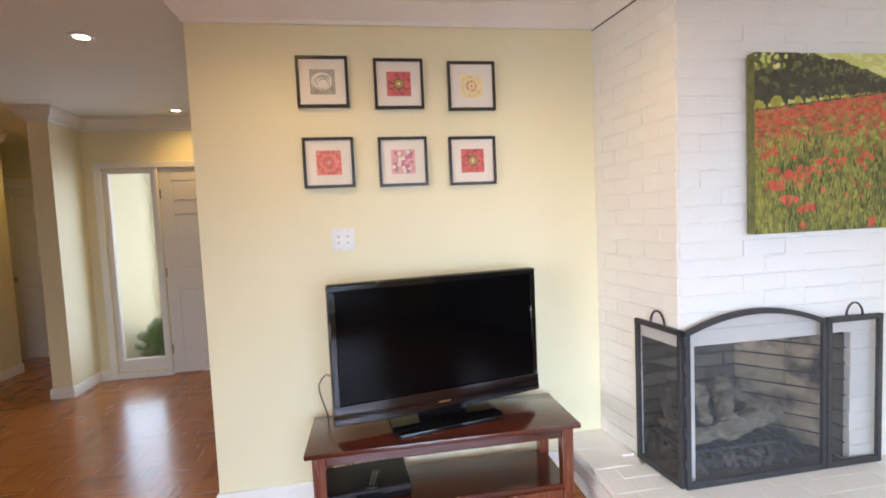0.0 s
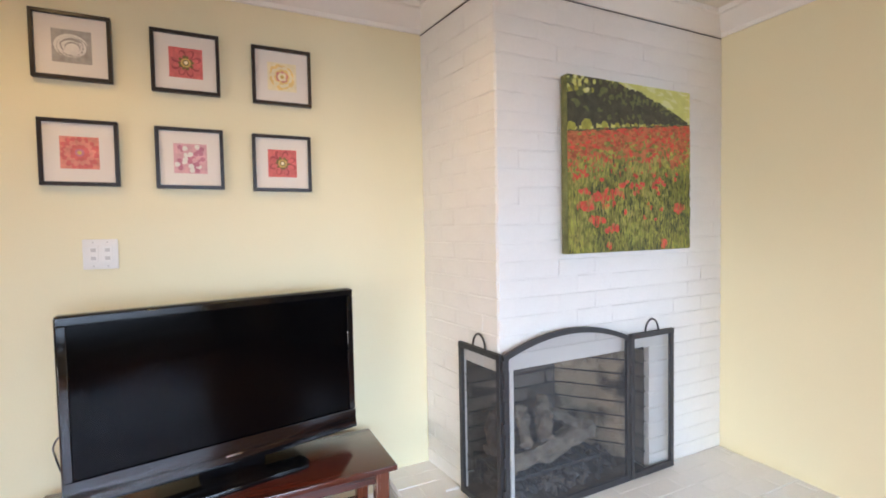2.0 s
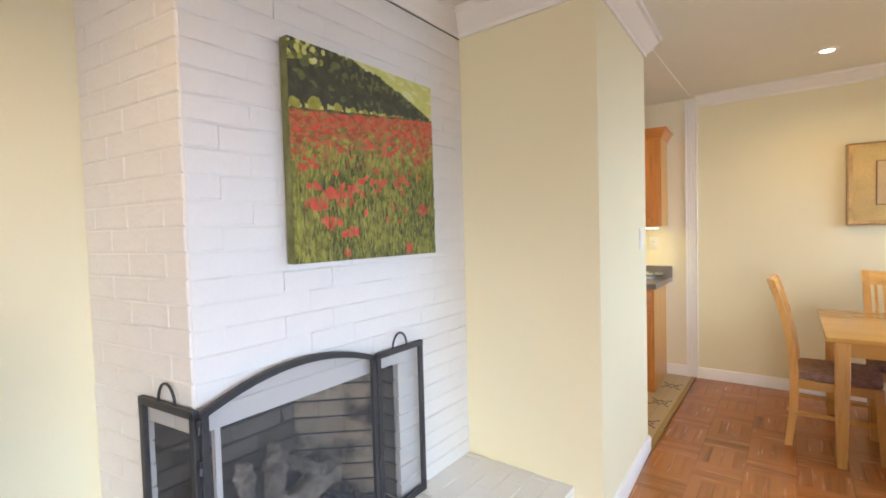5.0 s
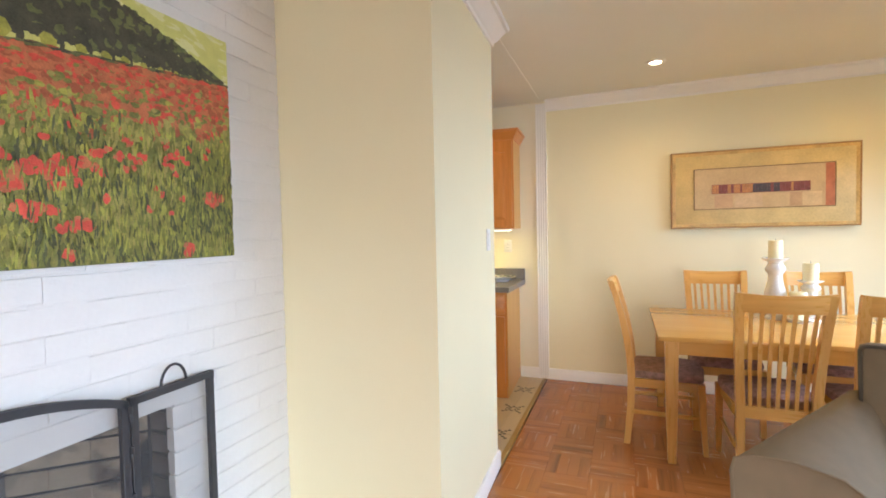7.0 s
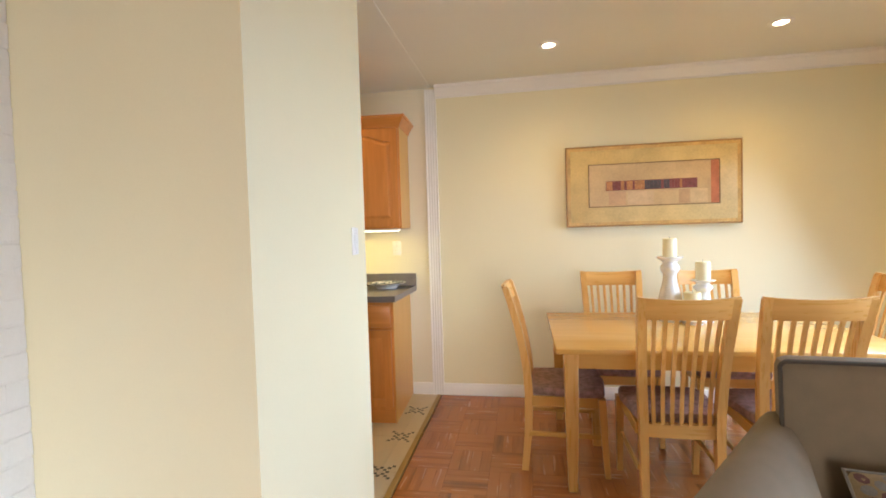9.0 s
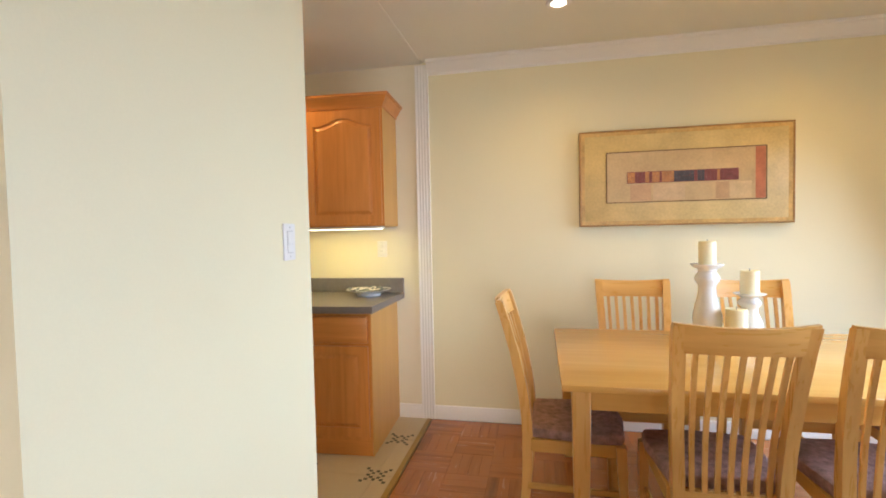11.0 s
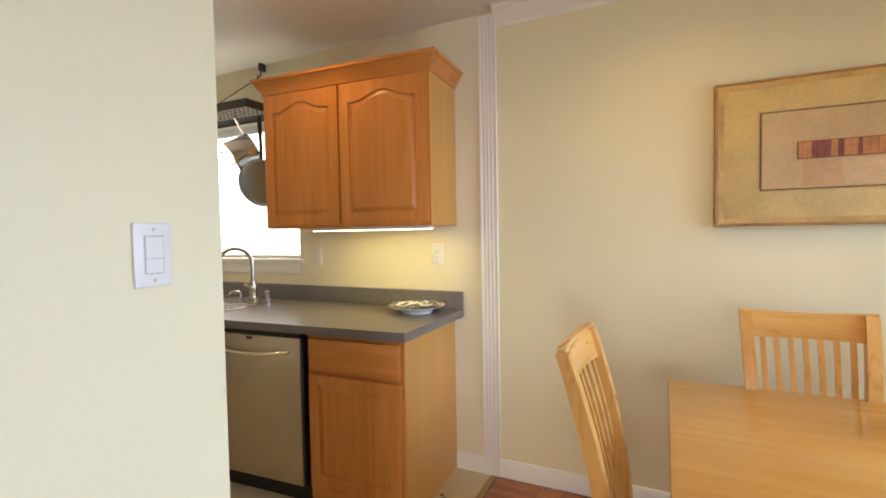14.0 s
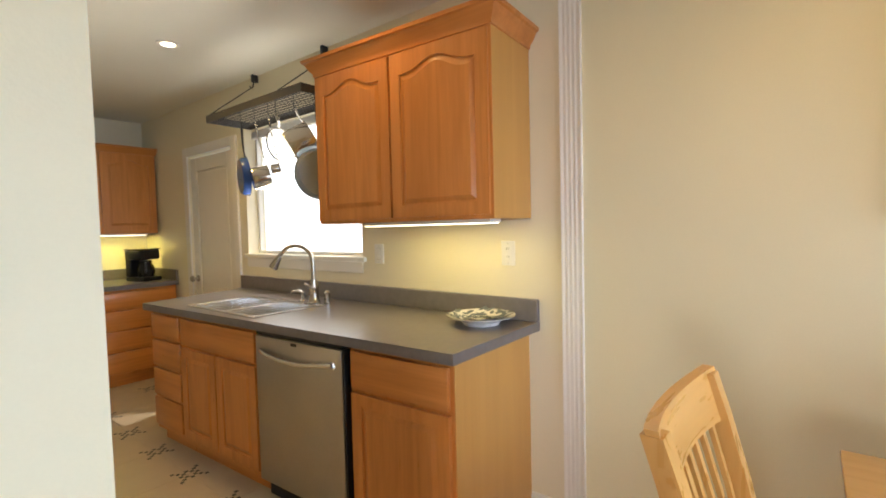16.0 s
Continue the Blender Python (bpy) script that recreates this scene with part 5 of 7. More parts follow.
# abstract framed art on the dining wall
def framed_art():
    y0, y1, z0, z1 = -0.666, 0.582, 1.357, 1.972
    a = thing("abstract_painting", "wide abstract painting of nested tan, olive and rust rectangles", "painting", m=pose(EAST - 0.002, (y0 + y1) / 2, (z0 + z1) / 2, 0, 0, -90))
    W, H = (y1 - y0) / 2, (z1 - z0) / 2
    olive = mat("gilt_olive", (0.61, 0.455, 0.195), 0.38, vary=0.22, scale=5, fine=70, bump=0.12)
    edge = mat("burnt_edge", (0.36, 0.19, 0.055), 0.4, vary=0.3, scale=9, fine=60, bump=0.1)
    tan = mat("tan_panel", (0.53, 0.37, 0.18), 0.42, vary=0.2, scale=6, fine=60, bump=0.12)
    rust = mat("rust_band", (0.46, 0.15, 0.06), 0.45, vary=0.3, scale=10, bump=0.12)
    line = mat("scored_line", (0.17, 0.10, 0.035), 0.6, vary=0.3, bump=0.1)
    dark = mat("relief_dark", (0.07, 0.055, 0.06), 0.45, vary=0.35, scale=30, bump=0.3)
    wine = mat("relief_wine", (0.21, 0.055, 0.045), 0.45, vary=0.35, scale=30, bump=0.3)
    gold = mat("relief_gold", (0.47, 0.20, 0.065), 0.4, vary=0.3, scale=30, bump=0.3)
    part("panel", box(-W, W, -0.045, 0, -H, H, 0.004, seg=2), olive, a, "mottled gilt olive board")
    bm = bmesh.new()
    e = 0.012
    for x0, x1, lo, hi in ((-W, W, H - e, H), (-W, W, -H, -H + e), (-W, -W + e, -H + e, H - e), (W - e, W, -H + e, H - e)):
        bx(bm, x0 - 0.001 if x0 == -W else x0, x1 + 0.001 if x1 == W else x1, -0.0475, -0.002, lo, hi, 0.003)
    part("edge_frame", bm, edge, a, "burnt brown edge")
    toast = mat("toasted_border", (0.55, 0.35, 0.115), 0.4, vary=0.35, scale=7, fine=50, bump=0.1)
    bm = bmesh.new()
    g = 0.034
    for x0, x1, lo, hi in ((-W + e, W - e, H - g, H - e), (-W + e, W - e, -H + e, -H + g), (-W + e, -W + g, -H + g, H - g), (W - g, W - e, -H + g, H - g)):
        bx(bm, x0, x1, -0.0462, -0.044, lo, hi, 0.0008)
    part("toasted_border", bm, toast, a, "toasted brown inner border")
    part("inner_panel", box(-W * 0.725, W * 0.745, -0.0490, -0.044, -H * 0.50, H * 0.525), tan, a, "tan inner rectangle")
    bm = bmesh.new()
    for x0, x1, lo, hi in ((-W * 0.735, W * 0.755, H * 0.525, H * 0.545), (-W * 0.735, W * 0.755, -H * 0.52, -H * 0.50), (-W * 0.737, -W * 0.725, -H * 0.5, H * 0.525), (W * 0.745, W * 0.757, -H * 0.5, H * 0.525)):
        bx(bm, x0, x1, -0.0500, -0.044, lo, hi)
    part("scored_border", bm, line, a)
    part("rust_band", box(W * 0.655, W * 0.743, -0.0497, -0.0485, -H * 0.495, H * 0.52), rust, a)
    for x0, x1, col in ((-0.50, -0.30, (0.50, 0.31, 0.16)), (-0.28, 0.02, (0.57, 0.40, 0.22)), (0.30, 0.42, (0.49, 0.31, 0.15)), (0.43, 0.62, (0.60, 0.43, 0.22))):
        part("wash_patch", box(W * x0, W * x1, -0.0494, -0.0488, -H * 0.48, -H * 0.15), mat("wash", col, 0.45, vary=0.2, scale=9, bump=0.1), a)
    part("centre_bed", box(-W * 0.53, W * 0.505, -0.0520, -0.0490, -H * 0.12, H * 0.115), wine, a)
    R = random.Random(4)
    x = -W * 0.525
    while x < W * 0.49:
        wd = R.uniform(0.012, 0.030)
        t = (x + W * 0.525) / (W * 1.03)
        col = (gold if R.random() < 0.55 else wine) if t < 0.40 else (dark if R.random() < 0.8 else wine) if t < 0.68 else (wine if R.random() < 0.8 else gold)
        n = R.choice((1, 2, 3))
        for k in range(n):
            lo = -H * 0.11 + H * 0.215 * k / n
            part("relief_block", box(x, min(x + wd - 0.0012, W * 0.50), -0.0555 + R.uniform(0, 0.0025), -0.051, lo + 0.0006, lo + H * 0.215 / n - 0.0006), col, a)
        x += wd


def wall_plate(name, label, m, w, h, rockers, category):
    p = thing(name, label, category, m=m)
    part("plate", box(-w / 2, w / 2, -0.007, 0, -h / 2, h / 2, 0.003, seg=2), M_PLATE, p)
    n = len(rockers)
    for i, kind in enumerate(rockers):
        cx = (i - (n - 1) / 2) * 0.046
        if kind == "rocker":
            part("surround", box(cx - 0.0185, cx + 0.0185, -0.0080, -0.0065, -0.0355, 0.0355), mat_grey, p)
            part("rocker", box(cx - 0.0165, cx + 0.0165, -0.0105, -0.0081, -0.006, 0.033, 0.001), M_PLATE, p)
            part("rocker", box(cx - 0.0165, cx + 0.0165, -0.0095, -0.0081, -0.033, -0.007, 0.001), M_PLATE, p)
        elif kind == "jack":
            part("insert", box(cx - 0.0165, cx + 0.0165, -0.0085, -0.006, -0.033, 0.033, 0.001), M_PLATE, p)
            for zz in (-0.016, 0.016):
                part("socket", box(cx - 0.008, cx + 0.008, -0.0092, -0.008, zz - 0.007, zz + 0.007), mat_grey, p)
        else:
            for zz in (-0.019, 0.019):
                part("socket", box(cx - 0.015, cx + 0.015, -0.009, -0.006, zz - 0.014, zz + 0.014, 0.003), M_PLATE, p)
                for sx in (-0.006, 0.006):
                    part("slot", box(cx + sx - 0.001, cx + sx + 0.001, -0.0094, -0.0088, zz - 0.002, zz + 0.007), M_BLACK, p)
        for zz in (-h / 2 + 0.012, h / 2 - 0.012):
            bm = lathe(bmesh.new(), [(0, 0), (0.003, 0), (0.003, 0.0015), (0, 0.0015)], 10)
            bmesh.ops.transform(bm, matrix=Matrix.Translation((cx, -0.0068, zz)) @ Matrix.Rotation(radians(90), 4, "X"), verts=bm.verts)
            part("screw", bm, mat_grey, p)
    return p


mat_grey = mat("plate_grey", (0.55, 0.54, 0.52), 0.4, vary=0.03, bump=0)


# ---------- dining room ----------
def dining_chair():
    """Built round its seat's middle, facing +y."""
    c = thing("dining_chair", "beech dining chair with slatted back and brown patterned seat", "chair", "chairs round the table")
    HW = 0.205
    X, Y, Z = (1, 0, 0), (0, 1, 0), (0, 0, 1)
    back = [(0.0, -0.215), (0.24, -0.190), (0.46, -0.185), (0.62, -0.200), (0.80, -0.235), (0.95, -0.275), (1.035, -0.302)]

    def by(z):
        for (z0, y0), (z1, y1) in zip(back, back[1:]):
            if z <= z1:
                return y0 + (y1 - y0) * (z - z0) / (z1 - z0)
        return back[-1][1]

    def half(z):
        return HW - 0.041 + 0.026 * max(0.0, z - 0.46) / 0.58
    for s in (-1, 1):
        bm = bmesh.new()
        st = []
        for k in range(15):
            z = 1.030 * k / 14
            wd = 0.016 + 0.004 * min(1, z / 0.4)
            st.append(((s * half(z), by(z), z), wd, 0.017 + 0.006 * (1 - abs(z - 0.45) / 0.6), X, Y))
        bar(bm, st)
        bmesh.ops.bevel(bm, geom=[e for e in bm.edges if len(e.link_faces) == 2 and e.calc_face_angle() > 0.8], offset=0.004, segments=2, affect="EDGES")
        part("back_post", bm, M_BEECH, c)
        bm = bmesh.new()
        fx = s * (HW - 0.01)
        bar(bm, [((fx, 0.225, 0.0), 0.014, 0.014, X, Y), ((fx, 0.214, 0.16), 0.016, 0.016, X, Y), ((fx, 0.205, 0.34), 0.019, 0.019, X, Y), ((fx, 0.200, 0.43), 0.020, 0.020, X, Y)])
        bmesh.ops.bevel(bm, geom=[e for e in bm.edges if len(e.link_faces) == 2 and e.calc_face_angle() > 0.8], offset=0.003, segments=1, affect="EDGES")
        part("front_leg", bm, M_BEECH, c)
        part("side_rail", box(s * (HW - 0.02) - 0.010, s * (HW - 0.02) + 0.010, -0.17, 0.185, 0.375, 0.430, 0.002), M_BEECH_Y, c)
        part("stretcher", box(s * (HW - 0.02) - 0.008, s * (HW - 0.02) + 0.008, -0.185, 0.205, 0.205, 0.230, 0.003), M_BEECH_Y, c)
    part("front_rail", box(-HW + 0.03, HW - 0.03, 0.190, 0.210, 0.375, 0.430, 0.002), M_BEECH_X, c)

    def curved(z0, z1, th, ext, name, sag=0.028):
        bm = bmesh.new()
        st = []
        for k in range(17):
            t = 2 * k / 16 - 1
            x = t * (half(z1) + ext)
            bow = -sag * (1 - t * t)
            zc = (z0 + z1) / 2
            crown = 0.012 * (t * t) if name == "top_rail" else 0
            u = Vector((0, by(z1) - by(z0), z1 - z0)).normalized()
            st.append(((x, by(zc) + bow, zc + crown * 0.5), (z1 - z0) / 2 + crown * 0.5, th, u, (0, 1, 0)))
        bar(bm, st)
        bmesh.ops.bevel(bm, geom=[e for e in bm.edges if len(e.link_faces) == 2 and e.calc_face_angle() > 0.8], offset=0.004, segments=2, affect="EDGES")
        part(name, bm, M_BEECH_X, c)
    curved(0.935, 1.030, 0.011, 0.018, "top_rail")
    curved(0.372, 0.434, 0.010, -0.012, "lower_rail", 0.006)
    n = 7
    for k in range(n):
        t = (k + 1) / (n + 1) * 2 - 1
        st = []
        for j in range(9):
            z = 0.425 + 0.53 * j / 8
            sag = 0.006 + 0.022 * (z - 0.425) / 0.53
            st.append(((t * (half(z) - 0.005), by(z) - sag * (1 - t * t), z), 0.0085, 0.005, X, Y))
        bm = bar(bmesh.new(), st)
        part("slat", bm, M_BEECH, c)
    bm = prism(bmesh.new(), [(-0.185, -0.175), (0.185, -0.175), (0.215, 0.10), (0.200, 0.215), (0.0, 0.235), (-0.200, 0.215), (-0.215, 0.10)], 0.430, 0.480, 0.018)
    for v in bm.verts:
        if v.co.z > 0.46:
            v.co.z += 0.014 * max(0, 1 - (v.co.x / 0.2) ** 2) * max(0, 1 - (v.co.y / 0.22) ** 2)
    part("seat_cushion", bm, M_CUSHION, c, "brown patterned upholstered seat")
    return c


def dining_table():
    t = thing("dining_table", "rectangular honey-coloured beech dining table", "table")
    x0, x1, y0, y1, z = 4.802, 5.862, -0.86, 0.768, 0.750
    part("tabletop", box(x0, x1, y0, y1, z - 0.028, z, 0.006, seg=2), M_BEECH_Y, t)
    X, Y = (1, 0, 0), (0, 1, 0)
    for lx, sx in ((x0 + 0.065, 1), (x1 - 0.065, -1)):
        for ly, sy in ((y1 - 0.075, -1), (y0 + 0.075, 1)):
            bm = bmesh.new()
            bar(bm, [((lx, ly, 0), 0.022, 0.022, X, Y), ((lx, ly, 0.30), 0.030, 0.030, X, Y), ((lx, ly, z - 0.028), 0.036, 0.036, X, Y)])
            bmesh.ops.bevel(bm, geom=list(bm.edges), offset=0.004, segments=1, affect="EDGES")
            part("leg", bm, M_BEECH, t)
    for lx in (x0 + 0.045, x1 - 0.067):
        part("apron", box(lx, lx + 0.022, y0 + 0.11, y1 - 0.11, z - 0.110, z - 0.028, 0.002), M_BEECH_Y, t)
    for ly in (y0 + 0.055, y1 - 0.077):
        part("apron", box(x0 + 0.10, x1 - 0.10, ly, ly + 0.022, z - 0.110, z - 0.028, 0.002), M_BEECH_X, t)


def candle_holder(x, y, h, name_label):
    c = thing("candle_holder", name_label, "candle holder", "white candle holders", pose(x, y, 0.750))
    k = h / 0.414
    prof = [(0, 0.001), (0.062, 0.0), (0.062, 0.010), (0.050, 0.018), (0.046, 0.030), (0.056, 0.06), (0.066, 0.105), (0.068, 0.14), (0.058, 0.19), (0.044, 0.24), (0.039, 0.285), (0.042, 0.300), (0.055, 0.318), (0.058, 0.335), (0.050, 0.352), (0.040, 0.365), (0.044, 0.378), (0.074, 0.396), (0.078, 0.404), (0.072, 0.406), (0.045, 0.402), (0, 0.402)]
    kr = 1.0 if k > 0.8 else 0.92
    part("body", lathe(bmesh.new(), [(r * kr, z * k) for r, z in prof], 32), M_CERAMIC, c, "glazed white ceramic baluster")
    return 0.750 + 0.402 * k


def candle(x, y, z, r, h):
    c = thing("candle", "thick ivory pillar candle with a dark wick", "candle", "pillar candles", pose(x, y, z))
    part("wax", lathe(bmesh.new(), [(0, 0), (r, 0), (r, h - 0.004), (r - 0.004, h), (r - 0.008, h - 0.004), (0, h - 0.007)], 28), M_WAX, c)
    part("wick", tube(bmesh.new(), [(0, 0, h - 0.008), (0.001, 0, h + 0.004), (0.003, 0, h + 0.010)], 0.0012, 6), M_IRON, c)


def sofa():
    s = thing("sofa", "taupe upholstered sofa with piped back and rolled arms", "sofa")
    y1, y0 = 0.58, -1.25
    part("base", box(3.47, 4.05, y0 + 0.34, 0.28, 0.06, 0.40, 0.03, seg=3), M_TAUPE, s)
    bm = prism(bmesh.new(), [(3.960, 0.150), (3.960, y0 + 0.34), (4.070, y0 + 0.34), (4.066, 0.135)], 0.36, 0.925, 0.030)
    for v in bm.verts:
        v.co.x += 0.075 * (v.co.z - 0.36)
    part("backrest", bm, M_TAUPE, s)

    BACK_PROF = [(0.177, 0.06), (0.180, 0.45), (0.187, 0.68), (0.182, 0.722), (0.160, 0.742), (0.127, 0.746), (0.092, 0.725), (0.062, 0.66), (0.044, 0.54), (0.037, 0.06)]
    FRONT_PROF = [(0.585, 0.06), (0.592, 0.45), (0.602, 0.655), (0.594, 0.690), (0.555, 0.706), (0.460, 0.706), (0.345, 0.678), (0.250, 0.605), (0.190, 0.48), (0.175, 0.06)]

    def arm(flip, name):
        """A flared arm: tall and slim at the back, broad at the front, falling away inwards."""
        def at(t, p, q):
            y, z = q[0] + (p[0] - q[0]) * t, q[1] + (p[1] - q[1]) * t
            return (4.07 - 0.65 * t, y if not flip else y0 + 0.58 - y, z)
        bm = bmesh.new()
        rings = [[bm.verts.new(at(t, p, q)) for p, q in zip(FRONT_PROF, BACK_PROF)] for t in [k / 8 for k in range(9)]]
        n = len(FRONT_PROF)
        for ra, rb in zip(rings, rings[1:]):
            for k in range(n):
                bm.faces.new((ra[k], ra[(k + 1) % n], rb[(k + 1) % n], rb[k]))
        bm.faces.new(rings[0])
        bm.faces.new(rings[-1][::-1])
        arm_ob = part(name, bm, M_TAUPE, s)
        pts = [at(1.004, p, q) for p, q in zip(FRONT_PROF, BACK_PROF)]
        part("piping", tube(bmesh.new(), pts, 0.005, 8), M_TAUPE, arm_ob, "taupe corded piping")
    arm(False, "arm")
    arm(True, "arm")
    yb0, yb1 = y0 + 0.36, 0.152
    pts = []
    for k in range(9):
        z = 0.45 + 0.449 * k / 8
        pts.append((3.958 + 0.075 * (z - 0.36), yb1, z))
    for k in range(6):
        a = math.pi / 2 * k / 5
        pts.append((4.002, yb1 - 0.024 * (1 - math.cos(a)), 0.903 + 0.022 * math.sin(a)))
    pts += [(4.002, yb1 - 0.5, 0.925), (4.002, yb0 + 0.03, 0.925)]
    part("piping", tube(bmesh.new(), pts, 0.0065, 8), M_PIPING, s, "pale corded piping along the back")
    for k in range(2):
        a = y0 + 0.42 + k * 0.49
        part("seat_cushion", box(3.45, 3.96, a, a + 0.48, 0.40, 0.535, 0.035, seg=3), M_TAUPE, s)
    for fx in (3.56, 4.00):
        for fy in (y0 + 0.42, 0.18):
            part("foot", lathe(bmesh.new(), [(0, 0), (0.020, 0), (0.027, 0.06), (0, 0.06)], 16, fx, fy, 0), M_CHERRY_Z, s)
    s.matrix_world = pose(3.96, 0.155, 0, 0, 0, -5) @ pose(-3.96, -0.15, 0)


def throw_pillow():
    p = thing("throw_pillow", "patterned throw pillow in tan, grey and plum on the sofa", "pillow", m=pose(3.825, -0.130, 0.497, 62, 0, -89))
    m1 = mat("pillow_tan", (0.33, 0.24, 0.125), 0.85, vary=0.2, scale=25, fine=300, bump=0.4)
    m2 = mat("pillow_plum", (0.17, 0.085, 0.075), 0.85, vary=0.25, scale=25, fine=300, bump=0.4)
    m3 = mat("pillow_grey", (0.25, 0.235, 0.20), 0.85, vary=0.2, scale=25, fine=300, bump=0.4)
    bm = bmesh.new()
    n = 16
    S = 0.170
    grid = {}
    for side in (1, -1):
        for i in range(n + 1):
            for j in range(n + 1):
                u, v = 2 * i / n - 1, 2 * j / n - 1
                puff = 0.075 * ((1 - u ** 4) * (1 - v ** 4)) ** 0.5
                cx = u * S * (1 - 0.07 * (1 - v * v) * abs(u))
                cy = v * S * (1 - 0.07 * (1 - u * u) * abs(v))
                grid[side, i, j] = bm.verts.new((cx, cy, side * puff))
        for i in range(n):
            for j in range(n):
                f = bm.faces.new((grid[side, i, j], grid[side, i + 1, j], grid[side, i + 1, j + 1], grid[side, i, j + 1]))
                f.material_index = 0
    bmesh.ops.remove_doubles(bm, verts=bm.verts, dist=1e-5)
    part("cover", bm, [m1, m2, m3], p)

    def skin(u, v):
        return (u * S * (1 - 0.07 * (1 - v * v) * abs(u)), v * S * (1 - 0.07 * (1 - u * u) * abs(v)), 0.075 * ((1 - u ** 4) * (1 - v ** 4)) ** 0.5 + 0.0015)
    bm = bmesh.new()
    for i in range(11):
        for j in range(11):
            cu, cv = -0.88 + 0.176 * i, -0.88 + 0.176 * j + (0.088 if i % 2 else 0)
            if cv < 0.92:
                f = bm.faces.new([bm.verts.new(skin(cu + 0.082 * math.cos(a), min(0.97, cv + 0.082 * math.sin(a)))) for a in [2 * math.pi * k / 8 for k in range(8)]])
                f.material_index = (2 * i + j) % 5 % 3
    m4 = mat("pillow_olive", (0.36, 0.29, 0.10), 0.85, vary=0.2, scale=25, fine=300, bump=0.4)
    part("woven_dots", bm, [m2, m3, m4], p, "plum, grey and olive woven dots")
    pts = []
    for a, b in (((-1, -1), (1, -1)), ((1, -1), (1, 1)), ((1, 1), (-1, 1)), ((-1, 1), (-1, -1))):
        for k in range(10):
            u, v = a[0] + (b[0] - a[0]) * k / 10, a[1] + (b[1] - a[1]) * k / 10
            pts.append((u * S * (1 - 0.07 * (1 - v * v) * abs(u)), v * S * (1 - 0.07 * (1 - u * u) * abs(v)), 0))
    pts.append(pts[0])
    part("piping", tube(bmesh.new(), pts, 0.005, 6), m3, p)


STAND_TOP = tv_stand()
television(STAND_TOP)
shelf_boxes()
for k, (cx, cz) in enumerate(((0.608, 2.130), (0.985, 2.120), (1.362, 2.109), (0.616, 1.733), (0.988, 1.729), (1.352, 1.725))):
    small_picture(k, cx, cz)
canvas_painting()
framed_art()
wall_plate("wall_plate", "white two-gang wall plate with jacks over the television", pose(0.664, TVW, 1.344), 0.115, 0.117, ("jack", "jack"), "wall plate")
ang = math.degrees(math.atan2(E_CORNER[1] - W_CORNER[1], E_CORNER[0] - W_CORNER[0]))
wall_plate("light_switch", "white rocker light switch on the wall corner", pose(4.345, W_CORNER[1] + (4.345 - W_CORNER[0]) * (E_CORNER[1] - W_CORNER[1]) / (E_CORNER[0] - W_CORNER[0]), 1.322, 0, 0, ang), 0.072, 0.117, ("rocker",), "light switch")

chair = dining_chair()
chair.matrix_world = pose(4.890, 0.222, 0, 0, 0, -90)
copy_thing(chair, pose(4.885, -0.285, 0, 0, 0, -91))
copy_thing(chair, pose(5.630, 0.310, 0, 0, 0, 90))
copy_thing(chair, pose(5.630, -0.305, 0, 0, 0, 89))
copy_thing(chair, pose(5.215, 0.715, 0, 0, 0, 178))
copy_thing(chair, pose(5.340, -0.830, 0, 0, 0, 2))
dining_table()
top1 = candle_holder(5.56, 0.015, 0.414, "tall white ceramic candle holder on the table")
candle(5.56, 0.015, top1, 0.040, 0.118)
top2 = candle_holder(5.54, -0.170, 0.265, "short white ceramic candle holder on the table")
candle(5.54, -0.170, top2, 0.042, 0.115)
dish = thing("candle_dish", "low white ceramic candle dish on the table", "candle dish", m=pose(5.47, -0.085, 0.750))
part("dish", lathe(bmesh.new(), [(0, 0.001), (0.055, 0.0), (0.060, 0.012), (0.082, 0.024), (0.078, 0.027), (0.055, 0.018), (0, 0.018)], 32), M_CERAMIC, dish)
candle(5.47, -0.085, 0.768, 0.047, 0.175)
sofa()
throw_pillow()


# ---------- kitchen ----------
RUN = pose(5.595, 1.838, 0, 0, 0, 3.0)      # base run: local y along the fronts, x towards the wall
UPP = pose(5.872, 1.826, 0, 0, 0, 2.86)


def outline(y0, y1, z0, z1, arch, n=14):
    """A door panel's outline: straight sides and, with arch, a cathedral top."""
    pts = [(y0, z0), (y1, z0)]
    for k in range(n + 1):
        t = k / n
        s = abs(2 * t - 1)
        rise = 0.0 if s > 0.82 else 0.5 * (1 + math.cos(math.pi * s / 0.82))
        pts.append((y1 + (y0 - y1) * t, z1 - arch * (1 - rise)))
    return pts


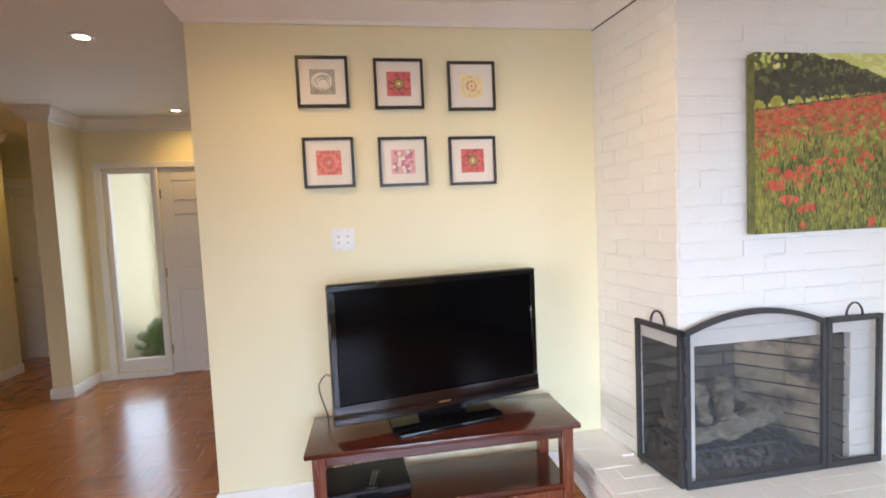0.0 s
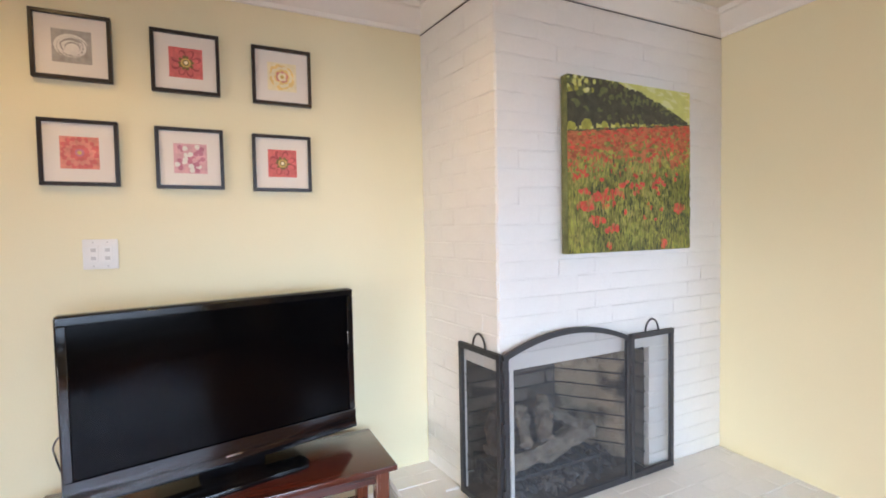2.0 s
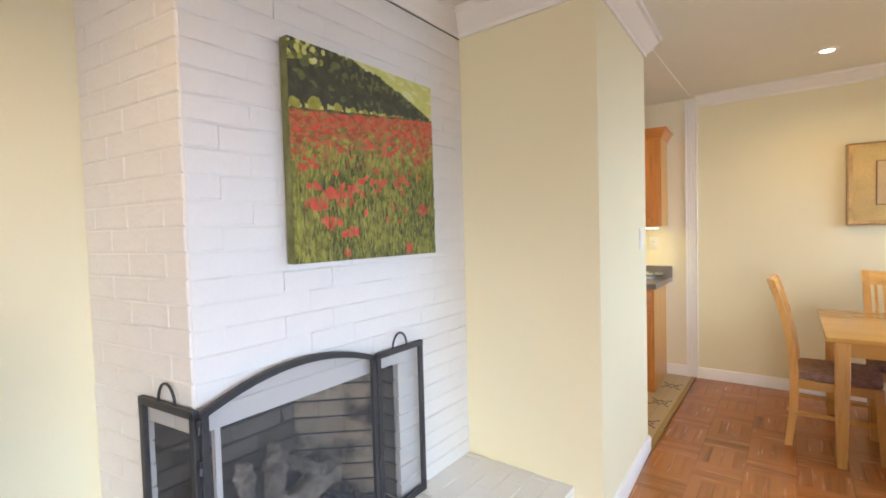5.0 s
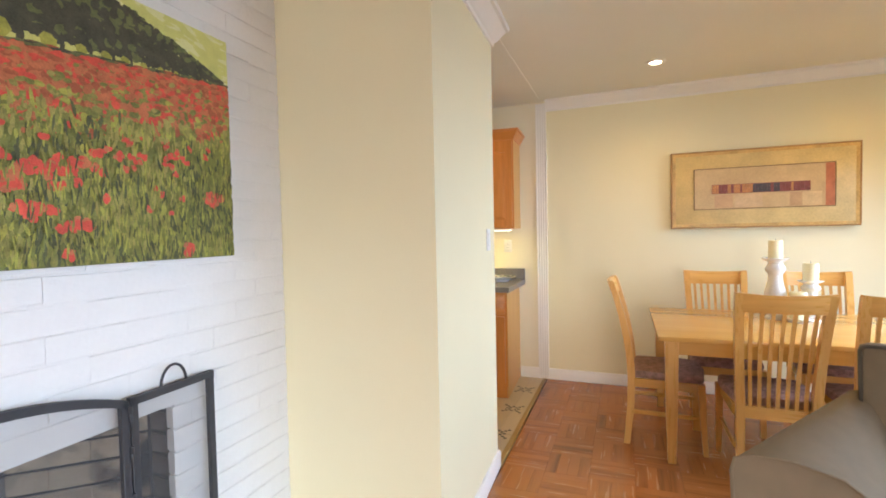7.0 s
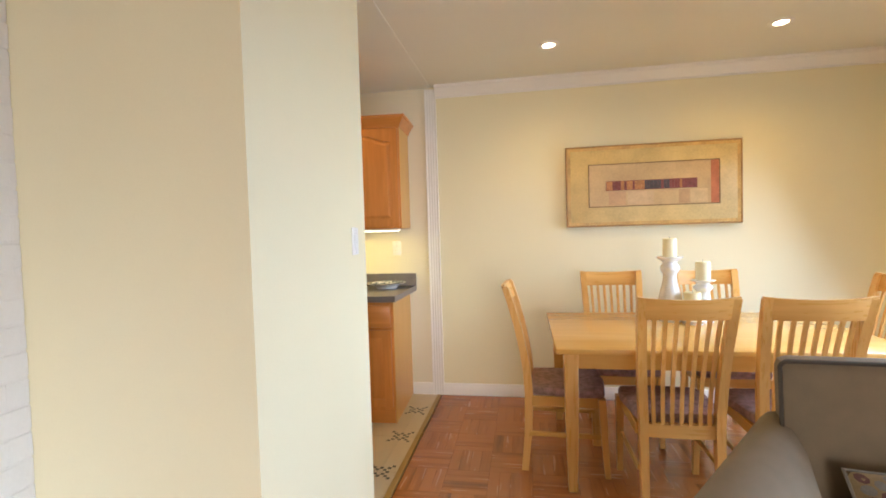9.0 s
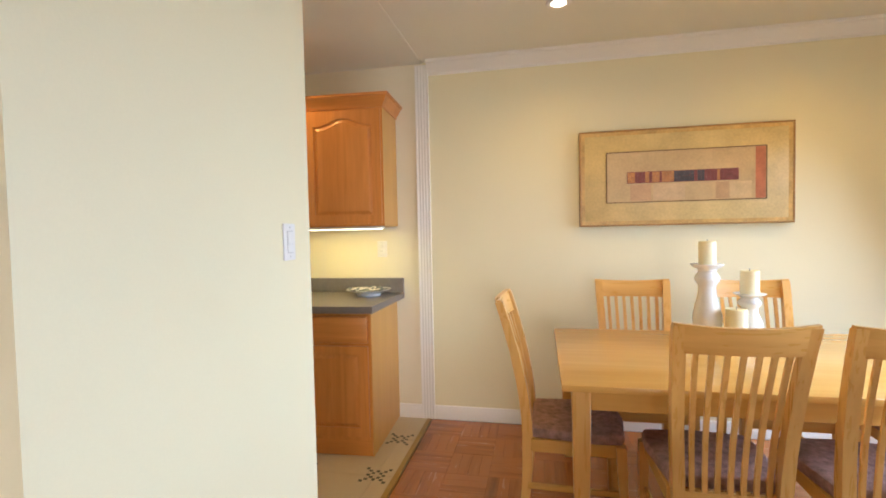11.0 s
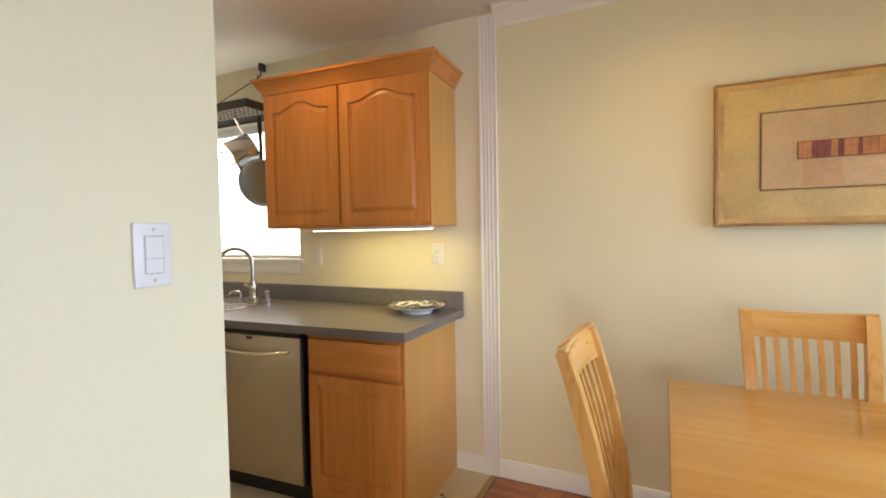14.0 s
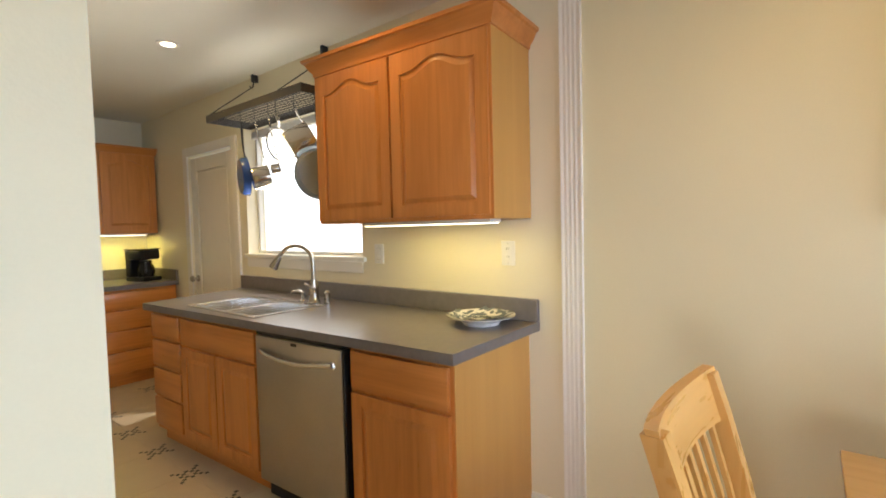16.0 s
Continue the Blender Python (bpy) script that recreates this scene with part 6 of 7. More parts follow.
def cab_door(parent, y0, y1, z0, z1, arch=0.0, name="door", label=""):
    """An oak door on the front plane x = 0: flat frame, recess and raised panel."""
    d = new(name)
    d.parent = parent
    if label:
        d["label"] = label
    f = 0.055 if y1 - y0 > 0.25 else 0.045
    X = -0.020
    hole = outline(y0 + f, y1 - f, z0 + f, z1 - f * 0.9, arch)
    bm = bmesh.new()
    n = len(hole)
    # frame front as strips between the outer rectangle and the panel outline
    outer = []
    for y, z in hole:
        ty = (y - (y0 + f)) / (y1 - y0 - 2 * f)
        outer.append((y0 + ty * (y1 - y0), z0 if z <= z0 + f + 1e-6 else z1))
    fo = [bm.verts.new((X, *p)) for p in outer]
    fi = [bm.verts.new((X, *p)) for p in hole]
    bo = [bm.verts.new((0, *p)) for p in outer]
    bi = [bm.verts.new((X + 0.009, *p)) for p in hole]
    for k in range(n):
        j = (k + 1) % n
        bm.faces.new((fo[k], fo[j], fi[j], fi[k]))
        bm.faces.new((fo[k], fo[j], bo[j], bo[k]))
        bm.faces.new((fi[k], fi[j], bi[j], bi[k]))
    part("door_frame", bm, M_OAKCAB, d, soft=False)
    bm = bmesh.new()
    g, s = 0.002, 0.020
    a = [bm.verts.new((X + 0.009, *p)) for p in hole]
    b = [bm.verts.new((X + 0.0085, *p)) for p in outline(y0 + f + 0.008, y1 - f - 0.008, z0 + f + 0.008, z1 - f * 0.9 - 0.008, arch)]
    c = [bm.verts.new((X + 0.0005, *p)) for p in outline(y0 + f + s + 0.008, y1 - f - s - 0.008, z0 + f + s + 0.008, z1 - f * 0.9 - s - 0.008, arch)]
    for r0, r1 in ((a, b), (b, c)):
        for k in range(n):
            j = (k + 1) % n
            bm.faces.new((r0[k], r0[j], r1[j], r1[k]))
    bm.faces.new(c)
    part("raised_panel", bm, M_OAKCAB, d, soft=False)
    return d


def drawer_front(parent, y0, y1, z0, z1):
    return part("drawer_front", box(-0.020, 0, y0, y1, z0, z1, 0.006, seg=2), M_OAKCAB_Y, parent)


def base_cabinet(label, y0, y1, m=RUN, depth=0.60, end_panel=False, top=0.872):
    c = thing("base_cabinet", label, "cabinet", "kitchen base cabinets", m)
    bm = bmesh.new()
    bx(bm, 0, depth, y0 + (0.0 if end_panel else 0.001), y1 - 0.001, 0.095, top)
    part("carcass", bm, M_OAKCAB, c)
    part("plinth", box(0.05 if not end_panel else 0.004, depth, y0 + 0.004, y1 - 0.001, 0.0, 0.095), M_OAKCAB_Y, c)
    return c


c = base_cabinet("oak base cabinet with one drawer over one panelled door", 0.0, 0.530, end_panel=True)
part("end_panel", box(-0.002, 0.655, -0.006, 0.0, 0.0, 0.872, 0.001), M_OAKSIDE, c, "plain golden oak veneer end panel")
drawer_front(c, 0.015, 0.515, 0.690, 0.850)
cab_door(c, 0.015, 0.515, 0.125, 0.672)
c = base_cabinet("oak sink cabinet with two panelled doors", 1.205, 1.990, top=0.700)
part("front_rail", box(0.0, 0.018, 1.206, 1.989, 0.700, 0.872), M_OAKCAB_Y, c)
drawer_front(c, 1.215, 1.980, 0.690, 0.850)
cab_door(c, 1.215, 1.590, 0.125, 0.672)
cab_door(c, 1.605, 1.980, 0.125, 0.672)
c = base_cabinet("narrow oak base cabinet with four drawers", 1.990, 2.375, top=0.700)
part("front_rail", box(0.0, 0.018, 1.991, 2.374, 0.7005, 0.872), M_OAKCAB_Y, c)
part("side_rail", box(0.0185, 0.60, 2.357, 2.374, 0.7005, 0.872), M_OAKCAB_Y, c)
for z0, z1 in ((0.700, 0.850), (0.515, 0.685), (0.325, 0.500), (0.125, 0.310)):
    drawer_front(c, 2.005, 2.360, z0, z1)


def dishwasher():
    d = thing("dishwasher", "stainless steel dishwasher with a bowed bar handle", "dishwasher", m=RUN)
    y0, y1 = 0.545, 1.190
    part("tub", box(0.010, 0.60, y0 - 0.006, y1 + 0.006, 0.10, 0.868), M_BLACK, d)
    part("toe_kick", box(0.03, 0.10, y0, y1, 0.0, 0.10), M_BLACK, d)
    part("front_door", box(-0.028, 0.010, y0 + 0.014, y1 - 0.004, 0.105, 0.845, 0.006, seg=2), M_STEEL, d, "brushed stainless front")
    part("side_seal", box(-0.026, 0.010, y0, y0 + 0.013, 0.105, 0.850, 0.002), M_BLACK, d)
    part("control_strip", box(-0.022, 0.010, y0 + 0.014, y1 - 0.004, 0.847, 0.866, 0.002), M_BLACK, d)
    pts = []
    for k in range(17):
        t = k / 16
        pts.append((-0.034 - 0.030 * math.sin(math.pi * t) ** 0.6, y0 + 0.07 + (y1 - y0 - 0.13) * t, 0.775 - 0.020 * math.sin(math.pi * t)))
    part("handle", tube(bmesh.new(), pts, 0.012, 12), M_CHROME, d, "bowed steel bar handle")
    part("badge", box(-0.0295, -0.0275, 0.86, 0.90, 0.822, 0.836), M_BLACK, d)


dishwasher()

# countertop with a cut-out for the sink, and splashback
top = bmesh.new()
Z0, Z1 = 0.873, 0.915
SX0, SX1, SY0, SY1 = 5.545, 5.965, 3.09, 3.83


def front_x(y):
    return 5.552 - 0.0524 * (y - 1.808)


prism(top, [(front_x(1.808), 1.808), (6.218, 1.808), (6.218, SY0), (front_x(SY0), SY0)], Z0, Z1)
prism(top, [(front_x(SY0), SY0), (SX0, SY0), (SX0, SY1), (front_x(SY1), SY1)], Z0, Z1)
prism(top, [(SX1, SY0), (6.218, SY0), (6.218, SY1), (SX1, SY1)], Z0, Z1)
prism(top, [(front_x(SY1), SY1), (6.218, SY1), (6.218, 4.43), (front_x(4.24), 4.24)], Z0, Z1)
bmesh.ops.remove_doubles(top, verts=top.verts, dist=1e-5)
ct = thing("countertop", "dark grey laminate kitchen countertop with splashback", "countertop")
part("slab", top, M_COUNTER, ct, soft=False)
part("splashback", box(6.192, 6.218, 1.808, 4.425, Z1 + 0.0005, 1.018, 0.003), M_COUNTER, ct)

M_BOWL = mat("polished_bowl_steel", (0.80, 0.78, 0.75), 0.22, 1.0, vary=0.06, scale=8, bump=0.02)
sink = thing("sink", "stainless steel double-bowl kitchen sink", "sink")
bm = bmesh.new()
ym = 3.42
for a, b in ((SY0 - 0.012, SY0 + 0.018), (ym - 0.014, ym + 0.014), (SY1 - 0.018, SY1 + 0.012)):
    bx(bm, SX0 - 0.012, SX1 + 0.012, a, b, Z1 + 0.0006, Z1 + 0.006, 0.002)
for a, b in ((SX0 - 0.012, SX0 + 0.018), (SX1 - 0.045, SX1 + 0.012)):
    for c0, c1 in ((SY0 + 0.018, ym - 0.014), (ym + 0.014, SY1 - 0.018)):
        bx(bm, a, b, c0, c1, Z1 + 0.0006, Z1 + 0.006, 0.002)
part("rim", bm, M_BOWL, sink)
for c0, c1 in ((SY0 + 0.018, ym - 0.014), (ym + 0.014, SY1 - 0.018)):
    bm = bmesh.new()
    x0, x1, zb = SX0 + 0.018, SX1 - 0.045, Z1 - 0.17
    v = {}
    for nm, ins, z in (("t", 0, Z1 + 0.004), ("m", 0.012, Z1 - 0.14), ("b", 0.04, zb)):
        v[nm] = [bm.verts.new(p) for p in ((x0 + ins, c0 + ins, z), (x1 - ins, c0 + ins, z), (x1 - ins, c1 - ins, z), (x0 + ins, c1 - ins, z))]
    for a, b in (("t", "m"), ("m", "b")):
        for k in range(4):
            bm.faces.new((v[a][k], v[a][(k + 1) % 4], v[b][(k + 1) % 4], v[b][k]))
    bm.faces.new(v["b"])
    part("bowl", bm, M_BOWL, sink, soft=False)
    part("drain", lathe(bmesh.new(), [(0, 0.002), (0.03, 0.004), (0.042, 0.001), (0.042, -0.002)], 20, (x0 + x1) / 2, (c0 + c1) / 2, zb), M_CHROME, sink)

fx, fy = 6.005, 3.21
fau = thing("faucet", "tall brushed nickel pull-down kitchen faucet", "faucet", m=pose(fx, fy, Z1 + 0.0004, 0, 0, 0))
M_BN = mat("brushed_nickel", (0.52, 0.49, 0.45), 0.24, 1.0, vary=0.05, bump=0.01)
part("base", lathe(bmesh.new(), [(0, 0), (0.040, 0), (0.040, 0.008), (0.032, 0.016), (0.028, 0.05), (0.029, 0.10), (0.020, 0.150), (0, 0.150)], 24), M_BN, fau)
d = Vector((-0.60, 0.80, 0)).normalized()
pts = [Vector((0, 0, 0.10)), Vector((0, 0, 0.18)), Vector((0, 0, 0.25))]
R = 0.105
for k in range(1, 13):
    a = math.pi * 0.86 * k / 12
    pts.append(d * (R - R * math.cos(a)) + Vector((0, 0, 0.25 + R * math.sin(a))))
part("spout", tube(bmesh.new(), pts, 0.0125, 14), M_BN, fau)
end = pts[-1]
along = (pts[-1] - pts[-2]).normalized()
part("spray_head", tube(bmesh.new(), [end, end + along * 0.035, end + along * 0.085], [0.015, 0.021, 0.028], 16), M_BN, fau)
part("lever", tube(bmesh.new(), [(0.0, -0.02, 0.070), (-0.02, -0.035, 0.095), (-0.055, 0.015, 0.125)], [0.013, 0.011, 0.008], 10), M_BN, fau)
soap = thing("soap_dispenser", "small chrome soap dispenser beside the faucet", "soap dispenser", m=pose(6.01, 3.33, Z1 + 0.0004))
part("collar", lathe(bmesh.new(), [(0, 0), (0.022, 0), (0.022, 0.012), (0.012, 0.016), (0.012, 0.060), (0, 0.060)], 18), M_BN, soap)
part("nozzle", tube(bmesh.new(), [(0, 0, 0.055), (-0.015, 0.008, 0.072), (-0.05, 0.03, 0.070), (-0.062, 0.037, 0.055)], 0.007, 10), M_BN, soap)
spray = thing("side_spray", "chrome side spray in a socket beside the faucet", "sprayer", m=pose(6.01, 3.09, Z1 + 0.0004))
part("socket", lathe(bmesh.new(), [(0, 0), (0.022, 0), (0.022, 0.010), (0.016, 0.014), (0.018, 0.06), (0.020, 0.075), (0.012, 0.085), (0, 0.085)], 18), M_CHROME, spray)


def platter():
    p = thing("serving_plate", "white plate with a blue and grey leaf pattern on the counter", "plate", m=pose(6.035, 2.01, Z1 + 0.0005) @ Matrix.Scale(1.17, 4))
    part("dish", lathe(bmesh.new(), [(0, 0.004), (0.060, 0.004), (0.064, 0.0), (0.070, 0.0), (0.074, 0.012), (0.105, 0.028), (0.132, 0.034), (0.134, 0.037), (0.108, 0.034), (0.076, 0.020), (0, 0.016)], 40), M_CERAMIC, p)
    m = mat("plate_pattern", (0.17, 0.19, 0.21), 0.25, vary=0.3, scale=30, bump=0)
    bm = bmesh.new()
    R = random.Random(8)
    for k in range(140):
        a, r = R.uniform(0, 6.283), R.uniform(0.03, 0.122)
        z = 0.0175 + (0.0 if r < 0.076 else (r - 0.076) * 0.40)
        t = R.uniform(0, 3.14)
        L, W = R.uniform(0.012, 0.026), R.uniform(0.005, 0.010)
        vs = []
        for u, w in ((-1, 0), (-0.3, 1), (0.4, 0.8), (1, 0), (0.4, -0.8), (-0.3, -1)):
            px, py = u * L * math.cos(t) - w * W * math.sin(t), u * L * math.sin(t) + w * W * math.cos(t)
            x, y = r * math.cos(a) + px, r * math.sin(a) + py
            rr = math.hypot(x, y)
            vs.append(bm.verts.new((x, y, 0.0176 + (0.0 if rr < 0.076 else (rr - 0.076) * 0.46) + 0.0022)))
        bm.faces.new(vs)
    part("pattern", bm, m, p, soft=False)


platter()


def upper_cabinet(label, m, length, z0, z1, depth, splits, crown=0.085, left_end=True, right_end=True):
    c = thing("wall_cabinet", label, "cabinet", "kitchen wall cabinets", m)
    part("carcass", box(0, depth, 0.0, length, z0, z1, 0.001), M_OAKSIDE, c)
    part("face_frame", box(-0.004, 0.0, 0.0, length, z0, z1), M_OAKCAB, c)
    for a, b in splits:
        cab_door(c, a, b, z0 + 0.018, z1 - 0.022, 0.048)
    prof = [(0, 0), (-0.008, 0), (-0.010, 0.018), (-0.024, 0.035), (-0.040, 0.066), (-0.050, 0.070), (-0.052, crown), (0, crown)]
    path = [(depth, 0.0), (-0.004, 0.0), (-0.004, length), (depth, length)]
    bm = moulding(bmesh.new(), path, [(-o, z1 - 0.012 + z) for o, z in prof])
    part("crown", bm, M_OAKCAB_Y, c, "oak crown moulding")
    part("top_board", box(0.0, depth, 0.004, length - 0.004, z1 + 0.001, z1 + crown - 0.016), M_OAKSIDE, c)
    return c


upper_cabinet("honey oak wall cabinet with two cathedral-arch doors", UPP, 1.045, 1.390, 2.165, 0.345, ((0.012, 0.520), (0.533, 1.033)))
ul = thing("under_cabinet_fixture", "slim lit fluorescent strip under the wall cabinet", "light", m=UPP)
part("housing", box(0.030, 0.120, 0.035, 0.765, 1.374, 1.3895, 0.002), M_PLATE, ul)
part("diffuser", box(0.034, 0.116, 0.045, 0.755, 1.3705, 1.3738, 0.002), M_STRIPLIGHT, ul)

wall_plate("outlet", "white double outlet on the kitchen wall", pose(EAST, 1.967, 1.228, 0, 0, -90), 0.074, 0.117, ("outlet",), "outlet")
wall_plate("outlet", "white switch and outlet plate beside the window", pose(EAST, 2.850, 1.212, 0, 0, -90), 0.074, 0.117, ("rocker",), "outlet")

# back run on the north wall
BACK = pose(6.205, 5.68, 0, 0, 0, 90)       # local y runs towards -x, x towards the north wall
c = base_cabinet("oak base cabinet with a stack of four drawers", 0.0, 0.62, BACK, 0.66)
for z0, z1 in ((0.700, 0.850), (0.515, 0.685), (0.325, 0.500), (0.125, 0.310)):
    drawer_front(c, 0.015, 0.605, z0, z1)
c = base_cabinet("oak base cabinet with panelled doors at the kitchen's end", 0.62, 1.40, BACK, 0.66)
drawer_front(c, 0.635, 1.385, 0.690, 0.850)
cab_door(c, 0.635, 1.005, 0.125, 0.672)
cab_door(c, 1.015, 1.385, 0.125, 0.672)
ct = thing("countertop", "dark grey laminate countertop at the kitchen's end", "countertop")
part("slab", box(4.78, 6.218, 5.635, 6.378, Z0, Z1, 0.004), M_COUNTER, ct)
part("splashback", box(4.80, 6.192, 6.352, 6.378, Z1 + 0.0005, 1.018, 0.003), M_COUNTER, ct)
part("splashback", box(6.193, 6.218, 5.640, 6.378, Z1 + 0.0005, 1.018, 0.003), M_COUNTER, ct)
upper_cabinet("honey oak wall cabinet with panelled doors at the kitchen's end", pose(6.205, 6.045, 0, 0, 0, 90), 0.95, 1.375, 2.16, 0.330, ((0.012, 0.47), (0.48, 0.938)), 0.06)
ul = thing("under_cabinet_fixture", "slim lit fluorescent strip under the end cabinet", "light", m=pose(6.205, 6.045, 0, 0, 0, 90))
part("housing", box(0.030, 0.120, 0.08, 0.88, 1.360, 1.3745, 0.002), M_PLATE, ul)
part("diffuser", box(0.034, 0.116, 0.10, 0.86, 1.355, 1.3598, 0.002), M_STRIPLIGHT, ul)


def coffee_maker():
    m = thing("coffee_maker", "black drip coffee maker with a glass jug on the counter", "coffee maker", m=pose(6.02, 5.93, Z1 + 0.0005, 0, 0, 20) @ Matrix.Scale(1.16, 4))
    part("base", box(-0.085, 0.085, -0.10, 0.10, 0, 0.035, 0.010, seg=2), M_BLACK, m)
    part("column", box(-0.085, 0.085, 0.045, 0.10, 0.035, 0.20, 0.008), M_BLACK, m)
    part("hood", box(-0.088, 0.088, -0.085, 0.10, 0.178, 0.255, 0.012, seg=2), M_BLACK, m)
    part("lid", box(-0.092, 0.092, -0.09, 0.102, 0.256, 0.268, 0.004), M_GLOSS, m)
    part("jug", lathe(bmesh.new(), [(0, 0.037), (0.055, 0.037), (0.066, 0.07), (0.064, 0.11), (0.045, 0.145), (0.046, 0.160), (0.043, 0.160), (0.042, 0.146), (0.060, 0.11), (0.062, 0.07), (0.052, 0.041), (0, 0.041)], 24, 0, -0.025, 0), M_SMOKE, m, "dark glass jug")
    part("jug_lid", lathe(bmesh.new(), [(0, 0.161), (0.046, 0.161), (0.046, 0.170), (0, 0.174)], 20, 0, -0.025, 0), M_BLACK, m)
    part("jug_handle", tube(bmesh.new(), [(-0.03, -0.06, 0.155), (-0.06, -0.10, 0.150), (-0.065, -0.105, 0.10), (-0.045, -0.075, 0.07)], 0.007, 8), M_BLACK, m)
    part("light", lathe(bmesh.new(), [(0, 0), (0.004, 0), (0.004, 0.002), (0, 0.002)], 10, 0.06, -0.088, 0.035), M_PLATE, m)


M_SMOKE = mat("smoked_glass", (0.02, 0.018, 0.016), 0.08, vary=0.05, bump=0)
coffee_maker()


# hanging pot rack over the sink
def pot_rack():
    r = thing("pot_rack", "black iron hanging pot rack with a wire grid", "pot rack")
    x0, x1, y0, y1, z = 5.86, 6.19, 3.06, 4.18, 2.135
    for nm, b in (("side_bar", (x0, x0 + 0.006, y0, y1)), ("side_bar", (x1 - 0.006, x1, y0, y1)), ("end_bar", (x0 + 0.006, x1 - 0.006, y0, y0 + 0.006)), ("end_bar", (x0 + 0.006, x1 - 0.006, y1 - 0.006, y1))):
        part(nm, box(*b, z, z + 0.050, 0.001), M_IRON, r)
    bm = bmesh.new()
    n = 30
    for k in range(1, n):
        y = y0 + (y1 - y0) * k / n
        bx(bm, x0 + 0.006, x1 - 0.006, y - 0.0018, y + 0.0018, z + 0.006, z + 0.0096)
    for k in range(1, 9):
        x = x0 + (x1 - x0) * k / 9
        bx(bm, x - 0.0018, x + 0.0018, y0 + 0.006, y1 - 0.006, z + 0.0096, z + 0.0132)
    part("grid", bm, M_IRON, r, "fine black wire grid", soft=False)
    for yb in (3.27, 4.10):
        part("bracket", box(6.170, 6.2195, yb - 0.012, yb + 0.012, 2.475, KCEIL - 0.001, 0.004), M_IRON, r)
        part("hook", tube(bmesh.new(), [(6.185, yb, 2.475), (6.180, yb, 2.44), (6.165, yb, 2.425), (6.152, yb, 2.44)], 0.005, 8), M_IRON, r)
        part("rod", tube(bmesh.new(), [(6.165, yb, 2.428), (x0 + 0.003, yb + 0.02, z + 0.05)], 0.0035, 8), M_IRON, r)
    return x0, x1, y0, y1, z


RX0, RX1, RY0, RY1, RZ = pot_rack()


def pan(label, hook, radius, depth, material, inner, tilt, turn, handle_len, name="saucepan", group="hanging pots"):
    """A pan hung by its handle's eye from a hook on the rack: local z points down the handle to the bowl."""
    hx, hy = hook
    p = thing(name, label, "pan", group, pose(hx, hy, RZ, 0, 0, turn))
    part("s_hook", tube(bmesh.new(), [(0, 0, 0.052), (0.006, 0, 0.058), (0.012, 0, 0.05), (0.012, 0, -0.005), (0.006, 0, -0.03), (0, 0, -0.036), (-0.007, 0, -0.03), (-0.008, 0, -0.02)], 0.0028, 8), M_IRON, p)
    q = Matrix.Translation((0, 0, -0.034)) @ Matrix.Rotation(radians(tilt), 4, "X")

    def put(bm):
        bmesh.ops.transform(bm, matrix=q, verts=bm.verts)
        return bm
    L = handle_len
    bm = bmesh.new()
    bar(bm, [((0, 0, 0.004), 0.010, 0.003, (1, 0, 0), (0, 1, 0)), ((0, 0, -0.02), 0.013, 0.0045, (1, 0, 0), (0, 1, 0)), ((0, 0.004, -L * 0.6), 0.009, 0.004, (1, 0, 0), (0, 1, 0)), ((0, 0, -L), 0.010, 0.003, (1, 0, 0), (0, 1, 0))])
    part("handle", put(bm), M_CHROME if inner is not M_BLACK else M_BLACK, p)
    wall = 0.003
    prof = [(0, depth), (radius * 0.90, depth), (radius * 0.97, depth - 0.012), (radius, 0.0), (radius + 0.004, -0.002), (radius - wall, 0.0), (radius * 0.97 - wall, depth - 0.014), (radius * 0.88, depth - wall), (0, depth - wall)]
    bm = lathe(bmesh.new(), prof, 32)
    bmesh.ops.transform(bm, matrix=Matrix.Translation((0, 0, -L - radius)) @ Matrix.Rotation(radians(-90), 4, "X"), verts=bm.verts)
    part("bowl", put(bm), material, p)
    if name == "pan_lid":
        ring = [(radius * math.cos(a), 0.0, -L - radius + radius * math.sin(a)) for a in [2 * math.pi * k / 32 for k in range(33)]]
        part("rim", put(tube(bmesh.new(), ring, 0.007, 8)), M_NICKEL, p, "bright steel rim")
        part("knob", put(tube(bmesh.new(), [(0, depth, -L - radius), (0, depth + 0.03, -L - radius)], [0.008, 0.016], 12)), M_CHROME, p)
    return p


M_BLUE = mat("blue_enamel", (0.035, 0.085, 0.28), 0.2, vary=0.08, bump=0.01)
M_POLISHED = mat("polished_steel", (0.62, 0.58, 0.52), 0.14, 1.0, vary=0.06, scale=8, bump=0.01)
M_GREYPAN = mat("grey_nonstick", (0.24, 0.29, 0.35), 0.4, 0.0, vary=0.1, bump=0.02)
pan("blue enamelled frying pan hanging from the rack", (5.98, 3.93), 0.132, 0.045, M_BLUE, M_BLACK, -4, 71, 0.222, "frying_pan")
pan("small steel saucepan hanging from the rack", (5.98, 3.755), 0.078, 0.11, M_POLISHED, M_STEEL, -12, 66, 0.295)
pan("tiny steel milk pan hanging from the rack", (5.98, 3.59), 0.036, 0.052, M_POLISHED, M_STEEL, -10, 66, 0.298)
pan("clear glass pan lid with a steel rim hanging from the rack", (5.98, 3.488), 0.105, 0.022, M_GLASS, M_STEEL, 6, 189, 0.092, "pan_lid")
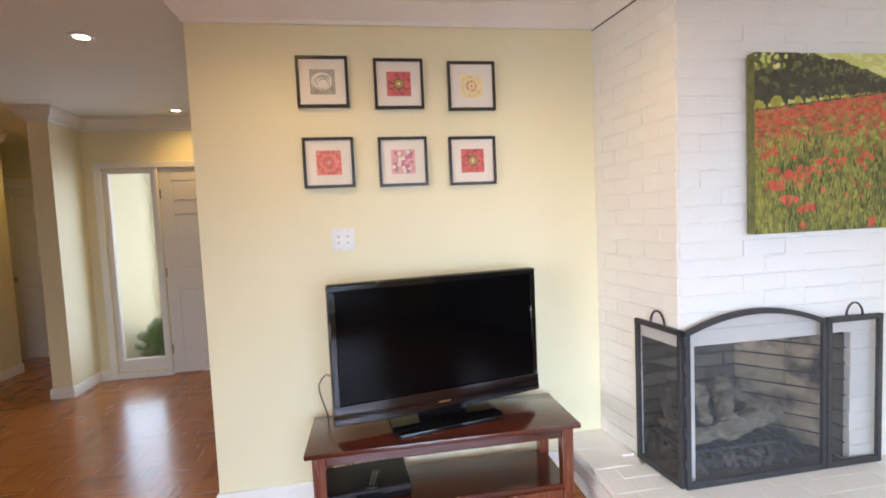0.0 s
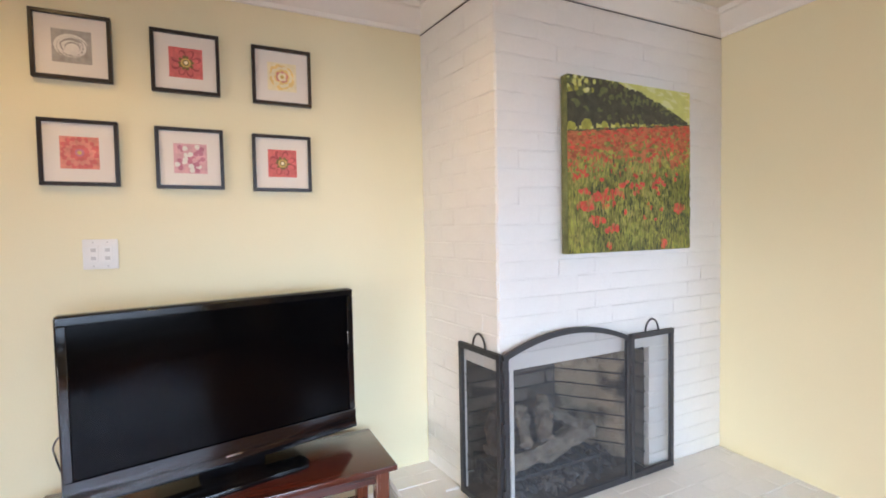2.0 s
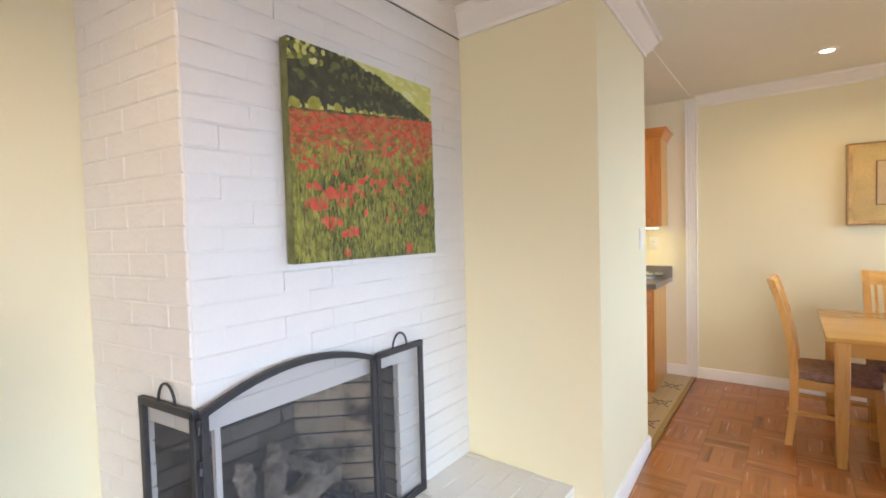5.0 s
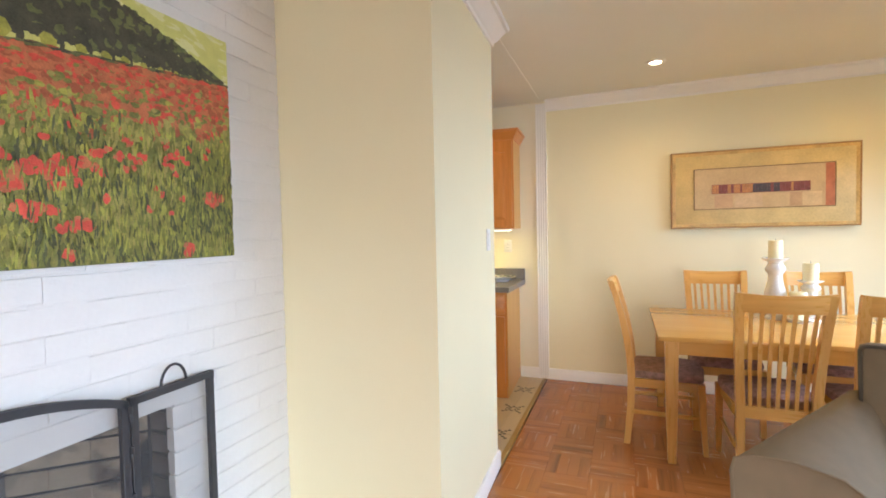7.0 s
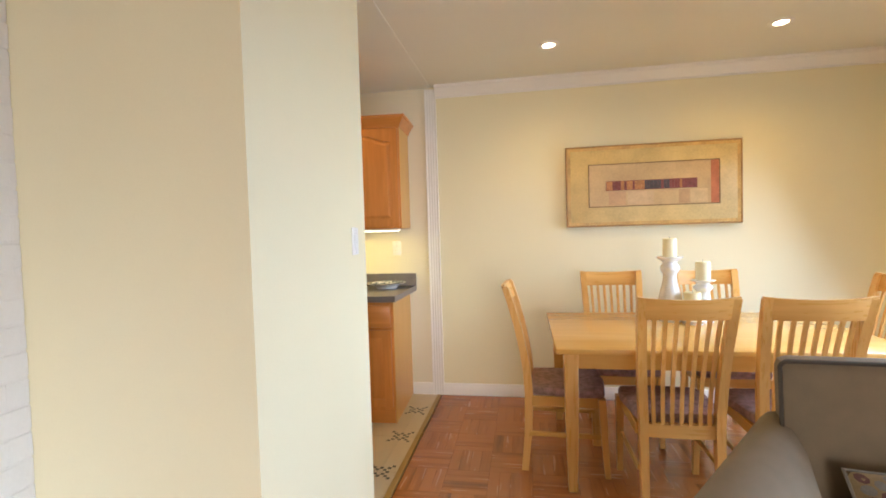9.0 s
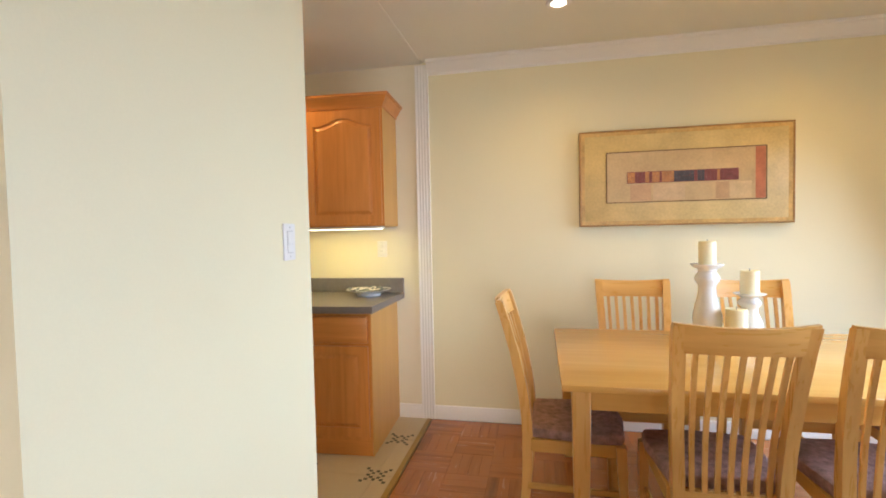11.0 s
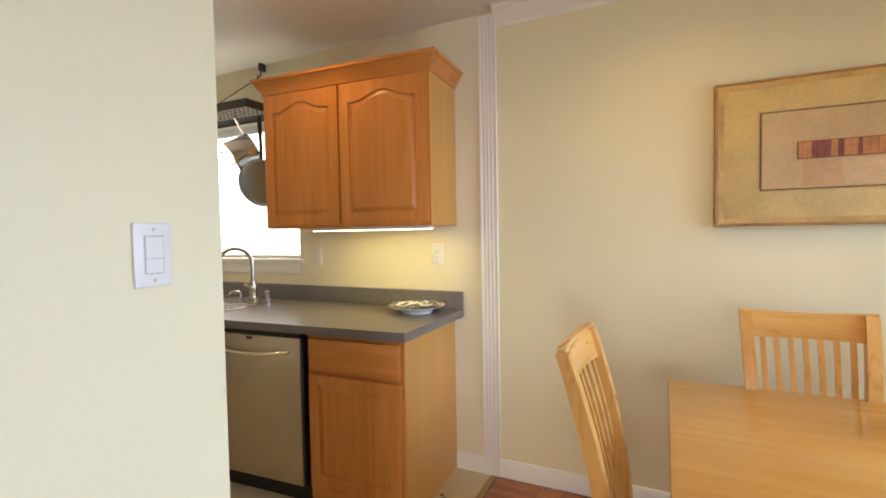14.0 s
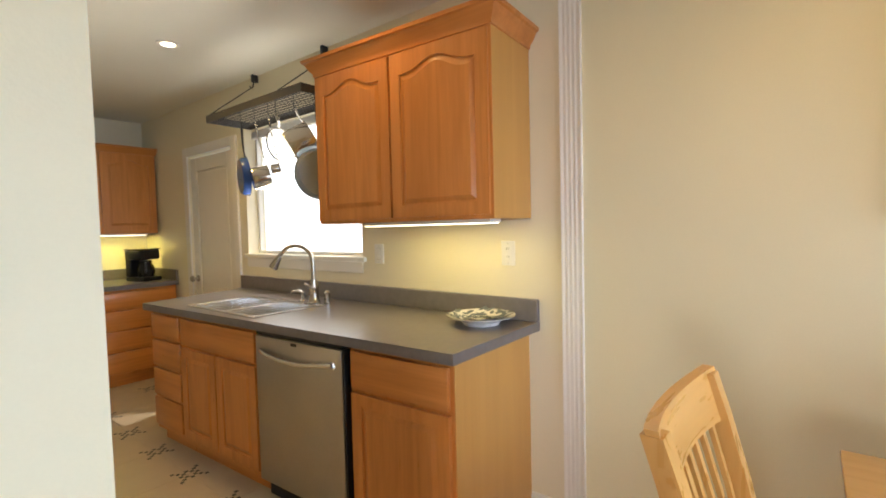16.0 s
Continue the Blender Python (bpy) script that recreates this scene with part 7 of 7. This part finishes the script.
pan("large polished steel saucepan hanging from the rack", (5.94, 3.25), 0.112, 0.150, M_POLISHED, M_STEEL, -28, 58, 0.105)
pan("grey non-stick frying pan hanging from the rack", (5.98, 3.085), 0.145, 0.045, M_GREYPAN, M_BLACK, 3, 160, 0.272, "frying_pan")


# ---------- kitchen floor ----------
def kitchen_floor():
    fl = structure(part("floor_kitchen", box(3.72, EAST, 1.652, 6.38, -0.012, -0.003), M_GROUT), "cream tile kitchen floor with dark green inlays", "floor")
    T = 0.4575
    me = {}
    X0, Y0 = 5.392 - 4 * T, 1.752
    xs = [X0 + k * T for k in range(0, 7)]
    ys = [Y0 + k * T for k in range(-1, 12)]
    for i in range(len(xs) - 1):
        for j in range(len(ys) - 1):
            a, b = max(xs[i], 3.72), min(xs[i + 1], EAST - 0.001)
            lo, hi = max(ys[j], 1.653), min(ys[j + 1], 6.379)
            if b - a < 0.02 or hi - lo < 0.02:
                continue
            key = (round(b - a, 3), round(hi - lo, 3))
            if key not in me:
                w, h = (b - a) / 2 - 0.0012, (hi - lo) / 2 - 0.0012
                bm = box(-w, w, -h, h, -0.004, 0.0, 0.0015)
                me[key] = bpy.data.meshes.new("tile")
                bm.to_mesh(me[key])
                bm.free()
                me[key].materials.append(M_TILE)
            ob = new("tile", me[key])
            ob.parent = fl
            ob.location = ((a + b) / 2, (lo + hi) / 2, 0)
    d = 0.022
    cells = [(i, j) for i in range(-3, 4) for j in range(-3, 4) if (i + j) % 2 == 0 and (abs(i), abs(j)) in ((1, 1), (2, 2), (3, 3), (0, 2), (2, 0))]
    bm = bmesh.new()
    for i, j in cells:
        bx(bm, (i - 0.46) * d, (i + 0.46) * d, (j - 0.46) * d, (j + 0.46) * d, -0.002, 0.0006)
    inlay = bpy.data.meshes.new("inlay")
    bm.to_mesh(inlay)
    bm.free()
    inlay.materials.append(M_TILEDOT)
    for x in xs:
        for y in ys:
            if 3.8 < x < EAST - 0.06 and 1.71 < y < 6.3:
                ob = new("inlay", inlay)
                ob.parent = fl
                ob.location = (x, y, 0)
                ob["label"] = "dark green checked inlay"


kitchen_floor()
lay_floor()
